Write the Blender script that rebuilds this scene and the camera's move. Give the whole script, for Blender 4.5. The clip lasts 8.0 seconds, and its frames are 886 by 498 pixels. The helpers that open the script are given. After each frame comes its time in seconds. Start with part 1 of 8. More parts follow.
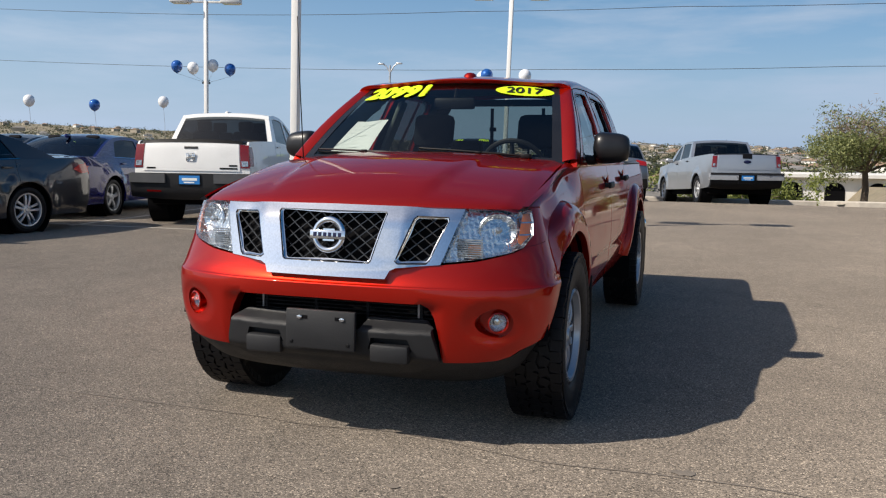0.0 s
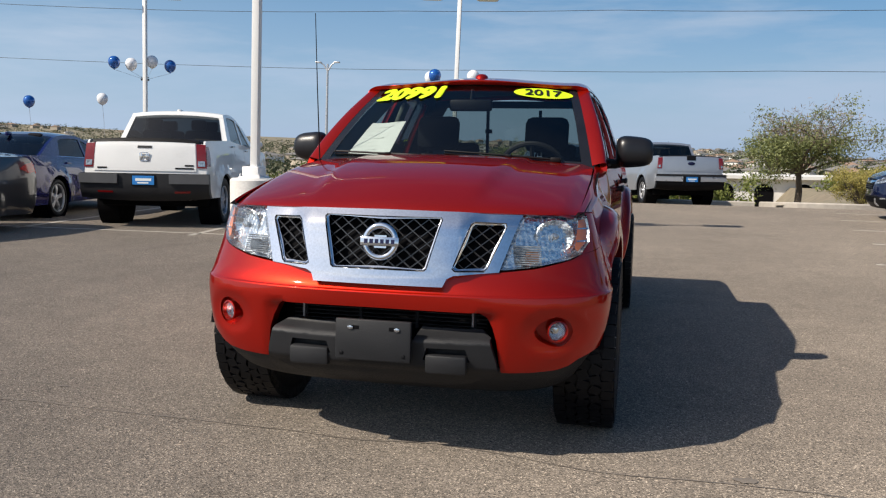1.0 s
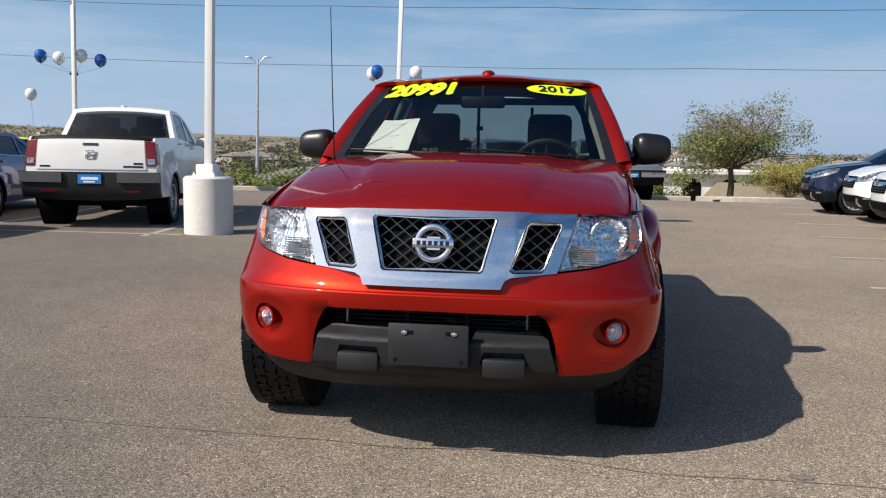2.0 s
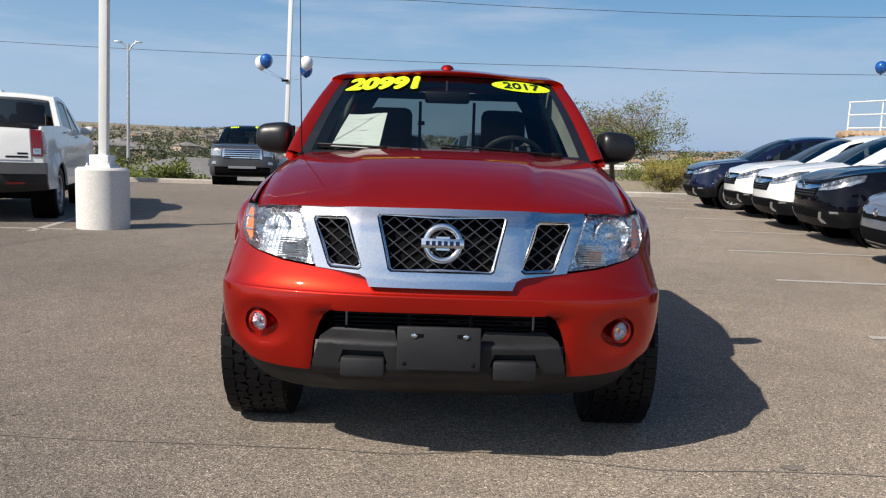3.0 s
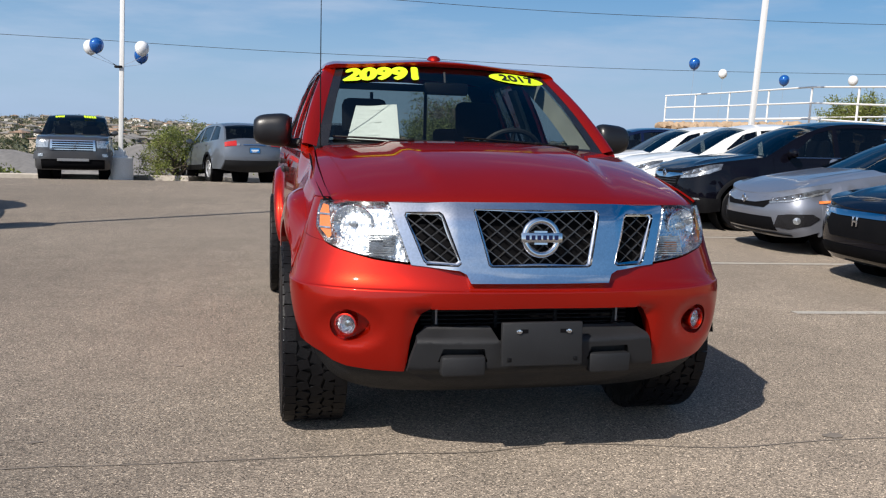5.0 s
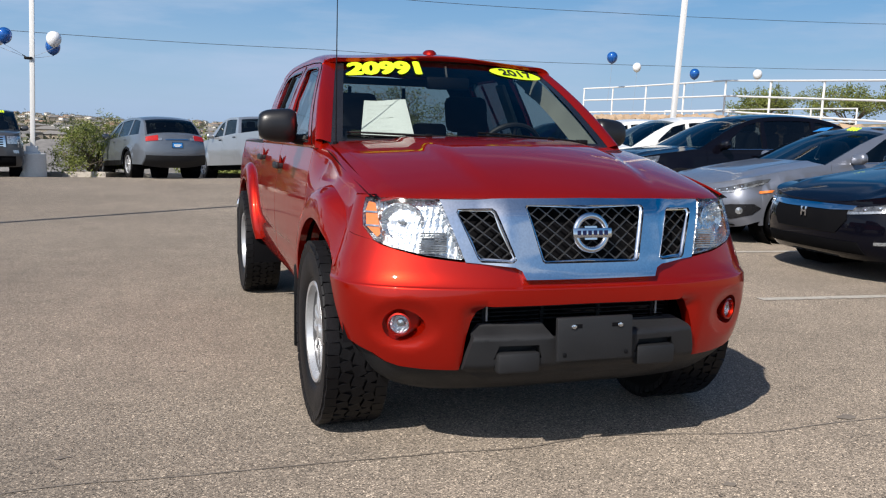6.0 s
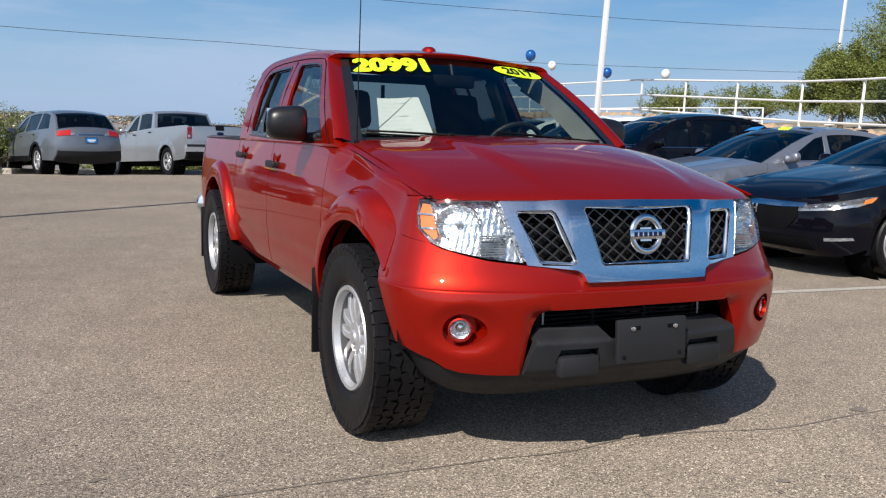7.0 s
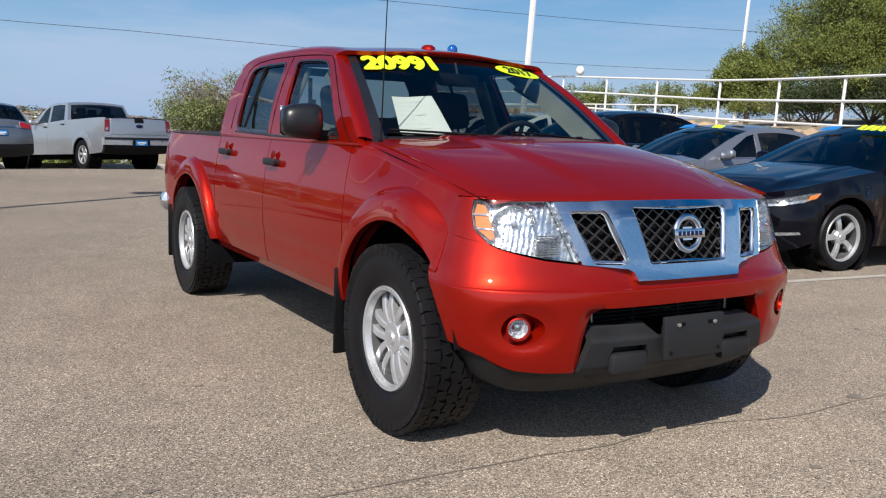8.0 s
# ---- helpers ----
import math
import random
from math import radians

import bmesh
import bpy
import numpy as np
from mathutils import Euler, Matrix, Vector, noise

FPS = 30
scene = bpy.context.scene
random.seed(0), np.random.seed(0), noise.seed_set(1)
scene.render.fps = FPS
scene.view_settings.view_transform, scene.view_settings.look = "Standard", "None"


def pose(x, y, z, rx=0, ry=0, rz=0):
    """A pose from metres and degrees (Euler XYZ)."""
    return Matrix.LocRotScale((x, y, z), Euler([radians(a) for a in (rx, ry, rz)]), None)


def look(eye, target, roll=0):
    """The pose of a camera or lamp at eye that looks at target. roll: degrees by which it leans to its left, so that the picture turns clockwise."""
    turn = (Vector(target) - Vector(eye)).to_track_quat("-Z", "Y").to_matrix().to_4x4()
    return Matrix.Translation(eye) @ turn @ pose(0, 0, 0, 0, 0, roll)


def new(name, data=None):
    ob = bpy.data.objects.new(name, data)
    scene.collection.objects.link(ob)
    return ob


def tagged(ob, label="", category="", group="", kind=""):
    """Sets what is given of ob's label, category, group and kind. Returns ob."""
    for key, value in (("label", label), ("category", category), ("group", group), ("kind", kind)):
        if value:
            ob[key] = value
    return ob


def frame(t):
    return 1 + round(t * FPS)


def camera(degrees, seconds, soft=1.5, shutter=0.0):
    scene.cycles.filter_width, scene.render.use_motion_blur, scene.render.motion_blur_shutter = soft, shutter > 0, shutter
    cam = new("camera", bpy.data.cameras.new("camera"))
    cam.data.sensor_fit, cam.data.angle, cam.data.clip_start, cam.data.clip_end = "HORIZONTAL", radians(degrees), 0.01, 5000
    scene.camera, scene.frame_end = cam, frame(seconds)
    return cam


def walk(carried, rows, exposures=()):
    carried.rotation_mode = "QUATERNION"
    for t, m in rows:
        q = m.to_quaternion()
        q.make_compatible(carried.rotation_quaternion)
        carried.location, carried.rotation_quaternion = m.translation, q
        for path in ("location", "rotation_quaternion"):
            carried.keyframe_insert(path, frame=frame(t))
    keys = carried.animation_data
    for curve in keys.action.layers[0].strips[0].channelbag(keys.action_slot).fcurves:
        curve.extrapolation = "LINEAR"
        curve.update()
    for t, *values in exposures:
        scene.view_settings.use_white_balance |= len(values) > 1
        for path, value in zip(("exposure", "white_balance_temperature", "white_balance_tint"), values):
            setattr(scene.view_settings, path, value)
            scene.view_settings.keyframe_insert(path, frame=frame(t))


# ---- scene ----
cam = camera(55.1, 8.0, 1.2)
PATH = [
    (0, (1.52, -3.849, 1.209), (0.904, -1.96, 0.986), 0.8),
    (0.5, (1.258, -3.899, 1.23), (0.717, -1.986, 1.008), 1.0),
    (1, (1.02, -3.882, 1.218), (0.558, -1.949, 0.997), 1.1),
    (2.3, (0.369, -3.875, 1.219), (0.168, -1.899, 0.988), 1.2),
    (2.5, (0.265, -3.868, 1.215), (0.14, -1.885, 0.981), 1.5),
    (3, (0.021, -3.827, 1.227), (0.018, -1.841, 0.989), 1.7),
    (3.5, (-0.234, -3.839, 1.222), (-0.083, -1.859, 0.984), 1.9),
    (4, (-0.503, -3.858, 1.228), (-0.265, -1.887, 0.987), 1.7),
    (4.5, (-0.748, -3.752, 1.212), (-0.42, -1.794, 0.967), 1.7),
    (6, (-1.477, -3.502, 1.21), (-0.851, -1.62, 0.95), 1.3),
    (6.5, (-1.705, -3.326, 1.225), (-0.976, -1.483, 0.959), 1.4),
    (7, (-1.952, -3.23, 1.212), (-1.122, -1.429, 0.948), 1.6),
    (7.5, (-2.216, -3.15, 1.217), (-1.293, -1.396, 0.948), 1.9),
    (8, (-2.419, -2.998, 1.222), (-1.4, -1.298, 0.95), 2.0),
]
walk(cam, [(t, look(eye, target, roll)) for t, eye, target, roll in PATH], [(0.0, 0.16, 6900, 10), (4.0, 0.17, 6650, 10), (8.0, 0.21, 6550, 10)])

# ---- light ----
SUN_AZ, SUN_EL = 39.5, 41.5
world = bpy.data.worlds.new("world")
scene.world = world
world.use_nodes = True
wn, wl = world.node_tree.nodes, world.node_tree.links
wbg = wn["Background"]
sky = wn.new("ShaderNodeTexSky")
sky.sky_type, sky.sun_disc = "NISHITA", False
sky.sun_elevation, sky.sun_rotation = radians(SUN_EL), radians(90 - SUN_AZ + 180)
sky.air_density, sky.dust_density, sky.ozone_density = 1.0, 0.7, 3.0
wco = wn.new("ShaderNodeTexCoord")
wmp = wn.new("ShaderNodeMapping")
wmp.inputs["Scale"].default_value = (1.2, 1.2, 7.0)
wmp.inputs["Rotation"].default_value = (radians(8), radians(-6), 0.4)
wnz = wn.new("ShaderNodeTexNoise")
wnz.inputs["Scale"].default_value, wnz.inputs["Detail"].default_value, wnz.inputs["Roughness"].default_value = 1.6, 7, 0.6
wrp = wn.new("ShaderNodeValToRGB")
wrp.color_ramp.elements[0].position, wrp.color_ramp.elements[1].position = 0.49, 0.68
wrp.color_ramp.elements[1].color = (0.62, 0.62, 0.62, 1)
wmx = wn.new("ShaderNodeMix")
wmx.data_type = "RGBA"
wl.new(wco.outputs["Generated"], wmp.inputs["Vector"])
wl.new(wmp.outputs["Vector"], wnz.inputs["Vector"])
wl.new(wnz.outputs["Fac"], wrp.inputs["Fac"])
wcz = wn.new("ShaderNodeSeparateXYZ")
wl.new(wco.outputs["Generated"], wcz.inputs[0])
wcr = wn.new("ShaderNodeMapRange")
wcr.inputs[1].default_value, wcr.inputs[2].default_value, wcr.inputs[3].default_value, wcr.inputs[4].default_value = 0.30, 0.62, 1.0, 0.12
wl.new(wcz.outputs["Z"], wcr.inputs[0])
wcm = wn.new("ShaderNodeMath")
wcm.operation = "MULTIPLY"
wl.new(wrp.outputs["Color"], wcm.inputs[0])
wl.new(wcr.outputs[0], wcm.inputs[1])
wl.new(wcm.outputs[0], wmx.inputs["Factor"])
wl.new(sky.outputs["Color"], wmx.inputs[6])
wmx.inputs[7].default_value = (8.0, 8.3, 8.8, 1)
whz = wn.new("ShaderNodeSeparateXYZ")
wl.new(wco.outputs["Generated"], whz.inputs[0])
whr = wn.new("ShaderNodeMapRange")
whr.inputs[1].default_value, whr.inputs[2].default_value, whr.inputs[3].default_value, whr.inputs[4].default_value = -0.02, 0.30, 0.9, 0.05
wl.new(whz.outputs["Z"], whr.inputs[0])
whm = wn.new("ShaderNodeMix")
whm.data_type = "RGBA"
wl.new(whr.outputs[0], whm.inputs["Factor"])
wl.new(wmx.outputs[2], whm.inputs[6])
whm.inputs[7].default_value = (6.0, 7.1, 9.1, 1)
wsat = wn.new("ShaderNodeHueSaturation")
wl.new(whm.outputs[2], wsat.inputs["Color"])
# bright haze round the sun
wdt = wn.new("ShaderNodeVectorMath")
wdt.operation = "DOT_PRODUCT"
wdt.inputs[1].default_value = (-math.cos(radians(SUN_AZ)) * math.cos(radians(SUN_EL)), -math.sin(radians(SUN_AZ)) * math.cos(radians(SUN_EL)), math.sin(radians(SUN_EL)))
wl.new(wco.outputs["Generated"], wdt.inputs[0])
wmax = wn.new("ShaderNodeMath")
wmax.operation = "MAXIMUM"
wl.new(wdt.outputs["Value"], wmax.inputs[0])
wmax.inputs[1].default_value = 0.0
wpw = wn.new("ShaderNodeMath")
wpw.operation = "POWER"
wl.new(wmax.outputs[0], wpw.inputs[0])
wpw.inputs[1].default_value = 5.0
wadd = wn.new("ShaderNodeMix")
wadd.data_type, wadd.blend_type, wadd.clamp_result = "RGBA", "ADD", False
wl.new(wpw.outputs[0], wadd.inputs["Factor"])
wl.new(wsat.outputs["Color"], wadd.inputs[6])
wadd.inputs[7].default_value = (7.0, 6.6, 6.1, 1)
wsd = wn.new("ShaderNodeMapRange")
wsd.inputs[1].default_value, wsd.inputs[2].default_value, wsd.inputs[3].default_value, wsd.inputs[4].default_value = -0.75, 0.25, 0.0, 1.0
wl.new(wdt.outputs["Value"], wsd.inputs[0])
wsr = wn.new("ShaderNodeMapRange")
wsr.inputs[1].default_value, wsr.inputs[2].default_value, wsr.inputs[3].default_value, wsr.inputs[4].default_value = -0.10, 0.45, 1.66, 1.38
wl.new(wdt.outputs["Value"], wsr.inputs[0])
wl.new(wsr.outputs[0], wsat.inputs["Saturation"])
wlf = wn.new("ShaderNodeMix")
wlf.data_type, wlf.blend_type, wlf.clamp_result = "RGBA", "ADD", False
wlo = wn.new("ShaderNodeMapRange")
wlo.inputs[1].default_value, wlo.inputs[2].default_value, wlo.inputs[3].default_value, wlo.inputs[4].default_value = 0.28, 0.60, 1.0, 0.0
wl.new(whz.outputs["Z"], wlo.inputs[0])
wlm = wn.new("ShaderNodeMath")
wlm.operation = "MULTIPLY"
wl.new(wsd.outputs[0], wlm.inputs[0])
wl.new(wlo.outputs[0], wlm.inputs[1])
wl.new(wlm.outputs[0], wlf.inputs["Factor"])
wl.new(wadd.outputs[2], wlf.inputs[6])
wlf.inputs[7].default_value = (1.0, 1.25, 1.45, 1)
wl.new(wlf.outputs[2], wbg.inputs["Color"])
wbg.inputs["Strength"].default_value = 0.074

sun = new("sun", bpy.data.lights.new("sun", "SUN"))
sun.data.energy, sun.data.angle, sun.data.color = 5.1, radians(0.55), (1.0, 0.94, 0.86)
sun.matrix_world = look((-40 * math.cos(radians(SUN_AZ)), -40 * math.sin(radians(SUN_AZ)), 40 * math.tan(radians(SUN_EL))), (0, 0, 0))

# ---- materials ----
def mat(name, base, rough=0.5, metal=0.0, coat=0.0, vary=0.12, scale=6.0, fine=0.06, fscale=120.0, bump=0.0, spec=0.5, dirt=None, rvary=0.08):
    """A Principled material whose colour and gloss vary at two sizes."""
    m = bpy.data.materials.new(name)
    m.use_nodes = True
    n, l = m.node_tree.nodes, m.node_tree.links
    p = n["Principled BSDF"]
    p.inputs["Metallic"].default_value = metal
    p.inputs["Coat Weight"].default_value = coat
    p.inputs["Coat Roughness"].default_value = 0.03
    p.inputs["Specular IOR Level"].default_value = spec
    tc = n.new("ShaderNodeTexCoord")
    a, b = n.new("ShaderNodeTexNoise"), n.new("ShaderNodeTexNoise")
    for t, s, d in ((a, scale, 4), (b, fscale, 3)):
        t.inputs["Scale"].default_value, t.inputs["Detail"].default_value = s, d
        l.new(tc.outputs["Object"], t.inputs["Vector"])
    def span(src, lo, hi):
        r = n.new("ShaderNodeMapRange")
        r.inputs[1].default_value, r.inputs[2].default_value = 0.3, 0.7
        r.inputs[3].default_value, r.inputs[4].default_value = lo, hi
        l.new(src.outputs["Fac"], r.inputs[0])
        return r.outputs[0]
    mul = n.new("ShaderNodeMath")
    mul.operation = "MULTIPLY"
    l.new(span(a, 1 - vary, 1 + vary), mul.inputs[0])
    l.new(span(b, 1 - fine, 1 + fine), mul.inputs[1])
    hs = n.new("ShaderNodeHueSaturation")
    hs.inputs["Color"].default_value = (*base, 1)
    l.new(mul.outputs[0], hs.inputs["Value"])
    col = hs.outputs["Color"]
    if dirt:
        mx = n.new("ShaderNodeMix")
        mx.data_type = "RGBA"
        l.new(span(a, 0.0, dirt[1]), mx.inputs["Factor"])
        l.new(col, mx.inputs[6])
        mx.inputs[7].default_value = (*dirt[0], 1)
        col = mx.outputs[2]
    l.new(col, p.inputs["Base Color"])
    l.new(span(a, max(0.02, rough - rvary), min(1, rough + rvary)), p.inputs["Roughness"])
    if bump:
        bp = n.new("ShaderNodeBump")
        bp.inputs["Strength"].default_value, bp.inputs["Distance"].default_value = bump, 0.004
        l.new(b.outputs["Fac"], bp.inputs["Height"])
        l.new(bp.outputs[0], p.inputs["Normal"])
    return m


def paint(name, base, metal=0.35, rough=0.32, coat=0.8):
    m = mat(name, base, rough, metal, coat, 0.03, 3.0, 0.05, 900.0, 0.0, 0.25, rvary=0.03)
    return m


def glass(name, tint, gloss=0.02):
    """A thin pane: clear through, mirror by the angle."""
    m = bpy.data.materials.new(name)
    m.use_nodes = True
    n, l = m.node_tree.nodes, m.node_tree.links
    n.remove(n["Principled BSDF"])
    tr, gl, mx, fr = n.new("ShaderNodeBsdfTransparent"), n.new("ShaderNodeBsdfGlossy"), n.new("ShaderNodeMixShader"), n.new("ShaderNodeLayerWeight")
    tr.inputs[0].default_value = (*tint, 1)
    gl.inputs["Roughness"].default_value = gloss
    fr.inputs["Blend"].default_value = 0.5
    pw, ma = n.new("ShaderNodeMath"), n.new("ShaderNodeMath")
    pw.operation, ma.operation = "POWER", "MULTIPLY_ADD"
    l.new(fr.outputs["Facing"], pw.inputs[0])
    pw.inputs[1].default_value = 5.0
    l.new(pw.outputs[0], ma.inputs[0])
    ma.inputs[1].default_value, ma.inputs[2].default_value = 0.92, 0.07
    l.new(ma.outputs[0], mx.inputs[0])
    l.new(tr.outputs[0], mx.inputs[1])
    l.new(gl.outputs[0], mx.inputs[2])
    l.new(mx.outputs[0], n["Material Output"].inputs[0])
    return m


def asphalt_mat():
    m = bpy.data.materials.new("asphalt")
    m.use_nodes = True
    n, l = m.node_tree.nodes, m.node_tree.links
    p = n["Principled BSDF"]
    tc = n.new("ShaderNodeTexCoord")
    vo, v2, nz, big, mid = n.new("ShaderNodeTexVoronoi"), n.new("ShaderNodeTexVoronoi"), n.new("ShaderNodeTexNoise"), n.new("ShaderNodeTexNoise"), n.new("ShaderNodeTexNoise")
    for t, s in ((vo, 200.0), (v2, 110.0), (nz, 55.0), (big, 0.35), (mid, 3.2)):
        t.inputs["Scale"].default_value = s
        l.new(tc.outputs["Object"], t.inputs["Vector"])
    big.inputs["Detail"].default_value = 6
    mid.inputs["Detail"].default_value = 5
    sep = n.new("ShaderNodeSeparateColor")
    l.new(vo.outputs["Color"], sep.inputs[0])
    ramp = n.new("ShaderNodeValToRGB")
    el = ramp.color_ramp.elements
    el[0].position, el[0].color = 0.0, (0.034, 0.029, 0.024, 1)
    el[1].position, el[1].color = 1.0, (0.50, 0.42, 0.333, 1)
    for pos, c in ((0.12, (0.075, 0.063, 0.051)), (0.28, (0.148, 0.124, 0.100)), (0.65, (0.196, 0.163, 0.130)), (0.9, (0.262, 0.219, 0.176))):
        e = el.new(pos)
        e.color = (*c, 1)
    l.new(sep.outputs[0], ramp.inputs[0])
    sep2 = n.new("ShaderNodeSeparateColor")
    l.new(v2.outputs["Color"], sep2.inputs[0])
    mul = n.new("ShaderNodeMapRange")
    mul.inputs[3].default_value, mul.inputs[4].default_value = 0.74, 1.24
    l.new(sep2.outputs[0], mul.inputs[0])
    m2 = n.new("ShaderNodeMapRange")
    m2.inputs[1].default_value, m2.inputs[2].default_value, m2.inputs[3].default_value, m2.inputs[4].default_value = 0.3, 0.7, 0.84, 1.14
    l.new(big.outputs["Fac"], m2.inputs[0])
    m3 = n.new("ShaderNodeMapRange")
    m3.inputs[1].default_value, m3.inputs[2].default_value, m3.inputs[3].default_value, m3.inputs[4].default_value = 0.3, 0.7, 0.9, 1.1
    l.new(mid.outputs["Fac"], m3.inputs[0])
    a = n.new("ShaderNodeMath"); a.operation = "MULTIPLY"
    b = n.new("ShaderNodeMath"); b.operation = "MULTIPLY"
    l.new(mul.outputs[0], a.inputs[0]); l.new(m2.outputs[0], a.inputs[1])
    l.new(a.outputs[0], b.inputs[0]); l.new(m3.outputs[0], b.inputs[1])
    hs = n.new("ShaderNodeHueSaturation")
    l.new(ramp.outputs[0], hs.inputs["Color"]); l.new(b.outputs[0], hs.inputs["Value"])
    l.new(hs.outputs[0], p.inputs["Base Color"])
    p.inputs["Roughness"].default_value = 0.85
    p.inputs["Diffuse Roughness"].default_value = 1.0
    bp = n.new("ShaderNodeBump")
    bp.inputs["Strength"].default_value, bp.inputs["Distance"].default_value = 0.55, 0.005
    l.new(vo.outputs["Distance"], bp.inputs["Height"])
    l.new(bp.outputs[0], p.inputs["Normal"])
    return m


RED = mat("red_paint", (0.40, 0.0095, 0.0024), 0.36, 0.66, 0.9, 0.03, 3.0, 0.09, 1400.0, 0.0, 0.08, rvary=0.03)
RED.node_tree.nodes["Principled BSDF"].inputs["Specular Tint"].default_value = (0.80, 0.05, 0.03, 1)
ASPHALT = asphalt_mat()
CHROME = mat("chrome", (0.82, 0.83, 0.85), 0.06, 1.0, vary=0.03, rvary=0.02)
# Inner rim: alloy made darker, its shade put into the colour.
BARRELSHADE = mat("rim_barrel", (0.20, 0.20, 0.21), 0.4, 0.6, vary=0.1)
ALLOY = mat("alloy_rim", (0.52, 0.53, 0.55), 0.32, 0.55, 0.3, 0.05)
RUBBER = mat("rubber", (0.006, 0.006, 0.0075), 0.5, vary=0.25, fine=0.2, bump=0.3, spec=0.26, dirt=((0.040, 0.036, 0.031), 0.04))
MIRRORBLACK = mat("mirror_shell_black", (0.010, 0.010, 0.012), 0.34, vary=0.08, bump=0.08, fscale=500, spec=0.5)
PLASTIC = mat("dark_plastic", (0.017, 0.0175, 0.0195), 0.5, vary=0.12, bump=0.35, fscale=400, spec=0.32)
BLACK = mat("black_trim", (0.005, 0.005, 0.006), 0.5, spec=0.18)
GLOSSBLACK = mat("gloss_black", (0.014, 0.014, 0.016), 0.22)
# Black for dark parts, and for shade put into openings and gaps.
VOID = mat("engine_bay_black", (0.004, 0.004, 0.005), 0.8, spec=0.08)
CLOTH = mat("seat_cloth", (0.018, 0.018, 0.022), 0.9, bump=0.4, spec=0.1)
BEIGE = mat("headliner", (0.27, 0.285, 0.255), 0.85, bump=0.2)
AMBER = mat("amber_lens", (0.85, 0.22, 0.04), 0.15, coat=1.0, vary=0.05)
BRIGHTRED = mat("bright_red_lens", (0.46, 0.014, 0.010), 0.2, coat=0.8, vary=0.15, scale=30)
REDLENS = mat("red_lens", (0.17, 0.004, 0.004), 0.2, coat=0.6, vary=0.12, scale=30)
REFLECTOR = mat("reflector", (0.82, 0.83, 0.84), 0.24, 1.0, vary=0.10, scale=40, fine=0.08, fscale=70, bump=1.0)
LENS = glass("lamp_lens", (0.92, 0.94, 0.95), 0.05)
WINDOW = glass("window_glass", (0.50, 0.56, 0.55))
SIDEGLASS = glass("tinted_glass", (0.30, 0.34, 0.34))
PRIVACY = glass("privacy_glass", (0.13, 0.15, 0.16))
DARKGLASS = mat("dark_glass", (0.008, 0.009, 0.011), 0.04, coat=0.2, vary=0.05, rvary=0.02)
YELLOW = mat("chartreuse_vinyl", (0.62, 0.84, 0.02), 0.5, vary=0.04)
INK = mat("black_ink", (0.012, 0.012, 0.012), 0.6)
PAPER = mat("paper", (0.80, 0.83, 0.80), 0.8, vary=0.03)
PALEGREY = mat("pale_grey_print", (0.74, 0.77, 0.74), 0.8)
BLUETAG = mat("blue_tag", (0.02, 0.20, 0.55), 0.4)
NAVYINK = mat("navy_ink", (0.008, 0.012, 0.05), 0.6, spec=0.2)
WHITEPAINT = mat("white_metal_paint", (0.78, 0.78, 0.77), 0.45, vary=0.05, dirt=((0.5, 0.47, 0.42), 0.15))
CONCRETE = mat("painted_concrete", (0.72, 0.71, 0.68), 0.85, vary=0.07, scale=9, fine=0.10, fscale=45, bump=0.35, dirt=((0.42, 0.37, 0.32), 0.34))
KERB = mat("kerb_concrete", (0.42, 0.38, 0.33), 0.9, vary=0.12, bump=0.5)
LINEPAINT = mat("worn_line_paint", (0.52, 0.49, 0.44), 0.8, vary=0.22, scale=14, fine=0.25, fscale=90, bump=0.4, dirt=((0.24, 0.21, 0.17), 0.8))
TAR = mat("tar_seam", (0.180, 0.153, 0.126), 0.75, vary=0.2, bump=0.3)
STONE = mat("sandstone", (0.42, 0.30, 0.20), 0.9, vary=0.2, scale=3, bump=0.6, dirt=((0.30, 0.22, 0.15), 0.4))
EARTH = mat("desert_earth", (0.30, 0.235, 0.165), 0.95, vary=0.2, scale=0.05, fine=0.2, fscale=2.0, bump=0.5, dirt=((0.13, 0.14, 0.08), 0.85))
BARK = mat("bark", (0.11, 0.085, 0.065), 0.9, vary=0.25, scale=12, bump=0.8)

# ---- mesh helpers ----
def finish(bm, angle=38):
    bmesh.ops.recalc_face_normals(bm, faces=bm.faces)
    for f in bm.faces:
        f.smooth = True
    lim = radians(angle)
    for e in bm.edges:
        if len(e.link_faces) == 2 and e.calc_face_angle(0) > lim:
            e.smooth = False


def part(name, bm, material, parent=None, label="", angle=38):
    """Links a bmesh as one mesh object, under a thing or a part."""
    finish(bm, angle)
    me = bpy.data.meshes.new(name)
    lay = bm.verts.layers.float_vector.get("form")
    loops = None
    if lay is not None:
        # normals of the curved form itself, so that panels shine without facets
        loops = []
        for f in bm.faces:
            fnm = f.normal.copy()
            for v in f.verts:
                q = v[lay].copy()
                d = q.dot(fnm)
                loops.append(q if d > 0.55 else -q if d < -0.55 else fnm)
    bm.to_mesh(me)
    bm.free()
    if loops:
        me.normals_split_custom_set([tuple(q) for q in loops])
    for m in (material if isinstance(material, (list, tuple)) else [material]):
        me.materials.append(m)
    ob = new(name, me)
    if parent is not None:
        ob.parent = parent
    if label:
        ob["label"] = label
    return ob


def thing(name, label, category, group="", kind=""):
    return tagged(new(name), label, category, group, kind)


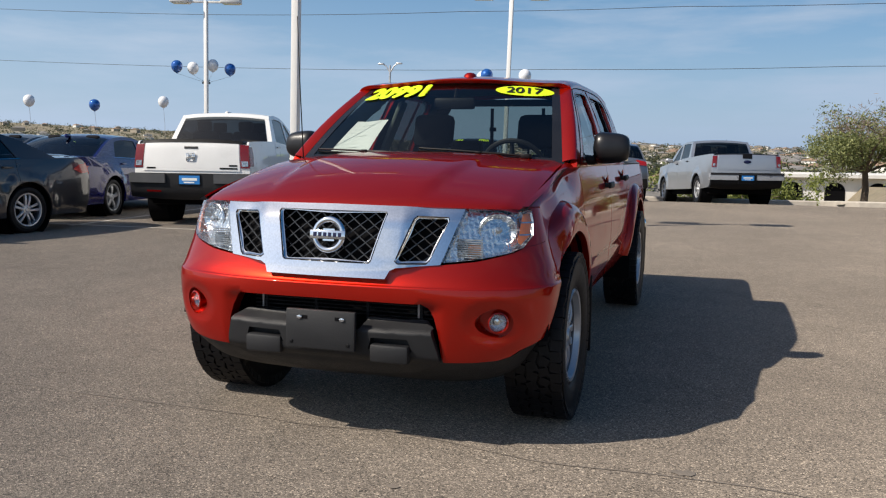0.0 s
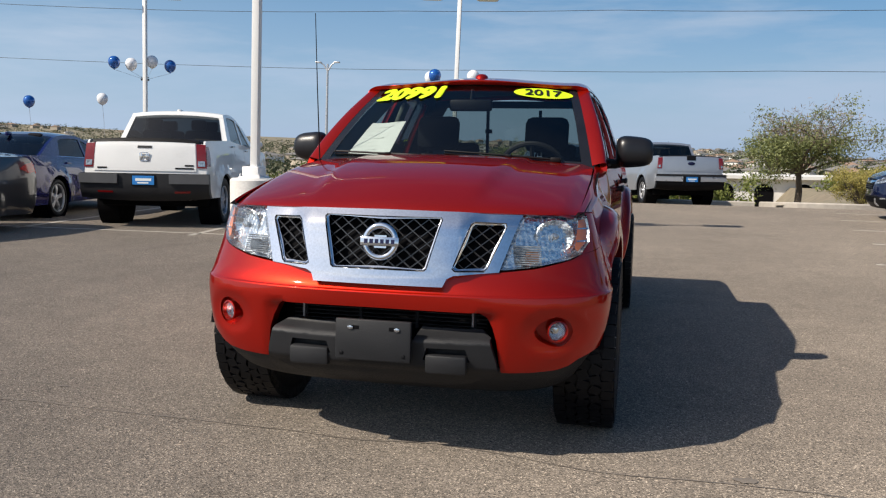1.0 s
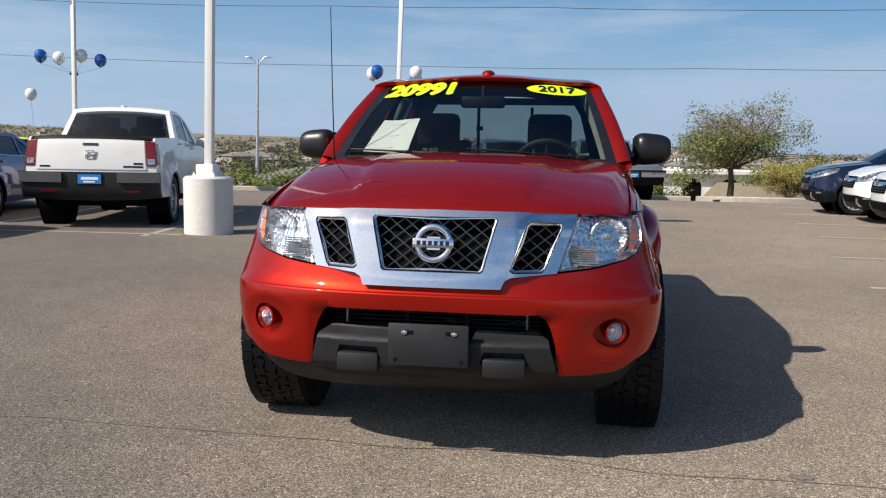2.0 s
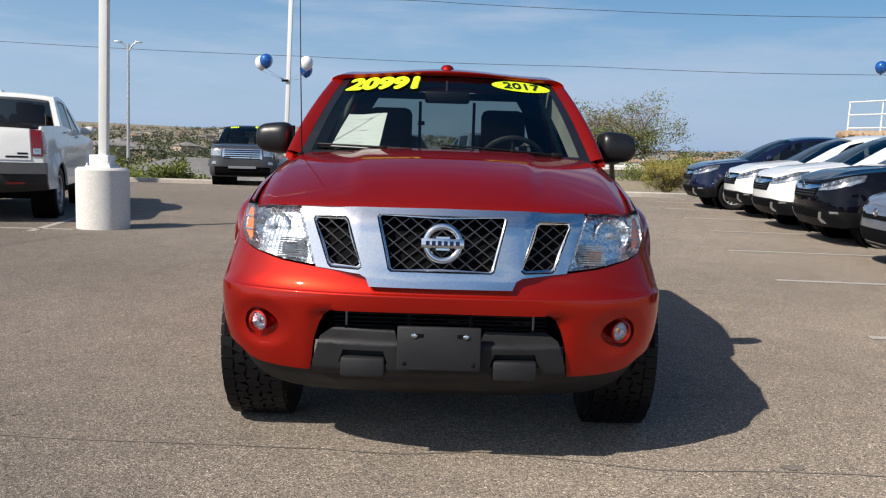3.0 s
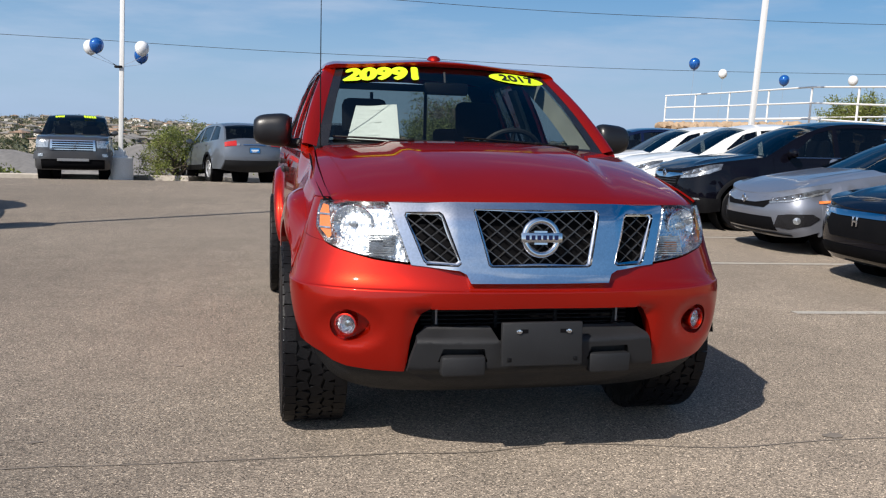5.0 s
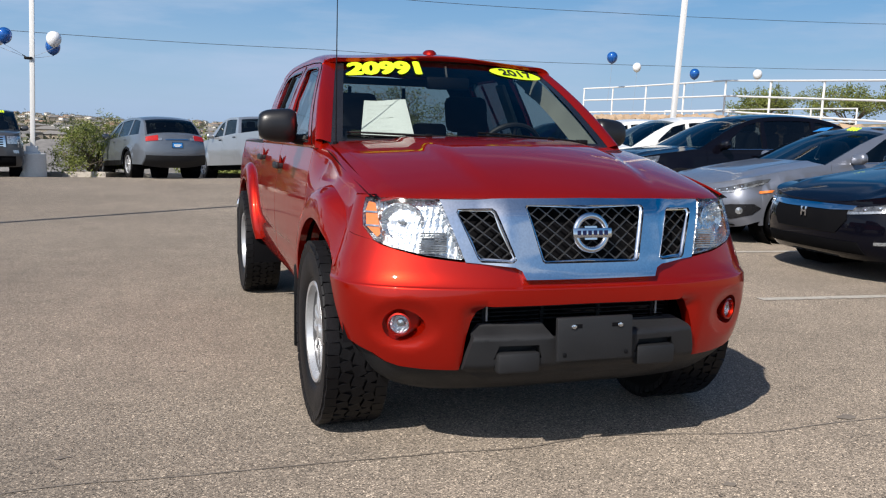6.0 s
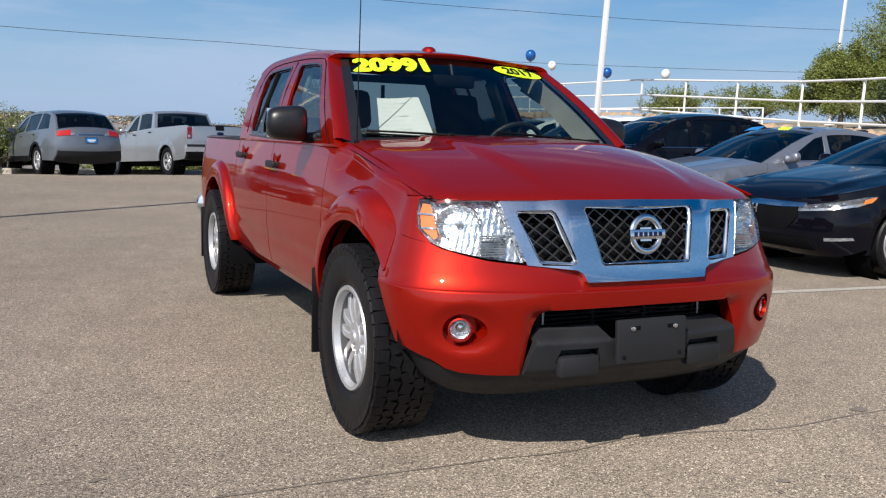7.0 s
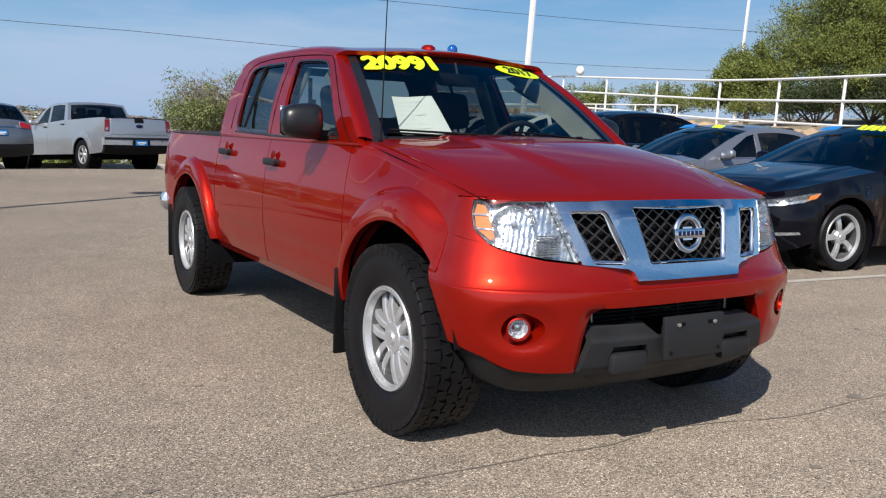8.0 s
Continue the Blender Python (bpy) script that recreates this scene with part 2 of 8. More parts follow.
def interp(table, v):
    if isinstance(table, Curve):
        return table(v)
    if v <= table[0][0]:
        return table[0][1]
    for (a, fa), (b, fb) in zip(table, table[1:]):
        if v <= b:
            k = (v - a) / (b - a)
            return fa + (fb - fa) * k
    return table[-1][1]


class Curve:
    """A smooth line through (place, value) pairs that never overshoots."""
    def __init__(self, pts):
        self.p = pts
        n = len(pts)
        d = [(pts[i + 1][1] - pts[i][1]) / (pts[i + 1][0] - pts[i][0]) for i in range(n - 1)]
        m = [d[0]]
        for i in range(1, n - 1):
            m.append(0.0 if d[i - 1] * d[i] <= 0 else 2 * d[i - 1] * d[i] / (d[i - 1] + d[i]))
        self.m = m + [d[-1]]

    def __call__(self, v):
        p = self.p
        if v <= p[0][0]:
            return p[0][1] + (v - p[0][0]) * self.m[0]
        for i in range(len(p) - 1):
            (a, fa), (b, fb) = p[i], p[i + 1]
            if v <= b:
                h = b - a
                t = (v - a) / h
                return (1 + 2 * t) * (1 - t) ** 2 * fa + t * (1 - t) ** 2 * h * self.m[i] + t * t * (3 - 2 * t) * fb + t * t * (t - 1) * h * self.m[i + 1]
        return p[-1][1] + (v - p[-1][0]) * self.m[-1]


def smooth(a, b, v):
    k = min(1.0, max(0.0, (v - a) / (b - a)))
    return k * k * (3 - 2 * k)


def add_box(bm, c, s, m=None, bevel=0.0, taper=1.0):
    """A box of size s at c, with rounded edges; m turns and places it."""
    r = bmesh.ops.create_cube(bm, size=1.0)
    vs = r["verts"]
    for v in vs:
        k = taper if v.co.z > 0 else 1.0
        v.co = Vector((v.co.x * s[0] * k, v.co.y * s[1] * k, v.co.z * s[2]))
    if bevel > 0:
        es = {e for v in vs for e in v.link_edges}
        out = bmesh.ops.bevel(bm, geom=list(es), offset=bevel, segments=2, affect="EDGES", profile=0.5)
        vs = list({v for f in out["faces"] for v in f.verts} | {v for v in vs if v.is_valid})
    for v in vs:
        v.co = v.co + Vector(c)
        if m is not None:
            v.co = m @ v.co
    return vs


def lathe(bm, profile, seg=40, axis="x", m=None, close=False):
    """Turns (radius, along) points round an axis."""
    rows = []
    for i in range(seg):
        a = 2 * math.pi * i / seg
        row = []
        for r, h in profile:
            p = Vector((h, r * math.cos(a), r * math.sin(a))) if axis == "x" else Vector((r * math.cos(a), r * math.sin(a), h))
            row.append(bm.verts.new(m @ p if m is not None else p))
        rows.append(row)
    k = len(profile)
    for i in range(seg):
        A, B = rows[i], rows[(i + 1) % seg]
        for j in range(k if close else k - 1):
            q = [A[j], A[(j + 1) % k], B[(j + 1) % k], B[j]]
            bm.faces.new(q)
    return rows


def tube(bm, pts, radius, seg=8, r_end=None):
    """A round bar along points."""
    pts = [Vector(p) for p in pts]
    rings = []
    for i, p in enumerate(pts):
        d = (pts[min(i + 1, len(pts) - 1)] - pts[max(i - 1, 0)]).normalized()
        s = d.cross(Vector((0, 0, 1)) if abs(d.z) < 0.9 else Vector((1, 0, 0))).normalized()
        u = s.cross(d)
        r = radius if r_end is None else radius + (r_end - radius) * i / (len(pts) - 1)
        rings.append([bm.verts.new(p + r * (math.cos(2 * math.pi * k / seg) * s + math.sin(2 * math.pi * k / seg) * u)) for k in range(seg)])
    for A, B in zip(rings, rings[1:]):
        for k in range(seg):
            bm.faces.new((A[k], A[(k + 1) % seg], B[(k + 1) % seg], B[k]))
    bm.faces.new(rings[0])
    bm.faces.new(rings[-1][::-1])


def grid(bm, fn, nu, nv):
    """A sheet of nu x nv cells, fn(u, v) with both 0 to 1."""
    vs = [[bm.verts.new(fn(i / nu, j / nv)) for j in range(nv + 1)] for i in range(nu + 1)]
    for i in range(nu):
        for j in range(nv):
            bm.faces.new((vs[i][j], vs[i + 1][j], vs[i + 1][j + 1], vs[i][j + 1]))
    return vs


def flange(bm, shift):
    """Gives an open sheet a turned-in edge; shift(co) is the way in."""
    es = [e for e in bm.edges if e.is_boundary]
    out = bmesh.ops.extrude_edge_only(bm, edges=es)
    for v in (g for g in out["geom"] if isinstance(g, bmesh.types.BMVert)):
        v.co = v.co + Vector(shift(v.co))


def panel(outer, holes, step, fmap, clip=None, turn_in=None, extra=()):
    """A sheet cut to an outline in two coordinates, with openings, laid on a curved form by fmap(a, b)."""
    bm = bmesh.new()
    for loop in [outer] + list(holes):
        vs = [bm.verts.new((a, b, 0)) for a, b in loop]
        for i in range(len(vs)):
            bm.edges.new((vs[i], vs[(i + 1) % len(vs)]))
    bmesh.ops.triangle_fill(bm, use_beauty=True, use_dissolve=False, edges=bm.edges[:])
    sa, sb = step if isinstance(step, tuple) else (step, step)
    if clip:
        for at, no in ((clip[0], -1), (clip[1], 1)):
            bmesh.ops.bisect_plane(bm, geom=bm.verts[:] + bm.edges[:] + bm.faces[:], dist=1e-5, plane_co=(at, 0, 0), plane_no=(no, 0, 0), clear_outer=True)
        if not bm.verts:
            return bm
    for ax, s in ((0, sa), (1, sb)):
        lo, hi = min(v.co[ax] for v in bm.verts), max(v.co[ax] for v in bm.verts)
        k = math.floor(lo / s) + 1
        while k * s < hi - 1e-4:
            co, no = [0, 0, 0], [0, 0, 0]
            co[ax], no[ax] = k * s, 1
            bmesh.ops.bisect_plane(bm, geom=bm.verts[:] + bm.edges[:] + bm.faces[:], dist=1e-5, plane_co=co, plane_no=no)
            k += 1
    for z in extra:
        bmesh.ops.bisect_plane(bm, geom=bm.verts[:] + bm.edges[:] + bm.faces[:], dist=1e-5, plane_co=(0, z, 0), plane_no=(0, 1, 0))
    lay = bm.verts.layers.float_vector.new("form")
    e = 2e-3
    for v in bm.verts:
        a, b = v.co.x, v.co.y
        da = Vector(fmap(a + e, b)) - Vector(fmap(a - e, b))
        db = Vector(fmap(a, b + e)) - Vector(fmap(a, b - e))
        n = da.cross(db)
        v[lay] = n.normalized() if n.length > 1e-12 else Vector((0, 0, 0))
        v.co = Vector(fmap(a, b))
    if turn_in:
        flange(bm, turn_in)
    return bm


def arc(cy, cz, r, a0, a1, n):
    return [(cy + r * math.cos(radians(a0 + (a1 - a0) * i / n)), cz + r * math.sin(radians(a0 + (a1 - a0) * i / n))) for i in range(n + 1)]


def letters(text, size, extrude=0.0):
    """The built-in font as a bmesh in the x-y plane, centred."""
    cu = bpy.data.curves.new("letters", "FONT")
    cu.body, cu.size, cu.extrude, cu.align_x, cu.align_y, cu.offset = text, size, extrude, "CENTER", "CENTER", 0.0
    ob = bpy.data.objects.new("letters", cu)
    scene.collection.objects.link(ob)
    me = bpy.data.meshes.new_from_object(ob.evaluated_get(bpy.context.evaluated_depsgraph_get()))
    bpy.data.objects.remove(ob)
    bm = bmesh.new()
    bm.from_mesh(me)
    bpy.data.meshes.remove(me)
    return bm

# ---- ground and lot ----
def lot_z(x, y):
    """Height of the lot: level, and falling gently past the far aisle."""
    return -0.05 * max(0.0, y - 20.0)


def sky_el(az):
    return interp(((-80, 2.2), (-45, 1.5), (-38, 1.15), (-31, 0.9), (-24, 0.55), (-17, 0.62), (-10, 0.85), (-5, 0.72), (4, 0.5), (15, -0.05), (40, 0.6), (80, 1.0)), az)


def land_z(x, y):
    """The land round the lot: a fall behind it, then hillside up to the skyline."""
    d = math.hypot(x, y + 3)
    az = math.degrees(math.atan2(x, y + 3))
    edge = max(y - 24.5, -x - 60, -y - 70, 0.0) if x < 12 else max(y - 40.0, -y - 70, 0.0)
    low = -0.35 - 4.5 * smooth(0, 22, edge)
    if y < -20:
        az = 60
    high = 1.2 + d * math.tan(radians(sky_el(az))) + 4 * noise.noise(Vector((x / 90, y / 90, 0)))
    far = smooth(150, 1500, d)
    z = low * (1 - far) + high * far
    if x > 8 and y > -40:
        z = max(z, -0.3 + 2.0 * smooth(12.2, 15.5, x - 0.11 * y) + 1.2 * smooth(18, 45, x - 0.1 * y)) if y < 60 else z
    return z


bm = bmesh.new()
xs = sorted({s * v for s in (-1, 1) for v in (0, 5, 9, 10.5, 12, 13, 14, 15, 16.5, 18, 20, 23, 26, 30, 36, 44, 55, 70, 90, 120, 160, 220, 300, 420, 600, 900, 1400, 2600)})
gv = {}
for x in xs:
    for y in xs:
        gv[x, y] = bm.verts.new((x, y, land_z(x, y)))
for a, b in zip(xs, xs[1:]):
    for c, d in zip(xs, xs[1:]):
        bm.faces.new((gv[a, c], gv[b, c], gv[b, d], gv[a, d]))
tagged(part("ground", bm, EARTH, angle=180), "dry tan desert earth falling away behind the lot", "ground", kind="structure")

bm = bmesh.new()
LX = [-60, -30, -15, -8, -4, 0, 4, 8, 12.0]
LY = [-70, -40, -20, -10, -5, 0, 5, 10, 15, 20, 22, 24.4]
lv = {}
for x in LX:
    for y in LY:
        lv[x, y] = bm.verts.new((x + (0.1 * y if x == 12.0 else 0), y, lot_z(x, y)))
for a, b in zip(LX, LX[1:]):
    for c, d in zip(LY, LY[1:]):
        bm.faces.new((lv[a, c], lv[b, c], lv[b, d], lv[a, d]))
es = [e for e in bm.edges if e.is_boundary]
out = bmesh.ops.extrude_edge_only(bm, edges=es)
for v in (g for g in out["geom"] if isinstance(g, bmesh.types.BMVert)):
    v.co.z -= 0.5
LOT = tagged(part("parking_lot", bm, ASPHALT, angle=180), "worn grey-tan asphalt parking lot with fine stones", "pavement", kind="structure")


def strip(name, pts, width, material, label, category, z=0.004, wob=0.0):
    """A flat painted or poured strip along points on the lot."""
    bm = bmesh.new()
    P = []
    for (ax, ay), (bx, by) in zip(pts, pts[1:]):
        n = max(2, int(math.hypot(bx - ax, by - ay) / 0.15))
        P += [(ax + (bx - ax) * i / n, ay + (by - ay) * i / n) for i in range(n)]
    P.append(pts[-1])
    rows = []
    for i, (x, y) in enumerate(P):
        a, b = P[max(i - 1, 0)], P[min(i + 1, len(P) - 1)]
        d = Vector((b[0] - a[0], b[1] - a[1], 0)).normalized()
        nrm = Vector((-d.y, d.x, 0))
        o = wob * noise.noise(Vector((x * 2.1, y * 2.1, 3)))
        w = width / 2 * (1 + (0.5 if wob else 0.12) * noise.noise(Vector((x * 5, y * 5, 1))))
        c = Vector((x, y, lot_z(x, y) + z)) + nrm * o
        rows.append((bm.verts.new(c - nrm * w), bm.verts.new(c + nrm * w)))
    for A, B in zip(rows, rows[1:]):
        bm.faces.new((A[0], A[1], B[1], B[0]))
    return tagged(part(name, bm, material), label, category, kind="structure")


for x, y in ((2.6, -0.75), (2.99, 1.97), (3.36, 4.62), (3.73, 7.19), (4.35, 10.0), (4.66, 12.7), (5.0, 15.4), (5.4, 18.0)):
    strip("parking_line", [(x, y), (x + 5.3, y - 0.47)], 0.10, LINEPAINT, "worn white parking line on the asphalt", "marking")
for x in (-11.1, -8.2, -5.3):
    strip("parking_line", [(x, 7.0), (x - 0.7, 12.4)], 0.10, LINEPAINT, "worn white parking line on the asphalt", "marking")
strip("parking_line", [(-11.5, 7.05), (-4.9, 7.35)], 0.10, LINEPAINT, "worn white parking line on the asphalt", "marking")
strip("asphalt_seam", [(-9, -0.15), (-1.71, -0.48), (0.04, -0.54), (1.83, -0.67), (6, -1.1)], 0.008, TAR, "thin dark crack across the asphalt", "crack", 0.003, 0.09)
strip("asphalt_seam", [(-5.4, 2.3), (-5.34, 2.82), (-4.93, 5.14), (-4.6, 7.0)], 0.016, TAR, "thin dark crack across the asphalt", "crack", 0.003, 0.06)
rnd = random.Random(5)
for x, y, s in ((1.435, -0.57, 0.03), (0.433, -1.067, 0.018), (-1.85, -0.2, 0.02), (1.3, -1.35, 0.015), (-1.4, 0.9, 0.018), (2.9, 0.4, 0.02), (-2.6, 1.4, 0.03)):
    bm = bmesh.new()
    c = bm.verts.new((x, y, 0.006))
    ring = [bm.verts.new((x + s * (1 + 0.5 * rnd.uniform(-1, 1)) * math.cos(k * 0.628) * 1.3, y + s * (1 + 0.5 * rnd.uniform(-1, 1)) * math.sin(k * 0.628), 0.0035)) for k in range(10)]
    for k in range(10):
        bm.faces.new((c, ring[k], ring[(k + 1) % 10]))
    tagged(part("tar_spot", bm, TAR), "small dark tar spot on the asphalt", "stain", kind="structure")

# ---- wheels ----
WHEELS = {}


def wheel_meshes(r, width, spokes, twin, rim_r, blocks, rim_mat, face=0.0):
    """Tyre and rim about the x axis, outer face at +x."""
    key = (r, width, spokes, twin, rim_r, rim_mat.name)
    if key in WHEELS:
        return WHEELS[key]
    h = width / 2
    bm = bmesh.new()
    lathe(bm, [(rim_r - 0.015, -h * 0.75), (rim_r + 0.01, -h * 0.86), (rim_r + 0.05, -h * 0.97), (r - 0.06, -h), (r - 0.022, -h * 0.95), (r - 0.010, -h * 0.8), (r - 0.010, h * 0.8),
               (r - 0.022, h * 0.95), (r - 0.06, h), (rim_r + 0.05, h * 0.97), (rim_r + 0.022, h * 0.9), (rim_r + 0.016, h * 0.86), (rim_r + 0.008, h * 0.86), (rim_r - 0.015, h * 0.75)], 56 if blocks else 36)
    tread = bmesh.new()
    if blocks:
        n = 50
        for i in range(n):
            for j, (c, w, dy) in enumerate(((-0.80, 0.37, 0.0), (-0.42, 0.34, 0.5), (-0.02, 0.38, 0.15), (0.40, 0.36, 0.6), (0.80, 0.37, 0.1))):
                a = 2 * math.pi * (i + dy) / n
                sk = (0.10 if abs(c) > 0.6 else 0.42) * (1 if (i + j) % 2 else -0.6) * (1 if c < 0 else -1)
                m = Matrix.Rotation(a, 4, "X") @ Matrix.Translation((c * h, 0, r - 0.012 - (0.006 if abs(c) > 0.8 else 0))) @ Matrix.Rotation(sk, 4, "Z")
                add_box(tread, (0, 0, 0), (w * h, 2 * math.pi * r / n * (0.93 if abs(c) > 0.6 else 0.80 + 0.08 * ((i * 3 + j) % 3)), 0.024), m)
            for sgn in (-1, 1):
                m = Matrix.Rotation(2 * math.pi * (i + 0.1) / n, 4, "X") @ Matrix.Translation((sgn * h * 0.968, 0, r - 0.038)) @ Matrix.Rotation(sgn * 0.22, 4, "Y")
                add_box(tread, (0, 0, 0), (0.010, 2 * math.pi * r / n * (0.86 if i % 2 else 0.78), 0.040), m)
    tb = bm
    bm = bmesh.new()
    f = h * 0.66 + face
    lathe(bm, [(rim_r, h * 0.70), (rim_r + 0.004, h * 0.84), (rim_r, h * 0.90), (rim_r - 0.014, h * 0.88), (rim_r - 0.022, h * 0.66)], 48)
    barrel = bmesh.new()
    lathe(barrel, [(rim_r - 0.0215, h * 0.67), (rim_r * 0.90, -h * 0.3), (rim_r * 0.93, -h * 0.8), (rim_r, -h * 0.84)], 48)
    lathe(bm, [(0.0, f + 0.012), (0.028, f + 0.012), (0.034, f + 0.004), (0.062, f), (0.078, f - 0.02), (0.08, f - 0.06), (0.0, f - 0.06)], 24)
    for i in range(spokes):
        for k in ((-1, 1) if twin else (0,)):
            a = 2 * math.pi * i / spokes
            r0, r1 = 0.055, rim_r - 0.01
            w0, w1 = (0.030, 0.038) if twin else (0.045, 0.07)
            off0, off1 = k * (0.022 if twin else 0), k * (0.038 * r1 / 0.2 if twin else 0)
            prof = []
            for q in range(5):
                s = q / 4
                rr, w, off = r0 + (r1 - r0) * s, w0 + (w1 - w0) * s, off0 + (off1 - off0) * s
                top = f - 0.004 - 0.010 * s + 0.012 * math.sin(s * 3.14)
                prof.append([(top - 0.03, off - w / 2, rr), (top - 0.004, off - w / 2, rr), (top, off - w / 2 + 0.006, rr), (top, off + w / 2 - 0.006, rr), (top - 0.004, off + w / 2, rr), (top - 0.03, off + w / 2, rr)])
            M = Matrix.Rotation(a, 4, "X")
            rows = [[bm.verts.new(M @ Vector(p)) for p in ring] for ring in prof]
            for A, B in zip(rows, rows[1:]):
                for j in range(5):
                    bm.faces.new((A[j], A[j + 1], B[j + 1], B[j]))
        m = Matrix.Rotation(2 * math.pi * (i + 0.5) / spokes, 4, "X")
        lathe(bm, [(0.0, f - 0.002), (0.010, f - 0.002), (0.011, f - 0.03)], 8, m=m @ Matrix.Translation((0, 0, 0.05)))
    rb = bm
    bm = bmesh.new()
    lathe(bm, [(0.0, f - 0.075), (rim_r * 0.62, f - 0.075), (rim_r * 0.66, f - 0.08), (rim_r * 0.66, f - 0.10)], 32)
    lathe(bm, [(0.0, f - 0.12), (rim_r * 0.92, f - 0.12)], 32)
    out = []
    for nm, b, mt in (("tyre", tb, RUBBER), ("rim", rb, rim_mat), ("brake_disc", bm, BLACK), ("tread", tread, RUBBER), ("barrel", barrel, BARRELSHADE)):
        finish(b, 32)
        me = bpy.data.meshes.new(nm)
        b.to_mesh(me)
        b.free()
        me.materials.append(mt)
        out.append(me)
    WHEELS[key] = out
    return out


def wheel(parent, x, y, r, width, spokes=5, twin=False, rim_r=0.22, blocks=False, rim_mat=None, steer=0, spin=0.0):
    w = new("wheel")
    w.parent = parent
    w.matrix_local = pose(x, y, r, 0, 0, (0 if x > 0 else 180) + steer) @ pose(0, 0, 0, spin)
    for nm, me in zip(("tyre", "rim", "brake_disc", "tread", "barrel"), wheel_meshes(r, width, spokes, twin, rim_r, blocks, rim_mat or ALLOY)):
        if not me.polygons:
            continue
        o = new(nm, me)
        if nm == "tread":
            o["kind"] = "stuff"
        o.parent = w
    return w


# ---- parked vehicles ----
def along(path, step=0.07):
    """Points of a polyline at even steps."""
    out = []
    for (a, b), (c, d) in zip(path, path[1:]):
        n = max(1, int(math.hypot(c - a, d - b) / step))
        out += [(a + (c - a) * i / n, b + (d - b) * i / n) for i in range(n)]
    return out + [path[-1]]


def rounded(path, k=2):
    """Corner-cutting, ends kept."""
    for _ in range(k):
        q = [path[0]]
        for (a, b), (c, d) in zip(path, path[1:]):
            q += [(a * 0.75 + c * 0.25, b * 0.75 + d * 0.25), (a * 0.25 + c * 0.75, b * 0.25 + d * 0.75)]
        path = q + [path[-1]]
    return path


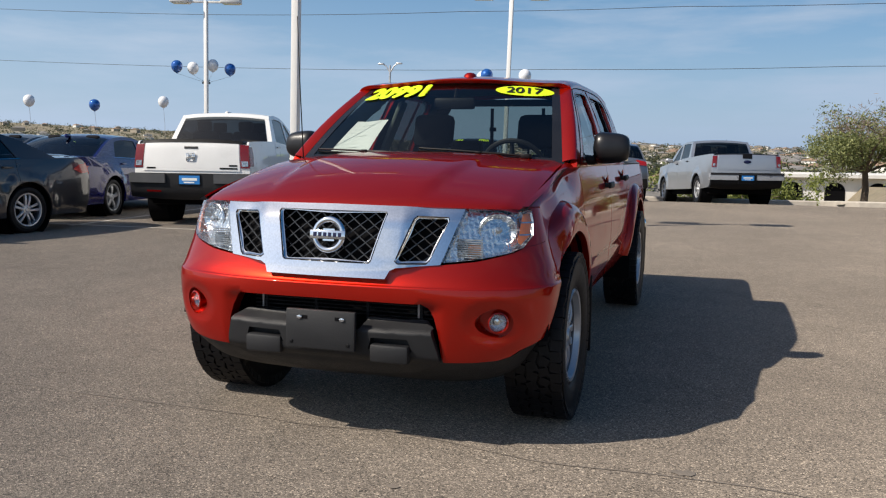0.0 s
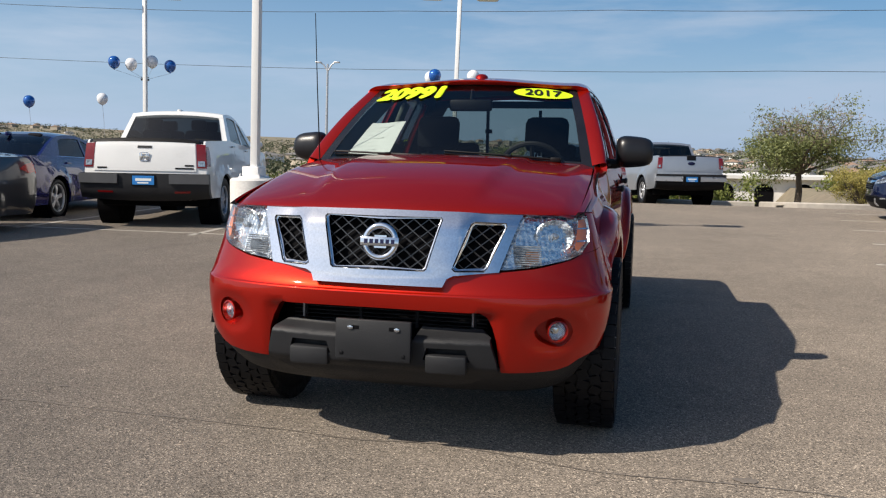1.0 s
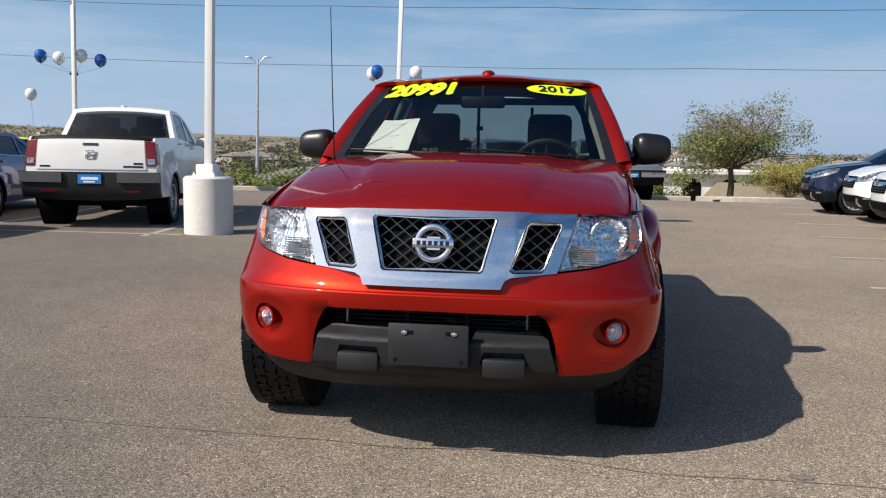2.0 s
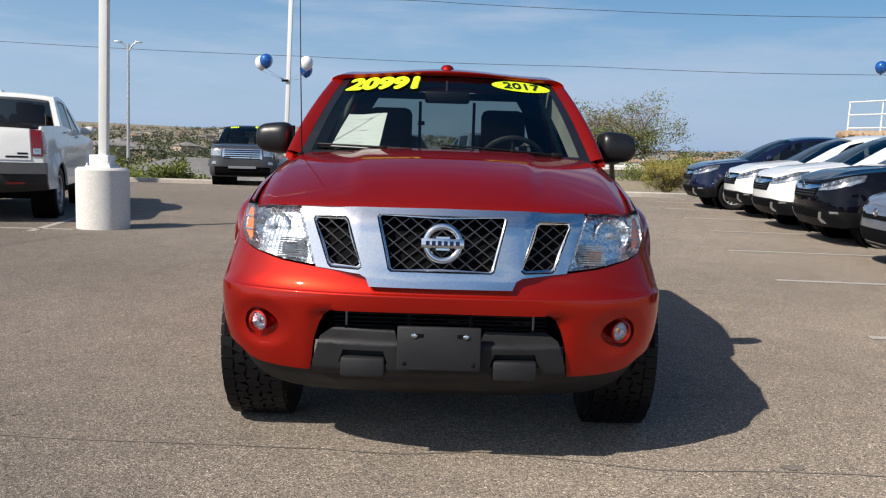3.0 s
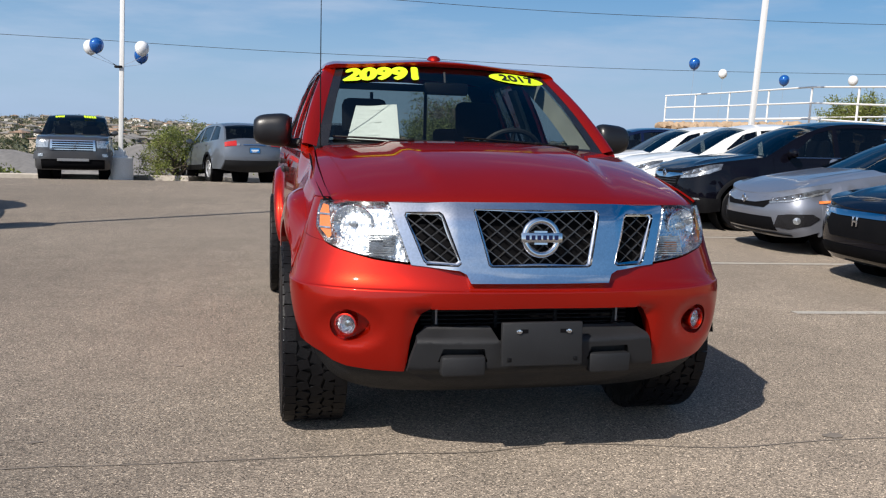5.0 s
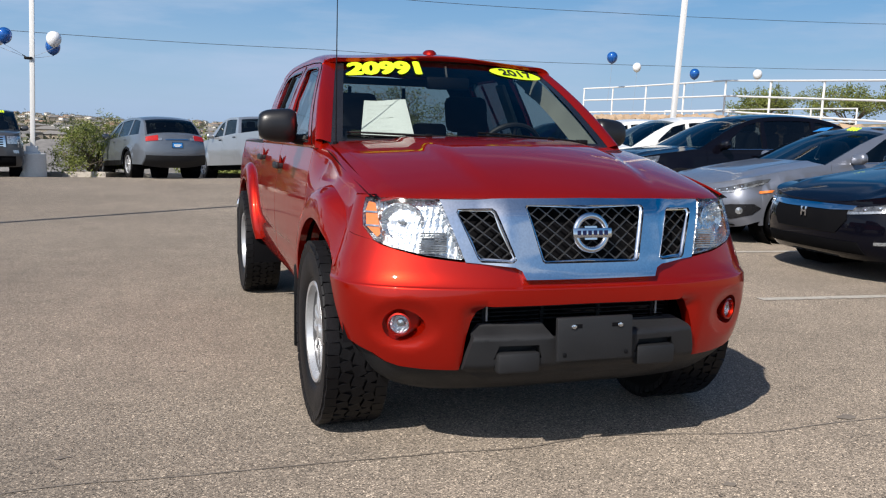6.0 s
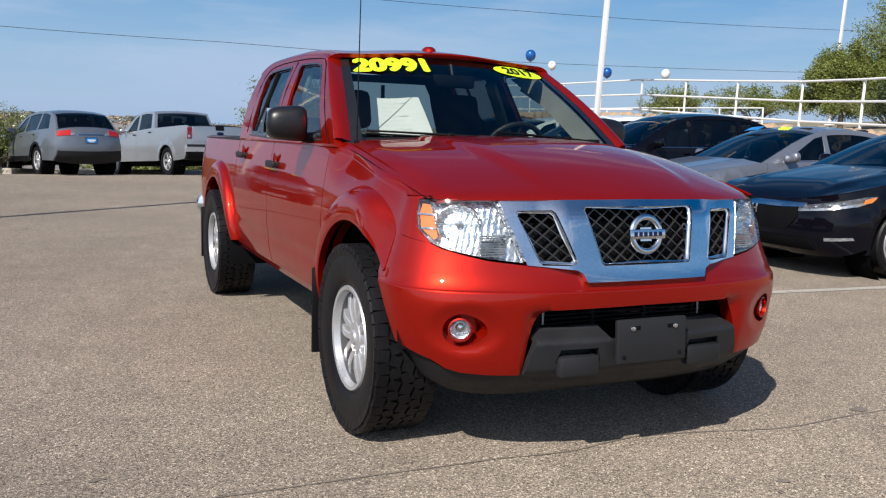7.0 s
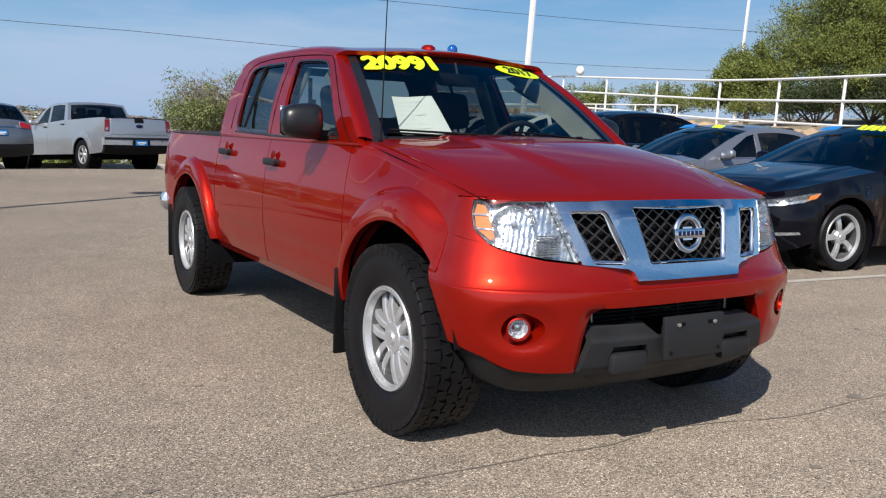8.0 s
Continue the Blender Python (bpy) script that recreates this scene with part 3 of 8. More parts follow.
def vehicle(name, label, category, place, col, sp, group="", dress=None):
    """A parked car. sp: outline numbers in metres; nose towards -y, front axle at y 0."""
    root = thing(name, label, category, group)
    w, r, wb = sp["w"], sp["r"], sp["wb"]
    nose, tail = sp["nose"], sp["tail"]
    y0, y1 = min(p[0] for p in nose), max(p[0] for p in tail)
    mid, half = (y0 + y1) / 2, (y1 - y0) / 2
    belt0, belt1 = nose[-1], tail[0]

    def sx(y, z):
        t = abs(y - mid) / half
        x = w * (1 - sp.get("taper", 0.16) * t ** 7)
        x -= sp.get("tumble", 0.10) * max(0.0, z - 0.72) ** 1.5 / 0.3 + 0.35 * max(0.0, 0.42 - z) ** 1.6
        for c in (0.0, wb):
            d = math.hypot(y - c, z - r)
            x += 0.03 * (1 - smooth(r + 0.13, r + 0.22, d))
        return x

    R = r + 0.065
    zb = sp.get("sill", 0.27)
    da = math.degrees(math.asin(max(-0.9, (zb - r) / R)))
    bottom = [(tail[-1][0], tail[-1][1])] + arc(wb, r, R, da, 180 - da, 18) + arc(0, r, R, da, 180 - da, 18)
    front, rear = rounded(nose), rounded(tail)
    outline = front + rear + bottom[1:]
    Yc, nn, hf = -(R + 0.035), sp.get("round", 2.7), sp["hood_front"]
    PZ = tuple((z, y) for y, z in front)
    PY = tuple((y, z) for y, z in front if z >= hf - 0.03 and z > front[len(front) // 3][1])

    def nose_pt(s, z, off=0.0):
        """The nose round its corners: s from -1 to 1, past that along the fender."""
        a, sg = abs(s), (1 if s >= 0 else -1)
        if a > 1:
            y = Yc + (a - 1) * 0.9
            return Vector((sg * (sx(y, z) + off), y, z))
        th = (1 - a) * math.pi / 2
        c, si = max(0.0, math.cos(th)), max(0.0, math.sin(th))
        x = sx(Yc, z) * c ** (2 / nn)
        y = Yc - (Yc - interp(PZ, min(z, hf))) * si ** (2 / nn)
        return Vector((sg * (x + off * c), y - off * si, z))

    def hood_z(s):
        return interp(PY, nose_pt(s, hf).y)

    def s_at(u):
        return math.copysign(1 - math.acos(min(1.0, abs(u)) ** (nn / 2)) / (math.pi / 2), u)
    cuts = [Yc - 0.003] + sp["seams"] + [9]
    names = sp.get("panels", ["fender", "front_door", "rear_door", "quarter_panel"])
    for a, b, nm in zip(cuts, cuts[1:], names):
        for sgn in (1, -1):
            p = panel(outline, [], 0.11, lambda y, z: (sgn * sx(y, z), y, z), (a + 0.003, b - 0.003), lambda co: (-sgn * 0.03, 0, 0))
            d = part(nm, p, col, root)
            if "door" in nm:
                hb = bmesh.new()
                hy, hz = b - 0.16, interp(((belt0[0], belt0[1]), (belt1[0], belt1[1])), b) - 0.10
                add_box(hb, (sgn * (sx(hy, hz) + 0.018), hy, hz), (0.03, 0.17, 0.03), None, 0.010)
                part("handle", hb, col if sp.get("bodyhandle", True) else BLACK, d)

    def skin(path, u, bulge=1.0, off=0.0, t=0):
        i = min(len(path) - 2, max(0, int(t)))
        f = t - i
        (a, b), (c, d) = path[i], path[i + 1]
        if path is front:
            return nose_pt(s_at(u), b + (d - b) * f, off)
        y, z = a + (c - a) * f, b + (d - b) * f
        ny, nz = -(d - b), (c - a)
        q = math.hypot(ny, nz) or 1
        ny, nz = ny / q, nz / q
        if path is front or path is rear:
            k = bulge * (1 - abs(u) ** 2.6) * (sp.get("bow", 0.15) * abs(ny) + 0.035 * abs(nz)) + off
        else:
            k = bulge * (1 - abs(u) ** 2.6) * 0.05 + off
        return Vector((u * (sx(y, z) + (off * 0.8 if abs(u) > 0.9 else 0)), y + ny * k, z + nz * k))

    def find(path, z):
        for i, ((a, b), (c, d)) in enumerate(zip(path, path[1:])):
            if (b - z) * (d - z) <= 0 and b != d:
                return i + (z - b) / (d - b)
        return 0 if abs(path[0][1] - z) < abs(path[-1][1] - z) else len(path) - 1

    def sheet(path, t0, t1, u0, u1, off, nu=14):
        bm = bmesh.new()
        nv = max(2, int((t1 - t0) * 1.2) + 1)
        grid(bm, lambda a, b: skin(path, u0 + (u1 - u0) * a, 1, off, t0 + (t1 - t0) * b), nu, min(nv, 30))
        return bm

    zlow = front[0][1]
    bmp = bmesh.new()
    foot = lambda s: zlow + 0.09 * abs(s) ** 4
    grid(bmp, lambda a, b: nose_pt(-1 + 2 * a, foot(-1 + 2 * a) + (hood_z(-1 + 2 * a) - 0.004 - foot(-1 + 2 * a)) * b), 40, 16)
    flange(bmp, lambda co: (0, 0.05 if abs(co.x) < 0.8 else 0, 0))
    part("front_bumper", bmp, col, root)
    hd = bmesh.new()

    def hood_pt_(a, b):
        s = -1 + 2 * a
        p = nose_pt(s, hood_z(s))
        q = p.x / sx(Yc, p.z)
        y = p.y + (belt0[0] - p.y) * b
        z = interp(PY, y)
        crease = 0.012 * math.exp(-((abs(q) - 0.66) / 0.08) ** 2) * smooth(0.0, 0.3, b)
        return Vector((q * (sx(max(y, Yc), z) - 0.004), y - (0.05 * (1 - q * q) * b), z + 0.004 + crease + sp.get("crown", 0.045) * (1 - abs(q) ** 2.6) * smooth(0.0, 0.35, b)))
    grid(hd, hood_pt_, 36, 18)
    flange(hd, lambda co: (0, 0, -0.02))
    part("hood", hd, col, root)
    if sp.get("cladding"):
        for sgn in (1, -1):
            for c in (0.0, wb):
                cb = bmesh.new()
                def clad(a, b):
                    th = radians(da + (180 - 2 * da) * a)
                    y, z = c + (R - 0.004 + 0.062 * b) * math.cos(th), r + (R - 0.004 + 0.062 * b) * math.sin(th)
                    return Vector((sgn * (sx(y, z) + 0.010 * (1 - b) ** 0.4 + 0.002), max(y, Yc), z))
                grid(cb, clad, 24, 3)
                flange(cb, lambda co: (-sgn * 0.02, 0, 0))
                part("arch_trim", cb, BLACK, root)
            cb = bmesh.new()
            grid(cb, lambda a, b: Vector((sgn * (sx(R + (wb - 2 * R) * a, zb + 0.12 * b) + 0.006), R + (wb - 2 * R) * a, zb - 0.02 + 0.15 * b)), 8, 3)
            part("sill_trim", cb, BLACK, root)
    tt = find(rear, sp["deck_rear"])
    if not sp.get("bed"):
        dk = sheet(rear, 0, tt, -0.985, 0.985, 0.003, 16)
        flange(dk, lambda co: (0, 0, -0.03))
        part("trunk_lid", dk, col, root)
    else:
        part("bed_cover", sheet(rear, 0, tt, -0.97, 0.97, -0.02, 10), BLACK, root)
    rb = sheet(rear, tt + 0.02, len(rear) - 1, -1, 1, 0.0, 18)
    flange(rb, lambda co: (0, -0.05, 0))
    part("tailgate" if sp.get("bed") or sp.get("suv") else "rear_bumper", rb, col, root)
    # greenhouse
    g = sp["glass"]  # cowl, windscreen top, roof mid, roof rear, back glass foot
    gp = rounded([g[0], g[1], g[2], g[3], g[4]], 2) if not sp.get("bed") else rounded([g[0], g[1], g[2], g[3]], 2 if sp.get("softroof") else 1) + [(g[3][0] * 0.86 + g[4][0] * 0.14, g[3][1] * 0.86 + g[4][1] * 0.14), g[4]]

    def gx(y, z):
        zb_ = interp(((g[0][0], g[0][1]), (g[4][0], g[4][1])), y)
        return sx(y, zb_) - 0.012 - sp.get("lean", 0.42) * max(0, z - zb_)

    def gskin(u, y, z, k):
        return Vector((u * gx(y, z), y, z)) + k * (1 - abs(u) ** 2.4) * Vector((0, 0, 0.05))

    def gsheet(pts, u0=-1, u1=1, off=0.0, bow=0.0):
        bm = bmesh.new()
        def fn(a, b):
            t = b * (len(pts) - 1)
            i = min(len(pts) - 2, int(t))
            f = t - i
            y, z = pts[i][0] + (pts[i + 1][0] - pts[i][0]) * f, pts[i][1] + (pts[i + 1][1] - pts[i][1]) * f
            u = u0 + (u1 - u0) * a
            v = gskin(u, y, z + off, 1)
            v.y += bow * (1 - u * u)
            return v
        grid(bm, fn, 12, max(3, len(pts) * 2))
        return bm
    iw = min(range(len(gp)), key=lambda i: abs(gp[i][0] - g[1][0] - 0.05))
    ir = min(range(len(gp)), key=lambda i: abs(gp[i][0] - g[3][0]))
    if sp.get("bed"):
        ir = len(gp) - 2
    part("windshield", gsheet(gp[:iw + 1], bow=-0.07), SIDEGLASS, root)
    rf = gsheet(gp[iw:ir + 1])
    flange(rf, lambda co: (0, 0, -0.04))
    part("roof", rf, sp.get("roofmat", col), root)
    part("rear_window", gsheet(gp[ir:], -0.9 if sp.get("bed") else -0.94, 0.9 if sp.get("bed") else 0.94, bow=0.05), PRIVACY if sp.get("bed") or sp.get("suv") else SIDEGLASS, root)
    for sgn in (1, -1):
        fr = bmesh.new()
        k0, k1 = 0.90, 1.0
        grid(fr, lambda a, b: gskin(sgn * (k0 + (k1 - k0) * a), *[gp[ir:][min(len(gp[ir:]) - 1, int(round(b * (len(gp[ir:]) - 1))))][q] for q in (0, 1)], 1), 2, len(gp[ir:]) - 1)
        part("rear_pillar", fr, col, root)
    side = [g[0]] + gp[1:-1] + [g[4]]
    zt = lambda y: interp(tuple(gp), y) - 0.065
    bz = lambda y: interp(((g[0][0], g[0][1]), (g[4][0], g[4][1])), y) + 0.03
    wins = []
    for a, b in sp["windows"]:
        loop = []
        n = 8
        top = [(a[1] + (b[1] - a[1]) * i / n) for i in range(n + 1)]
        loop += [(a[0], bz(a[0]))] + [(y, max(bz(y) + 0.05, zt(y))) for y in top] + [(b[0], bz(b[0]))]
        wins.append(loop)
    for sgn in (1, -1):
        p = panel(side, wins, 0.3, lambda y, z: (sgn * gx(y, z), y, z), None, lambda co: (-sgn * 0.03, 0, 0))
        part("window_frame", p, col, root)
        for wl_ in wins:
            part("side_window", panel(wl_, [], 0.3, lambda y, z: (sgn * (gx(y, z) - 0.012), y, z)), PRIVACY if sp.get("bed") or wl_ is not wins[0] else SIDEGLASS, root)
        if sp.get("brightwork"):
            tb = bmesh.new()
            ya, yb_ = sp["windows"][0][0][0] - 0.05, sp["windows"][-1][1][0] + 0.04
            tube(tb, [(sgn * (gx(y, bz(y) - 0.012) + 0.004), y, bz(y) - 0.012) for y in [ya + (yb_ - ya) * i / 10 for i in range(11)]], 0.008, 6)
            part("chrome_strip", tb, CHROME, root)
        mb = bmesh.new()
        my, mz = g[0][0] + 0.42, g[0][1] + 0.09
        shell(mb, Matrix.Translation((sgn * (sx(my, mz) + 0.115), my, mz)) @ Matrix.Rotation(-sgn * radians(8), 4, "Y"), (0.115, 0.062, 0.072), 2.7)
        tube(mb, [(sgn * (sx(my, mz) - 0.04), my + 0.02, mz - 0.05), (sgn * (sx(my, mz) + 0.08), my, mz - 0.05)], 0.02, 6)
        part("mirror", mb, sp.get("mirrormat", col), root)
    # cabin
    ib = bmesh.new()
    add_box(ib, (0, (g[0][0] + g[4][0]) / 2, g[0][1] - 0.22), (1.5, g[4][0] - g[0][0] - 0.1, 0.3), None, 0.04)
    add_box(ib, (0, g[0][0] + 0.28, g[0][1] - 0.03), (1.42, 0.5, 0.14), None, 0.05)
    part("cabin_floor", ib, BLACK, root)
    for sy in sp["seats"]:
        for sgn in (1, -1):
            b = bmesh.new()
            add_box(b, (sgn * 0.37, sy, g[0][1] + 0.08), (0.48, 0.16, 0.46), None, 0.06)
            add_box(b, (sgn * 0.37, sy + 0.04, g[0][1] + 0.40), (0.26, 0.10, 0.18), None, 0.04)
            part("seat", b, CLOTH, root)
    # underbody and wheels
    ub = bmesh.new()
    add_box(ub, (0, mid, zb + 0.12), (w * 1.5, half * 1.8, 0.22), None, 0.05)
    if sp.get("bed"):
        add_box(ub, (0, mid, zb + 0.02), (w * 1.72, half * 1.66, 0.34), None, 0.05)
        tube(ub, [(-w * 0.8, wb, r), (w * 0.8, wb, r)], 0.07, 8)
    for c in (0, wb):
        for sgn in (1, -1):
            lathe(ub, [(R + 0.012, sgn * (w - 0.02)), (R + 0.012, sgn * (w - 0.34)), (0.05, sgn * (w - 0.34))], 28, m=Matrix.Translation((0, c, r)))
    part("underbody", ub, VOID, root)
    for c in (0, wb):
        for sgn in (1, -1):
            wheel(root, sgn * (w - 0.115), c, r, 0.225, sp.get("spokes", 5), sp.get("twin", True), sp.get("rim", r * 0.67), False, sp.get("rimmat"), spin=17 * (c + 1))
    tools = {"sheet": sheet, "find": find, "front": front, "rear": rear, "skin": skin, "root": root, "col": col, "gskin": gskin, "gp": gp, "sx": sx, "g": g, "nose": nose_pt}
    if dress:
        dress(tools)
    root.matrix_world = place
    return root


def shell(bm, m, size, p=3.0, nu=14, nv=14):
    """A closed, rounded box of half-sizes."""
    rows = []
    for i in range(nu + 1):
        th = -math.pi / 2 + math.pi * i / nu
        c, q = max(0.0, math.cos(th)), math.sin(th)
        row = []
        for j in range(nv):
            a = 2 * math.pi * j / nv
            f = lambda v: math.copysign(abs(v) ** (2 / p), v)
            row.append(bm.verts.new(m @ Vector((size[0] * f(q), size[1] * f(c) * f(math.cos(a)), size[2] * f(c) * f(math.sin(a))))))
        rows.append(row)
    for A, B in zip(rows, rows[1:]):
        for j in range(nv):
            bm.faces.new((A[j], A[(j + 1) % nv], B[(j + 1) % nv], B[j]))
    bmesh.ops.remove_doubles(bm, verts=bm.verts, dist=1e-5)


def patch(T, name, end, z0, z1, u0, u1, material, off=0.006, label="", depth=0.03):
    """A lamp, grille or plate set on the nose or tail."""
    path = T[end]
    a, b = sorted((T["find"](path, z0), T["find"](path, z1)))
    bm = T["sheet"](path, a, b, u0, u1, off, 8)
    s = 1 if end == "front" else -1
    flange(bm, lambda co: (0, s * depth, 0))
    return part(name, bm, material, T["root"], label)


def wiper_sticker(T, u0, u1, f0, f1, material, name="price_sticker", end=0):
    """A sticker on the windscreen: from f0 to f1 up its height."""
    g = T["g"]
    bm = bmesh.new()
    def fn(a, b):
        f = f0 + (f1 - f0) * b + (0.012 * math.sin(a * 23.0) if name == "price_sticker" else 0)
        y, z = g[0][0] + (g[1][0] - g[0][0]) * f, g[0][1] + (g[1][1] - g[0][1]) * f
        u = u0 + (u1 - u0) * a
        v = T["gskin"](u, y, z, 1)
        v.y += -0.07 * (1 - u * u) - 0.012
        v.z += 0.03
        return v
    if name == "price_sticker":
        for k in range(5):
            grid(bm, lambda a, b: fn((k + 0.06 + 0.84 * a) / 5, b), 3, 3)
    else:
        grid(bm, fn, 4, 3)
    part(name, bm, material, T["root"])


LAMPSMOKE = mat("smoked_lamp", (0.15, 0.155, 0.165), 0.14, 0.6, 1.0, 0.5, 20, 0.3, 60, 0.4)
GREYPLASTIC = mat("grey_step_plastic", (0.075, 0.077, 0.082), 0.42, vary=0.1, bump=0.3, fscale=400)
HEADLAMP = mat("headlamp_clear", (0.46, 0.48, 0.50), 0.14, 0.7, 1.0, 0.4, 22, 0.3, 60, 0.5)
WHITECAR = paint("white_paint", (0.78, 0.78, 0.76), 0.0, 0.3)
BLACKCAR = mat("black_paint", (0.003, 0.003, 0.006), 0.06, 0.0, 0.0, 0.05, 3.0, 0.05, 900.0, 0.0, 0.3, rvary=0.02)
NAVYCAR = paint("navy_paint", (0.005, 0.007, 0.085), 0.2, 0.25, 1.0)
CHARCOALCAR = paint("charcoal_paint", (0.050, 0.052, 0.058), 0.5, 0.30, 1.0)
NAVYSUV = paint("dark_navy_paint", (0.003, 0.007, 0.034), 0.2, 0.24, 1.0)
SILVERCAR = paint("silver_paint", (0.50, 0.51, 0.53), 0.75, 0.36)
GREYCAR = paint("grey_paint", (0.20, 0.22, 0.25), 0.6, 0.34)
DARKGREYCAR = paint("dark_grey_paint", (0.085, 0.086, 0.092), 0.5, 0.32, 0.6)
STEELCAR = paint("steel_paint", (0.24, 0.255, 0.30), 0.6, 0.34)

SEDAN = dict(brightwork=True, w=0.93, r=0.335, wb=2.83, sill=0.24, hood_front=0.70, deck_rear=0.98,
             nose=[(-0.80, 0.20), (-0.93, 0.30), (-0.95, 0.52), (-0.90, 0.70), (-0.70, 0.80), (0.0, 0.92), (0.42, 0.98)],
             tail=[(3.15, 1.06), (3.75, 1.07), (3.92, 1.02), (3.99, 0.80), (3.98, 0.50), (3.86, 0.24)],
             glass=[(0.42, 0.97), (1.35, 1.40), (1.95, 1.455), (2.55, 1.40), (3.30, 1.06)],
             seams=[0.52, 1.55, 2.55], windows=[((0.85, 1.38), (1.52, 1.54)), ((1.60, 1.60), (2.60, 2.42))], seats=[1.5, 2.45], rim=0.235)
SUV = dict(cladding=True, brightwork=True, w=0.925, r=0.355, wb=2.66, sill=0.34, hood_front=0.90, deck_rear=1.05, suv=True,
           nose=[(-0.78, 0.26), (-0.90, 0.42), (-0.92, 0.70), (-0.86, 0.90), (-0.62, 1.00), (0.0, 1.08), (0.30, 1.12)],
           tail=[(3.30, 1.16), (3.52, 1.14), (3.58, 1.00), (3.62, 0.70), (3.58, 0.50), (3.46, 0.34)],
           glass=[(0.30, 1.10), (1.18, 1.60), (1.95, 1.69), (2.95, 1.63), (3.52, 1.15)],
           seams=[0.46, 1.50, 2.45], windows=[((0.74, 1.20), (1.47, 1.49)), ((1.56, 1.56), (2.42, 2.42)), ((2.52, 2.50), (3.02, 2.88))], seats=[1.45, 2.35])


def lamp(T, name, loop, material, off=0.006, parent=None, label="", s=1):
    """A lamp, trim or opening of any outline on the nose; loop in (round, height)."""
    bm = panel([(s * a, b) for a, b in loop], [], (0.05, 0.04), lambda a, b: T["nose"](a, b, off), None, lambda co: (0, 0.025, 0))
    return part(name, bm, material, parent or T["root"], label)


def headlamp(T, outer, strip, eye, amber=None):
    """Dark housing, bright strip along its foot, round projectors and an amber end."""
    for s in (1, -1):
        h = lamp(T, "headlight", outer, LAMPSMOKE, 0.006, None, "clear headlight with a bright strip", s)
        lamp(T, "light_strip", strip, HEADLAMP, 0.010, h, "", s)
        for a, z, q in eye:
            b = bmesh.new()
            c = T["nose"](s * a, z, 0.010)
            d = (T["nose"](s * a, z, 0.06) - c).to_2d()
            lathe(b, [(0.0, 0.014), (q * 0.6, 0.010), (q * 0.85, 0.0), (q, 0.004), (q, -0.02)], 14, m=Matrix.Translation(c) @ Matrix.Rotation(math.atan2(d.y, d.x), 4, "Z"))
            part("projector", b, CHROME, h)
        if amber:
            lamp(T, "side_marker", amber, AMBER, 0.011, h, "", s)


def mirror_loop(half):
    return half + [(-a, b) for a, b in reversed(half)]


def dress_crv(T):
    headlamp(T, [(0.31, 0.770), (0.31, 0.865), (0.50, 0.905), (0.70, 0.945), (0.92, 0.99), (1.10, 1.01), (1.06, 0.925), (0.88, 0.855), (0.60, 0.795)],
             [(0.34, 0.775), (0.34, 0.812), (0.60, 0.845), (0.86, 0.905), (1.03, 0.955), (1.0, 0.912), (0.86, 0.857), (0.60, 0.799)],
             ((0.42, 0.856, 0.026), (0.56, 0.882, 0.028), (0.70, 0.910, 0.026)))
    for s in (1, -1):
        lamp(T, "fog_light", [(0.56, 0.455), (0.56, 0.490), (0.70, 0.490), (0.72, 0.462)], HEADLAMP, 0.018, None, "", s)
        lamp(T, "skid_trim", [(0.34, 0.31), (0.30, 0.36), (0.36, 0.47), (0.40, 0.47), (0.36, 0.37), (0.42, 0.31)], SILVERCAR, 0.020, None, "", s)
    gr = lamp(T, "grille", mirror_loop([(-0.29, 0.885), (-0.285, 0.78), (-0.24, 0.66)]), VOID, 0.008)
    for z in (0.69, 0.73, 0.77):
        lamp(T, "grille_slat", [(-0.24, z), (-0.24, z + 0.016), (0.24, z + 0.016), (0.24, z)], PLASTIC, 0.014, gr)
    lamp(T, "grille_bar", mirror_loop([(-0.36, 0.85), (-0.36, 0.822), (-0.20, 0.800), (-0.08, 0.775)]) , CHROME, 0.020, gr, "chrome wing bar")
    b = bmesh.new()
    p = T["nose"](0, 0.835, 0.034)
    lathe(b, [(0.050, -0.01), (0.064, 0.0), (0.050, 0.012)], 20, m=Matrix.Translation(p) @ Matrix.Rotation(radians(90), 4, "Z"))
    for s in (1, -1):
        add_box(b, (s * 0.022, 0, 0), (0.013, 0.014, 0.07), Matrix.Translation(p))
    add_box(b, (0, 0, 0), (0.05, 0.012, 0.014), Matrix.Translation(p))
    part("emblem", b, CHROME, gr)
    lamp(T, "lower_bumper", [(-1.06, 0.30), (-1.06, 0.485), (-0.6, 0.50), (-0.36, 0.525), (0.36, 0.525), (0.6, 0.50), (1.06, 0.485), (1.06, 0.30), (0.8, 0.265), (-0.8, 0.265)], BLACK, 0.010, None, "black plastic lower bumper")
    lamp(T, "lower_grille", [(-0.33, 0.38), (-0.33, 0.50), (0.33, 0.50), (0.33, 0.38)], VOID, 0.016)


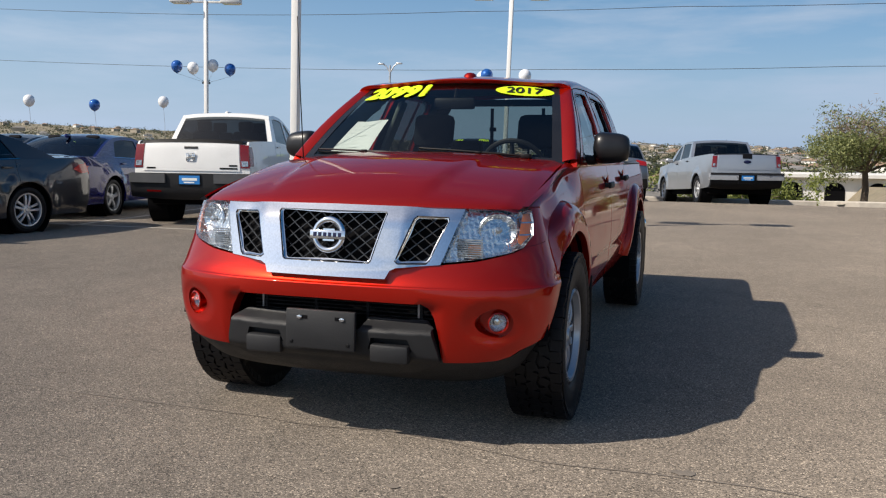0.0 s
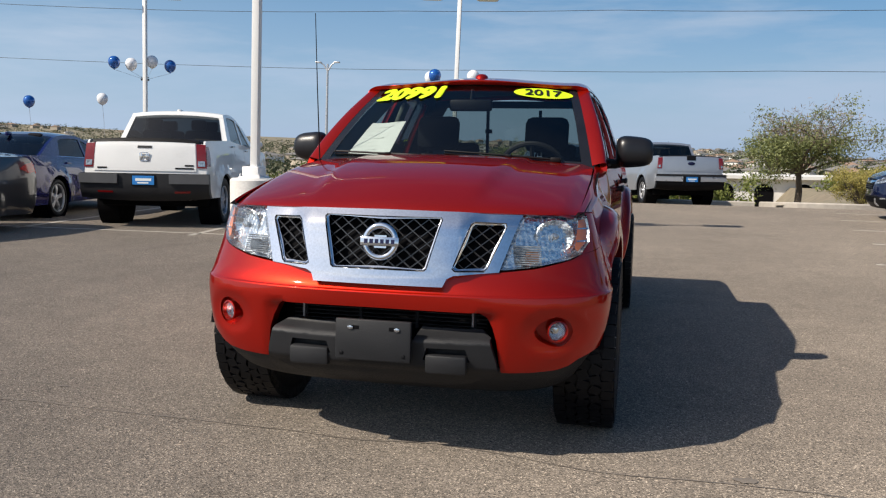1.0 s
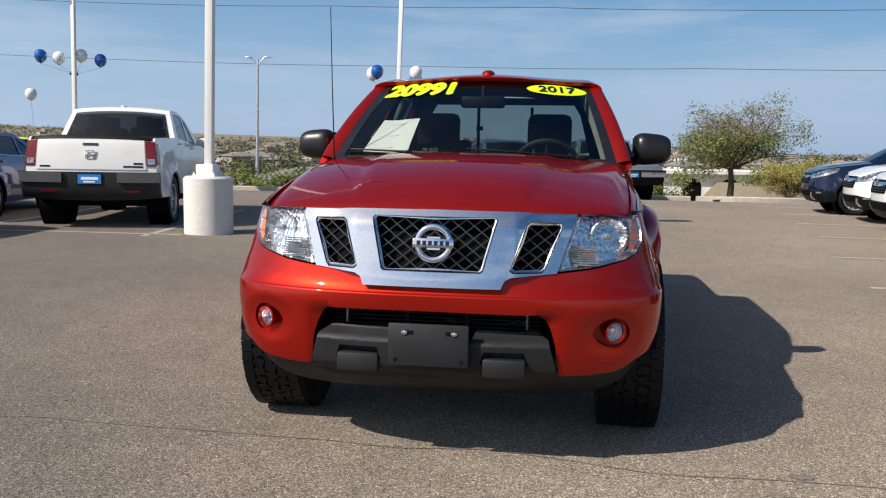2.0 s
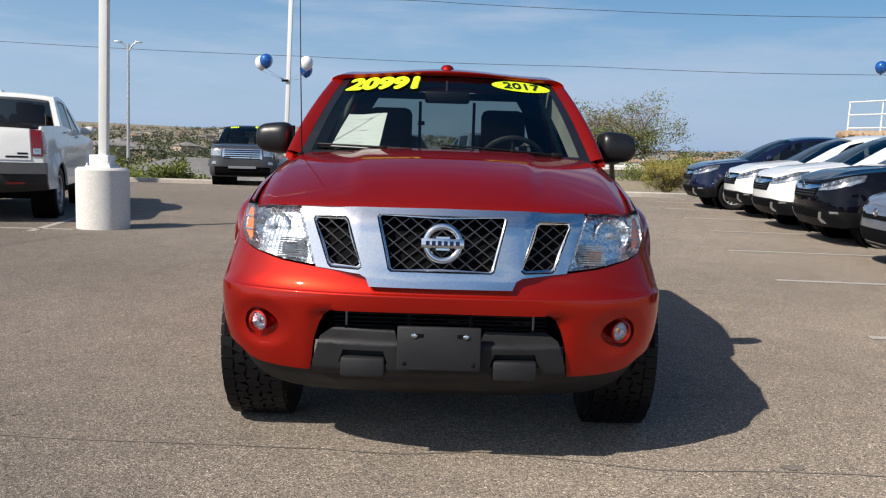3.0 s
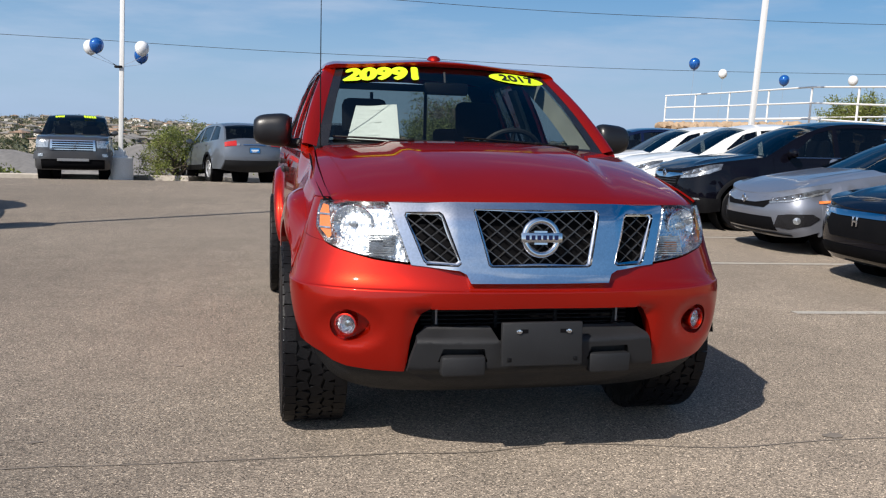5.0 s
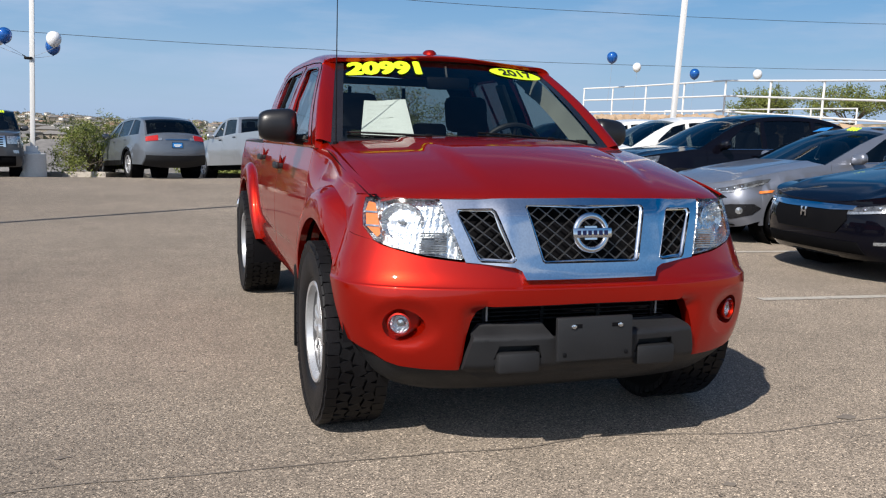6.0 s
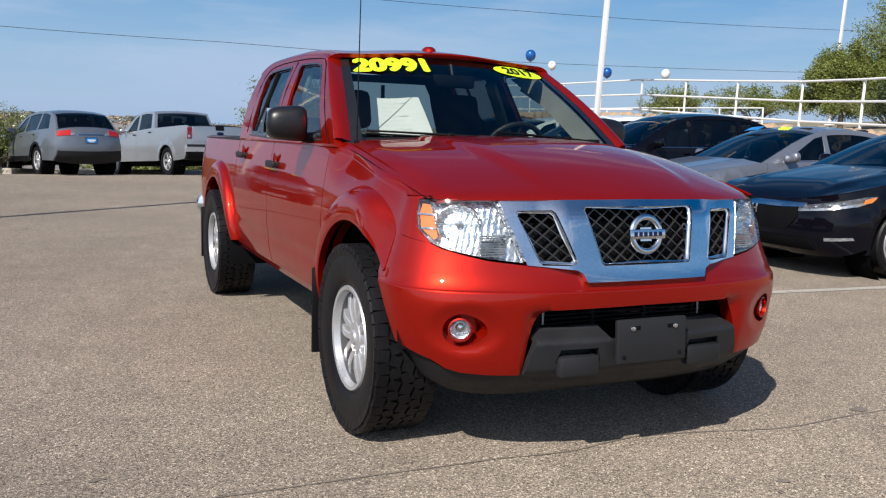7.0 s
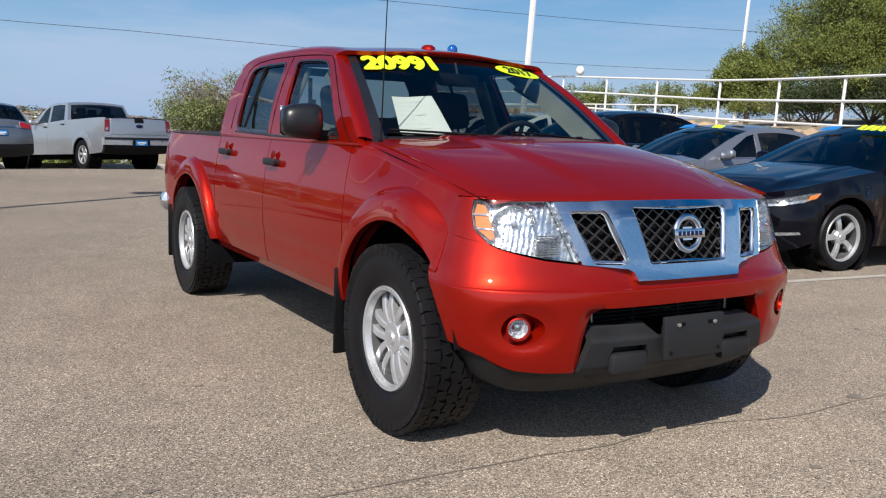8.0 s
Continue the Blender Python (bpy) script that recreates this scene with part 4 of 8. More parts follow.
def dress_civic(T):
    headlamp(T, [(0.30, 0.600), (0.30, 0.650), (0.52, 0.700), (0.75, 0.745), (0.95, 0.785), (1.10, 0.805), (1.05, 0.755), (0.88, 0.700), (0.60, 0.630)],
             [(0.33, 0.604), (0.33, 0.622), (0.60, 0.655), (0.86, 0.718), (1.02, 0.762), (1.0, 0.738), (0.86, 0.698), (0.60, 0.634)],
             ((0.42, 0.645, 0.017), (0.52, 0.662, 0.017), (0.62, 0.682, 0.017), (0.72, 0.703, 0.016)), None)
    for s in (1, -1):
        lamp(T, "side_marker", [(0.98, 0.625), (0.98, 0.655), (1.13, 0.670), (1.10, 0.64)], AMBER, 0.010, None, "", s)
        f = lamp(T, "fog_light_trim", [(0.40, 0.33), (0.46, 0.47), (0.60, 0.49), (0.90, 0.50), (0.98, 0.45), (0.88, 0.37), (0.60, 0.31)], GLOSSBLACK, 0.010, None, "", s)
        b = bmesh.new()
        c = T["nose"](s * 0.72, 0.415, 0.016)
        d = (T["nose"](s * 0.72, 0.415, 0.06) - c).to_2d()
        lathe(b, [(0.0, 0.008), (0.03, 0.004), (0.042, 0.0), (0.046, -0.02)], 16, m=Matrix.Translation(c) @ Matrix.Rotation(math.atan2(d.y, d.x), 4, "Z"))
        part("fog_light", b, HEADLAMP, f)
    gr = lamp(T, "grille", mirror_loop([(-0.29, 0.665), (-0.31, 0.60), (-0.24, 0.545)]), VOID, 0.010)
    lamp(T, "grille_bar", mirror_loop([(-0.34, 0.672), (-0.34, 0.645), (-0.12, 0.600)]), STEELCAR, 0.018, gr)
    lamp(T, "lower_grille", mirror_loop([(-0.36, 0.44), (-0.42, 0.28)]), VOID, 0.010)
    lamp(T, "lower_lip", mirror_loop([(-0.6, 0.245), (-0.6, 0.225)]), BLACK, 0.016)
    b = bmesh.new()
    p = T["nose"](0, 0.632, 0.030)
    lathe(b, [(0.040, -0.01), (0.052, 0.0), (0.040, 0.012)], 18, m=Matrix.Translation(p) @ Matrix.Rotation(radians(90), 4, "Z"))
    add_box(b, (0, 0, 0), (0.06, 0.012, 0.014), Matrix.Translation(p))
    part("emblem", b, CHROME, gr)
    wiper_sticker(T, -0.62, -0.15, 0.86, 0.98, BLUETAG, "dealer_sticker")
    wiper_sticker(T, 0.35, 0.62, 0.88, 0.98, YELLOW, "price_sticker")


def dress_accord(T):
    headlamp(T, [(0.30, 0.610), (0.30, 0.665), (0.52, 0.700), (0.75, 0.735), (0.95, 0.765), (1.06, 0.772), (1.0, 0.715), (0.85, 0.675), (0.60, 0.640)],
             [(0.32, 0.612), (0.32, 0.632), (0.60, 0.662), (0.88, 0.708), (0.96, 0.722), (0.93, 0.70), (0.84, 0.676), (0.60, 0.642)],
             ((0.45, 0.658, 0.019), (0.58, 0.678, 0.019), (0.71, 0.700, 0.018)),
             [(0.93, 0.705), (0.95, 0.745), (1.05, 0.765), (0.99, 0.717)])
    for s in (1, -1):
        lamp(T, "fog_light", [(0.55, 0.355), (0.55, 0.385), (0.82, 0.40), (0.84, 0.375)], HEADLAMP, 0.008, None, "", s)
    gr = lamp(T, "grille", mirror_loop([(-0.29, 0.645), (-0.30, 0.56), (-0.22, 0.44)]), VOID, 0.010)
    lamp(T, "grille_bar", mirror_loop([(-0.36, 0.69), (-0.34, 0.655), (-0.15, 0.640)]), CHROME, 0.018, gr, "chrome upper bar")
    b = bmesh.new()
    p = T["nose"](0, 0.600, 0.03)
    for s in (-1, 1):
        add_box(b, (s * 0.03, 0, 0), (0.018, 0.012, 0.09), Matrix.Translation(p), 0.003)
    add_box(b, (0, 0, 0), (0.05, 0.012, 0.016), Matrix.Translation(p))
    part("emblem", b, CHROME, gr)
    lamp(T, "lower_grille", mirror_loop([(-0.40, 0.37), (-0.46, 0.26)]), VOID, 0.010)
    wiper_sticker(T, 0.05, 0.62, 0.84, 0.96, YELLOW, "price_sticker")
    wiper_sticker(T, -0.70, -0.30, 0.84, 0.95, BLUETAG, "dealer_sticker")


def dress_sedan_rear(T):
    for s in (1, -1):
        patch(T, "taillight", "rear", 0.82, 0.99, s * 0.46, s * 0.995, BRIGHTRED, 0.008)
        loop = [(3.58, 0.90), (3.74, 0.965), (3.93, 0.985), (3.96, 0.85), (3.78, 0.83)]
        part("side_taillight", panel(loop, [], 0.1, lambda y, z: (s * (T["sx"](y, z) + 0.008), y, z), None, lambda co: (-s * 0.02, 0, 0)), BRIGHTRED, T["root"])
    plate_set(T, "rear", 0.62, 0.74, 0.17, 0.012)
    patch(T, "lower_trim", "rear", 0.26, 0.40, -0.9, 0.9, PLASTIC, 0.008)
    b = bmesh.new()
    add_box(b, (0, 2.7, 1.44), (0.05, 0.16, 0.07), None, 0.02)
    part("roof_fin", b, T["col"], T["root"])

PICKUP = dict(tumble=0.03, taper=0.05, bow=0.05, round=4.5, crown=0.03, w=1.0, r=0.40, wb=3.68, sill=0.42, hood_front=1.08, deck_rear=1.32, bed=True, lean=0.25, bodyhandle=False,
              nose=[(-0.82, 0.36), (-0.96, 0.50), (-0.97, 0.95), (-0.92, 1.10), (-0.70, 1.17), (0.1, 1.22), (0.50, 1.24)],
              tail=[(2.80, 1.35), (4.74, 1.37), (4.85, 1.35), (4.87, 1.00), (4.86, 0.70), (4.84, 0.56), (4.70, 0.46)],
              glass=[(0.50, 1.24), (1.36, 1.78), (1.95, 1.87), (2.62, 1.83), (2.82, 1.34)],
              seams=[0.58, 1.66, 2.72], panels=["fender", "front_door", "rear_door", "bed_side"],
              windows=[((0.90, 1.36), (1.62, 1.62)), ((1.74, 1.74), (2.60, 2.50))], seats=[1.55, 2.4], rim=0.245, spokes=6, twin=False)
UTE = dict(PICKUP, lean=0.30, w=0.985, r=0.385, wb=3.18, sill=0.46, hood_front=1.08, deck_rear=1.30,
           nose=[(-0.80, 0.36), (-0.93, 0.49), (-0.95, 0.90), (-0.90, 1.08), (-0.65, 1.16), (0.1, 1.22), (0.42, 1.24)],
           tail=[(2.60, 1.38), (4.02, 1.36), (4.14, 1.34), (4.19, 1.00), (4.20, 0.72), (4.18, 0.56), (4.05, 0.46)],
           glass=[(0.42, 1.24), (1.30, 1.76), (1.9, 1.86), (2.40, 1.83), (2.72, 1.32)], windows=[((0.86, 1.30), (1.48, 1.48)), ((1.58, 1.58), (2.42, 2.26))],
           seams=[0.52, 1.52, 2.60], bodyhandle=True, spokes=5, twin=True)
MIDTRUCK = dict(PICKUP, nose=[(-0.82, 0.26), (-0.96, 0.40), (-0.97, 0.95), (-0.92, 1.10), (-0.70, 1.17), (0.1, 1.22), (0.50, 1.24)], w=0.95, r=0.39, wb=3.26, hood_front=1.06, spokes=6)
BIGSUV = dict(SUV, w=0.99, r=0.375, wb=2.82, sill=0.38, deck_rear=1.10,
              tail=[(3.55, 1.20), (3.86, 1.17), (3.95, 1.02), (3.98, 0.72), (3.95, 0.52), (3.80, 0.36)],
              glass=[(0.34, 1.14), (1.25, 1.64), (2.1, 1.71), (3.40, 1.66), (3.84, 1.17)],
              windows=[((0.78, 1.28), (1.53, 1.55)), ((1.62, 1.62), (2.56, 2.56)), ((2.66, 2.66), (3.45, 3.25))], seams=[0.50, 1.57, 2.60], seats=[1.5, 2.5])


def dress_f150(T):
    for s in (1, -1):
        patch(T, "taillight", "rear", 1.00, 1.30, s * 0.88, s * 0.998, REDLENS, 0.012)
        patch(T, "backup_light", "rear", 1.03, 1.10, s * 0.91, s * 0.97, HEADLAMP, 0.017)
    patch(T, "bumper", "rear", 0.66, 0.84, -0.99, 0.99, ALLOY, 0.09, "bright silver rear bumper", 0.12)
    patch(T, "bumper_valance", "rear", 0.50, 0.665, -0.96, 0.96, BLACK, 0.07, "", 0.12)
    patch(T, "bumper_pad", "rear", 0.79, 0.85, -0.97, 0.97, PLASTIC, 0.10)
    patch(T, "tailgate_trim", "rear", 0.93, 1.32, -0.85, 0.85, T["col"], 0.012)
    patch(T, "tailgate_handle", "rear", 1.22, 1.32, -0.14, 0.14, BLACK, 0.02)
    b = bmesh.new()
    p = T["skin"](T["rear"], 0, 1, 0.02, T["find"](T["rear"], 1.14))
    lathe(b, [(0.0, 0.014), (0.05, 0.012), (0.062, 0.0)], 20, m=Matrix.Translation(p) @ Matrix.Rotation(radians(90), 4, "Z") @ Matrix.Diagonal((1, 1.7, 0.75, 1)))
    part("emblem", b, NAVYINK, T["root"])
    patch(T, "plate_recess", "rear", 0.60, 0.83, -0.26, 0.26, BLACK, 0.096)
    plate_set(T, "rear", 0.64, 0.79, 0.19, 0.105)
    b = bmesh.new()
    tube(b, [(-0.88, 0.35, 1.22), (-0.87, 0.42, 1.60), (-0.85, 0.55, 2.05)], 0.008, 5, 0.004)
    part("aerial", b, BLACK, T["root"])


def plate_set(T, end, z0, z1, half, off):
    """A dealer plate: blue card in a dark holder, with pale bars for its print."""
    p = patch(T, "plate", end, z0, z1, -half, half, BLACK, off)
    h = z1 - z0
    for nm, a, b, c, d, m, o in (("plate_card", 0.08, 0.92, -0.93, 0.93, BLUETAG, 0.004), ("plate_print", 0.42, 0.66, -0.70, 0.66, PAPER, 0.006), ("plate_print", 0.20, 0.30, -0.45, 0.5, PAPER, 0.006)):
        patch(T, nm, end, z0 + h * a, z0 + h * b, half * c, half * d, m, off + o, depth=0.004).parent = p


def dress_ute(T):
    for s in (1, -1):
        t = patch(T, "taillight", "rear", 0.93, 1.29, s * 0.855, s * 0.998, REDLENS, 0.012)
        patch(T, "backup_light", "rear", 0.96, 1.04, s * 0.875, s * 0.97, HEADLAMP, 0.017).parent = t
        loop = [(4.02, 0.96), (3.98, 1.10), (4.02, 1.27), (4.13, 1.27), (4.17, 0.96)]
        part("side_lens", panel(loop, [], 0.1, lambda y, z: (s * (T["sx"](y, z) + 0.008), y, z), None, lambda co: (-s * 0.02, 0, 0)), REDLENS, t)
    patch(T, "bumper", "rear", 0.52, 0.84, -0.99, 0.99, PLASTIC, 0.07, "dark plastic rear bumper", 0.1)
    for s in (1, -1):
        patch(T, "bumper_step", "rear", 0.70, 0.83, s * 0.42, s * 0.97, GREYPLASTIC, 0.105, "", 0.05)
        patch(T, "reflector", "rear", 0.585, 0.615, s * 0.50, s * 0.75, REDLENS, 0.085)
    patch(T, "tailgate_skin", "rear", 0.88, 1.31, -0.84, 0.84, T["col"], 0.012)
    patch(T, "tailgate_cap", "rear", 1.30, 1.335, -0.9, 0.9, BLACK, 0.016)
    patch(T, "tailgate_handle", "rear", 1.215, 1.25, -0.12, 0.12, PLASTIC, 0.018)
    plate_set(T, "rear", 0.67, 0.82, 0.19, 0.085)
    b = bmesh.new()
    p = T["skin"](T["rear"], 0, 1, 0.024, T["find"](T["rear"], 1.09))
    for s in (-1, 1):
        add_box(b, (s * 0.040, 0, 0), (0.016, 0.012, 0.11), Matrix.Translation(p), 0.003)
        add_box(b, (0, 0, s * 0.062), (0.12, 0.012, 0.012), Matrix.Translation(p), 0.003)
        add_box(b, (s * 0.066, 0, 0), (0.012, 0.012, 0.12), Matrix.Translation(p), 0.003)
    add_box(b, (0, 0, 0), (0.07, 0.012, 0.014), Matrix.Translation(p))
    part("emblem", b, CHROME, T["root"])
    for u0, u1, z0 in ((-0.80, -0.66, 0.955), (-0.80, -0.50, 0.910), (0.62, 0.78, 0.910)):
        patch(T, "badge", "rear", z0, z0 + 0.024, u0, u1, BLACK, 0.016)
    b = bmesh.new()
    add_box(b, (0, 2.25, 1.89), (0.06, 0.22, 0.05), None, 0.02)
    part("roof_fin", b, T["col"], T["root"])
    b = bmesh.new()
    grid(b, lambda a, c: T["gskin"](-0.93 + 1.86 * a, *[x0 + (x1 - x0) * (0.93 + 0.10 * c) for x0, x1 in ((2.40, 2.72), (1.83, 1.32))], 1) + Vector((0, 0.035, 0.01)), 12, 2)
    part("rear_glass_seal", b, BLACK, T["root"])


def dress_gmc(T):
    gr = patch(T, "grille", "front", 0.78, 1.06, -0.56, 0.56, GLOSSBLACK, 0.012)
    for z in (0.80, 0.86, 0.92, 0.98, 1.04):
        patch(T, "grille_bar", "front", z, z + 0.026, -0.55, 0.55, CHROME, 0.026)
    for s in (1, -1):
        patch(T, "grille_frame", "front", 0.78, 1.07, s * 0.54, s * 0.60, CHROME, 0.024)
        patch(T, "headlight", "front", 0.86, 1.06, s * 0.64, s * 0.985, HEADLAMP, 0.012)
        patch(T, "fog_light", "front", 0.62, 0.70, s * 0.74, s * 0.86, HEADLAMP, 0.06)
    patch(T, "bumper", "front", 0.55, 0.76, -0.98, 0.98, T["col"], 0.05, "", 0.08)
    patch(T, "lower_grille", "front", 0.29, 0.54, -0.8, 0.8, VOID, 0.03)
    patch(T, "skid_plate", "front", 0.50, 0.57, -0.40, 0.40, SILVERCAR, 0.06)
    wiper_sticker(T, 0.25, 0.68, 0.86, 0.98, YELLOW)
    wiper_sticker(T, -0.72, -0.40, 0.86, 0.95, YELLOW)


def dress_pilot(T):
    for s in (1, -1):
        patch(T, "taillight", "rear", 0.98, 1.10, s * 0.62, s * 0.998, BRIGHTRED, 0.012)
        patch(T, "backup_light", "rear", 0.98, 1.03, s * 0.50, s * 0.62, HEADLAMP, 0.012)
        patch(T, "reflector", "rear", 0.50, 0.55, s * 0.62, s * 0.88, HEADLAMP, 0.012)
    plate_set(T, "rear", 0.80, 0.93, 0.18, 0.014)
    patch(T, "lower_trim", "rear", 0.37, 0.62, -0.96, 0.96, PLASTIC, 0.02)
    patch(T, "chrome_strip", "rear", 0.985, 1.01, -0.40, 0.40, CHROME, 0.016)


GROUP_R = "cars in the angled display row"
row = [(6.62, 16.35, NAVYSUV, "crv"), (6.78, 13.8, WHITECAR, "crv"), (6.45, 11.15, WHITECAR, "crv"), (6.25, 8.80, BLACKCAR, "crv"), (5.92, 5.88, STEELCAR, "civic"), (5.28, 3.0, BLACKCAR, "accord")]
for x, y, col, k in row:
    word = "navy blue" if col is NAVYSUV else "white" if col is WHITECAR else "black" if col is BLACKCAR else "grey"
    if k == "crv":
        vehicle("compact_suv", f"{word} compact suv parked nose out with a dark lower bumper", "suv", pose(x, y, 0, 0, 0, -95), col, SUV, GROUP_R, dress_crv)
    elif k == "civic":
        vehicle("sedan", "metallic grey sedan with a blue windscreen sticker", "sedan", pose(x, y, 0, 0, 0, -95), col, dict(SEDAN, w=0.90, wb=2.70), GROUP_R, dress_civic)
    else:
        vehicle("sedan", "glossy black sedan with a chrome grille bar and yellow price sticker", "sedan", pose(x, y, 0, 0, 0, -95), col, dict(SEDAN, spokes=5, twin=False), GROUP_R, dress_accord)

vehicle("pickup_truck", "silver crew cab pickup with a bright silver rear bumper", "pickup", pose(0.68, 24.55, -0.24, 0, 0, 198) @ pose(0, 0, 0, 2.8) @ Matrix.Scale(0.97, 4), SILVERCAR, dict(PICKUP, roofmat=SILVERCAR), "", dress_f150)
vehicle("pickup_truck", "white pickup with dark rear bumper beside the white pole", "pickup", pose(-7.6, 11.88, 0.0, 0, 0, 195), WHITECAR, UTE, "", dress_ute)
vehicle("pickup_truck", "dark grey pickup with a chrome barred grille and yellow price stickers", "pickup", pose(-5.75, 20.6, -0.03, -2, 0, 8) @ Matrix.Scale(0.95, 4), DARKGREYCAR, dict(MIDTRUCK, mirrormat=DARKGREYCAR), "", dress_gmc)
vehicle("large_suv", "grey metallic suv with red taillights, tail towards the aisle", "suv", pose(-2.25, 22.9, -0.14, 0, 0, 198) @ pose(0, 0, 0, 2.8) @ Matrix.Scale(0.93, 4), GREYCAR, BIGSUV, "", dress_pilot)
vehicle("sedan", "dark blue sedan with red taillights parked beside the white pickup", "sedan", pose(-10.5, 11.6, 0, 0, 0, 192), NAVYCAR, dict(SEDAN, rimmat=ALLOY, spokes=5, twin=False, rim=0.245), "cars in the left row", dress_sedan_rear)
vehicle("sedan", "dark grey sedan with machined alloy wheels", "sedan", pose(-8.9, 3.15, 0, 0, 0, -4), CHARCOALCAR, dict(SEDAN, w=0.9, wb=2.7), "cars in the left row", dress_sedan_rear)

# ---- the red pickup ----
TRUCK = thing("pickup_truck", "red metallic crew cab pickup with chrome grille and price on windshield", "pickup")
CX = 0.012
ARCH, AXZ, WB = 0.485, 0.385, 3.198
Y1 = -0.36
YC = Curve(((0.26, -0.62), (0.31, -0.68), (0.36, -0.735), (0.42, -0.755), (0.50, -0.765), (0.60, -0.772), (0.655, -0.776), (0.679, -0.776), (0.686, -0.767), (0.72, -0.750), (0.80, -0.727), (0.88, -0.705), (0.95, -0.685), (1.0, -0.662), (1.03, -0.62)))
WZ = Curve(((0.26, 0.80), (0.34, 0.825), (0.40, 0.845), (0.50, 0.873), (0.60, 0.885), (0.679, 0.887), (0.686, 0.883), (0.74, 0.868), (0.80, 0.848), (0.88, 0.826), (0.95, 0.806), (1.0, 0.79), (1.05, 0.775)))
NZ = Curve(((0.30, 2.5), (0.62, 2.5), (0.74, 2.25), (0.95, 2.1)))


def fy(x, z, out=0.0):
    """Front of the truck: y at a place across it and a height."""
    W, n, L = interp(WZ, z), interp(NZ, z), Y1 - interp(YC, z)
    q = min(1.0, abs(x) / W) ** n
    return Y1 - L * (1 - q) ** (1 / n) - out


def front(s, z, out=0.0):
    """The same by an even measure round the corner: s from -1 to 1."""
    W, n, L = interp(WZ, z), interp(NZ, z), Y1 - interp(YC, z)
    th = (1 - abs(s)) * math.pi / 2
    c, si = max(0.0, math.cos(th)), max(0.0, math.sin(th))
    x, y = W * c ** (2 / n), Y1 - L * si ** (2 / n)
    return Vector((math.copysign(x + out * c, s), y - out * si, z))


def s_of(x, z):
    W, n = interp(WZ, z), interp(NZ, z)
    return math.copysign(1 - math.acos(min(1.0, abs(x) / W) ** (n / 2)) / (math.pi / 2), x)


def s_arch(z):
    """Where the front corner meets the wheel opening."""
    d = ARCH ** 2 - (z - AXZ) ** 2
    if d <= 0:
        return 1.0
    y = -math.sqrt(d)
    if y > Y1:
        return 1.0
    n, L = interp(NZ, z), Y1 - interp(YC, z)
    return 1 - math.asin(min(1.0, ((Y1 - y) / L)) ** (n / 2)) / (math.pi / 2)


SIDE = Curve(((0.36, 0.785), (0.46, 0.815), (0.55, 0.835), (0.68, 0.848), (0.80, 0.850), (0.92, 0.842), (1.02, 0.828), (1.10, 0.812), (1.17, 0.795)))


def side(y, z):
    """Half-width of the body at a place along it, with the wheel-arch flares."""
    x = interp(SIDE, z)
    x -= 0.036 * smooth(0.94, 1.12, z) * (1 - smooth(0.25, 0.56, y))
    if 0.62 < y < 2.6:
        x -= 0.006 * math.exp(-((z - 0.62) / 0.03) ** 2)
    if y > 3.9:
        x -= 0.05 * ((y - 3.9) / 0.35) ** 2
    k = smooth(Y1, -0.06, y)
    return interp(WZ, z) * (1 - k) + x * k


def both(name, make, material, parent=TRUCK, label="", angle=38):
    """The same part on each side; make(sgn) gives its bmesh."""
    return [part(name, make(s), material, parent, label, angle) for s in (1, -1)]


HEX = Curve(((-0.52, 0.735), (-0.3, 0.748), (0.0, 0.752), (0.3, 0.745), (0.5, 0.735)))
HEZ = Curve(((-0.52, 0.995), (-0.46, 1.012), (-0.3, 1.047), (0.0, 1.102), (0.3, 1.150), (0.5, 1.180)))


def top_z(y):
    """Where the fender's flank turns in towards the hood."""
    return HEZ(y) - 0.048 + 0.010 * smooth(-0.2, Y1, y)


def fender_outline():
    a = math.degrees(math.acos(0.36 / ARCH))
    pts = [(Y1, AXZ + math.sqrt(ARCH ** 2 - Y1 ** 2))]
    pts += arc(0, AXZ, ARCH, 180 - a, 0, 26)[1:]
    pts += [(ARCH, 0.46), (0.535, 0.46), (0.545, 0.96)]
    pts += [(y, top_z(y)) for y in [0.545 - (0.545 - Y1) * i / 16 for i in range(17)]]
    return pts


inward = lambda s: (lambda co: (-s * 0.035, 0, 0))
fend = both("fender", lambda s: panel(fender_outline(), [], 0.035, lambda y, z: (s * side(y, z) + CX, y, z), None, inward(s)), RED)


def hood_edge(y):
    """Hood seam: half-width and height along the truck."""
    return HEX(y), HEZ(y)


def fender_top(s):
    bm = bmesh.new()
    def fn(a, b):
        ya = Y1 + (0.545 - Y1) * a
        yb = -0.485 + (0.545 + 0.485) * a
        z0 = top_z(ya)
        p0 = Vector((side(ya, z0), ya, z0))
        hx, hz = hood_edge(yb)
        p2 = Vector((hx + 0.0065, yb, hz - 0.004))
        p1 = Vector((p0.x - 0.010, (ya + yb) / 2, p2.z - 0.004))
        p = p0 * (1 - b) ** 2 + p1 * 2 * b * (1 - b) + p2 * b * b
        return Vector((s * p.x + CX, p.y, p.z))
    grid(bm, fn, 30, 10)
    flange(bm, lambda co: (0, 0.02 if co.y < -0.3 else 0, -0.004 if co.y < -0.3 else -0.02))
    return bm


FLARE = ((0.0, 0.050), (0.10, 0.053), (0.35, 0.053), (0.60, 0.050), (0.74, 0.045), (0.84, 0.036), (0.92, 0.022), (0.97, 0.010), (1.0, -0.006))


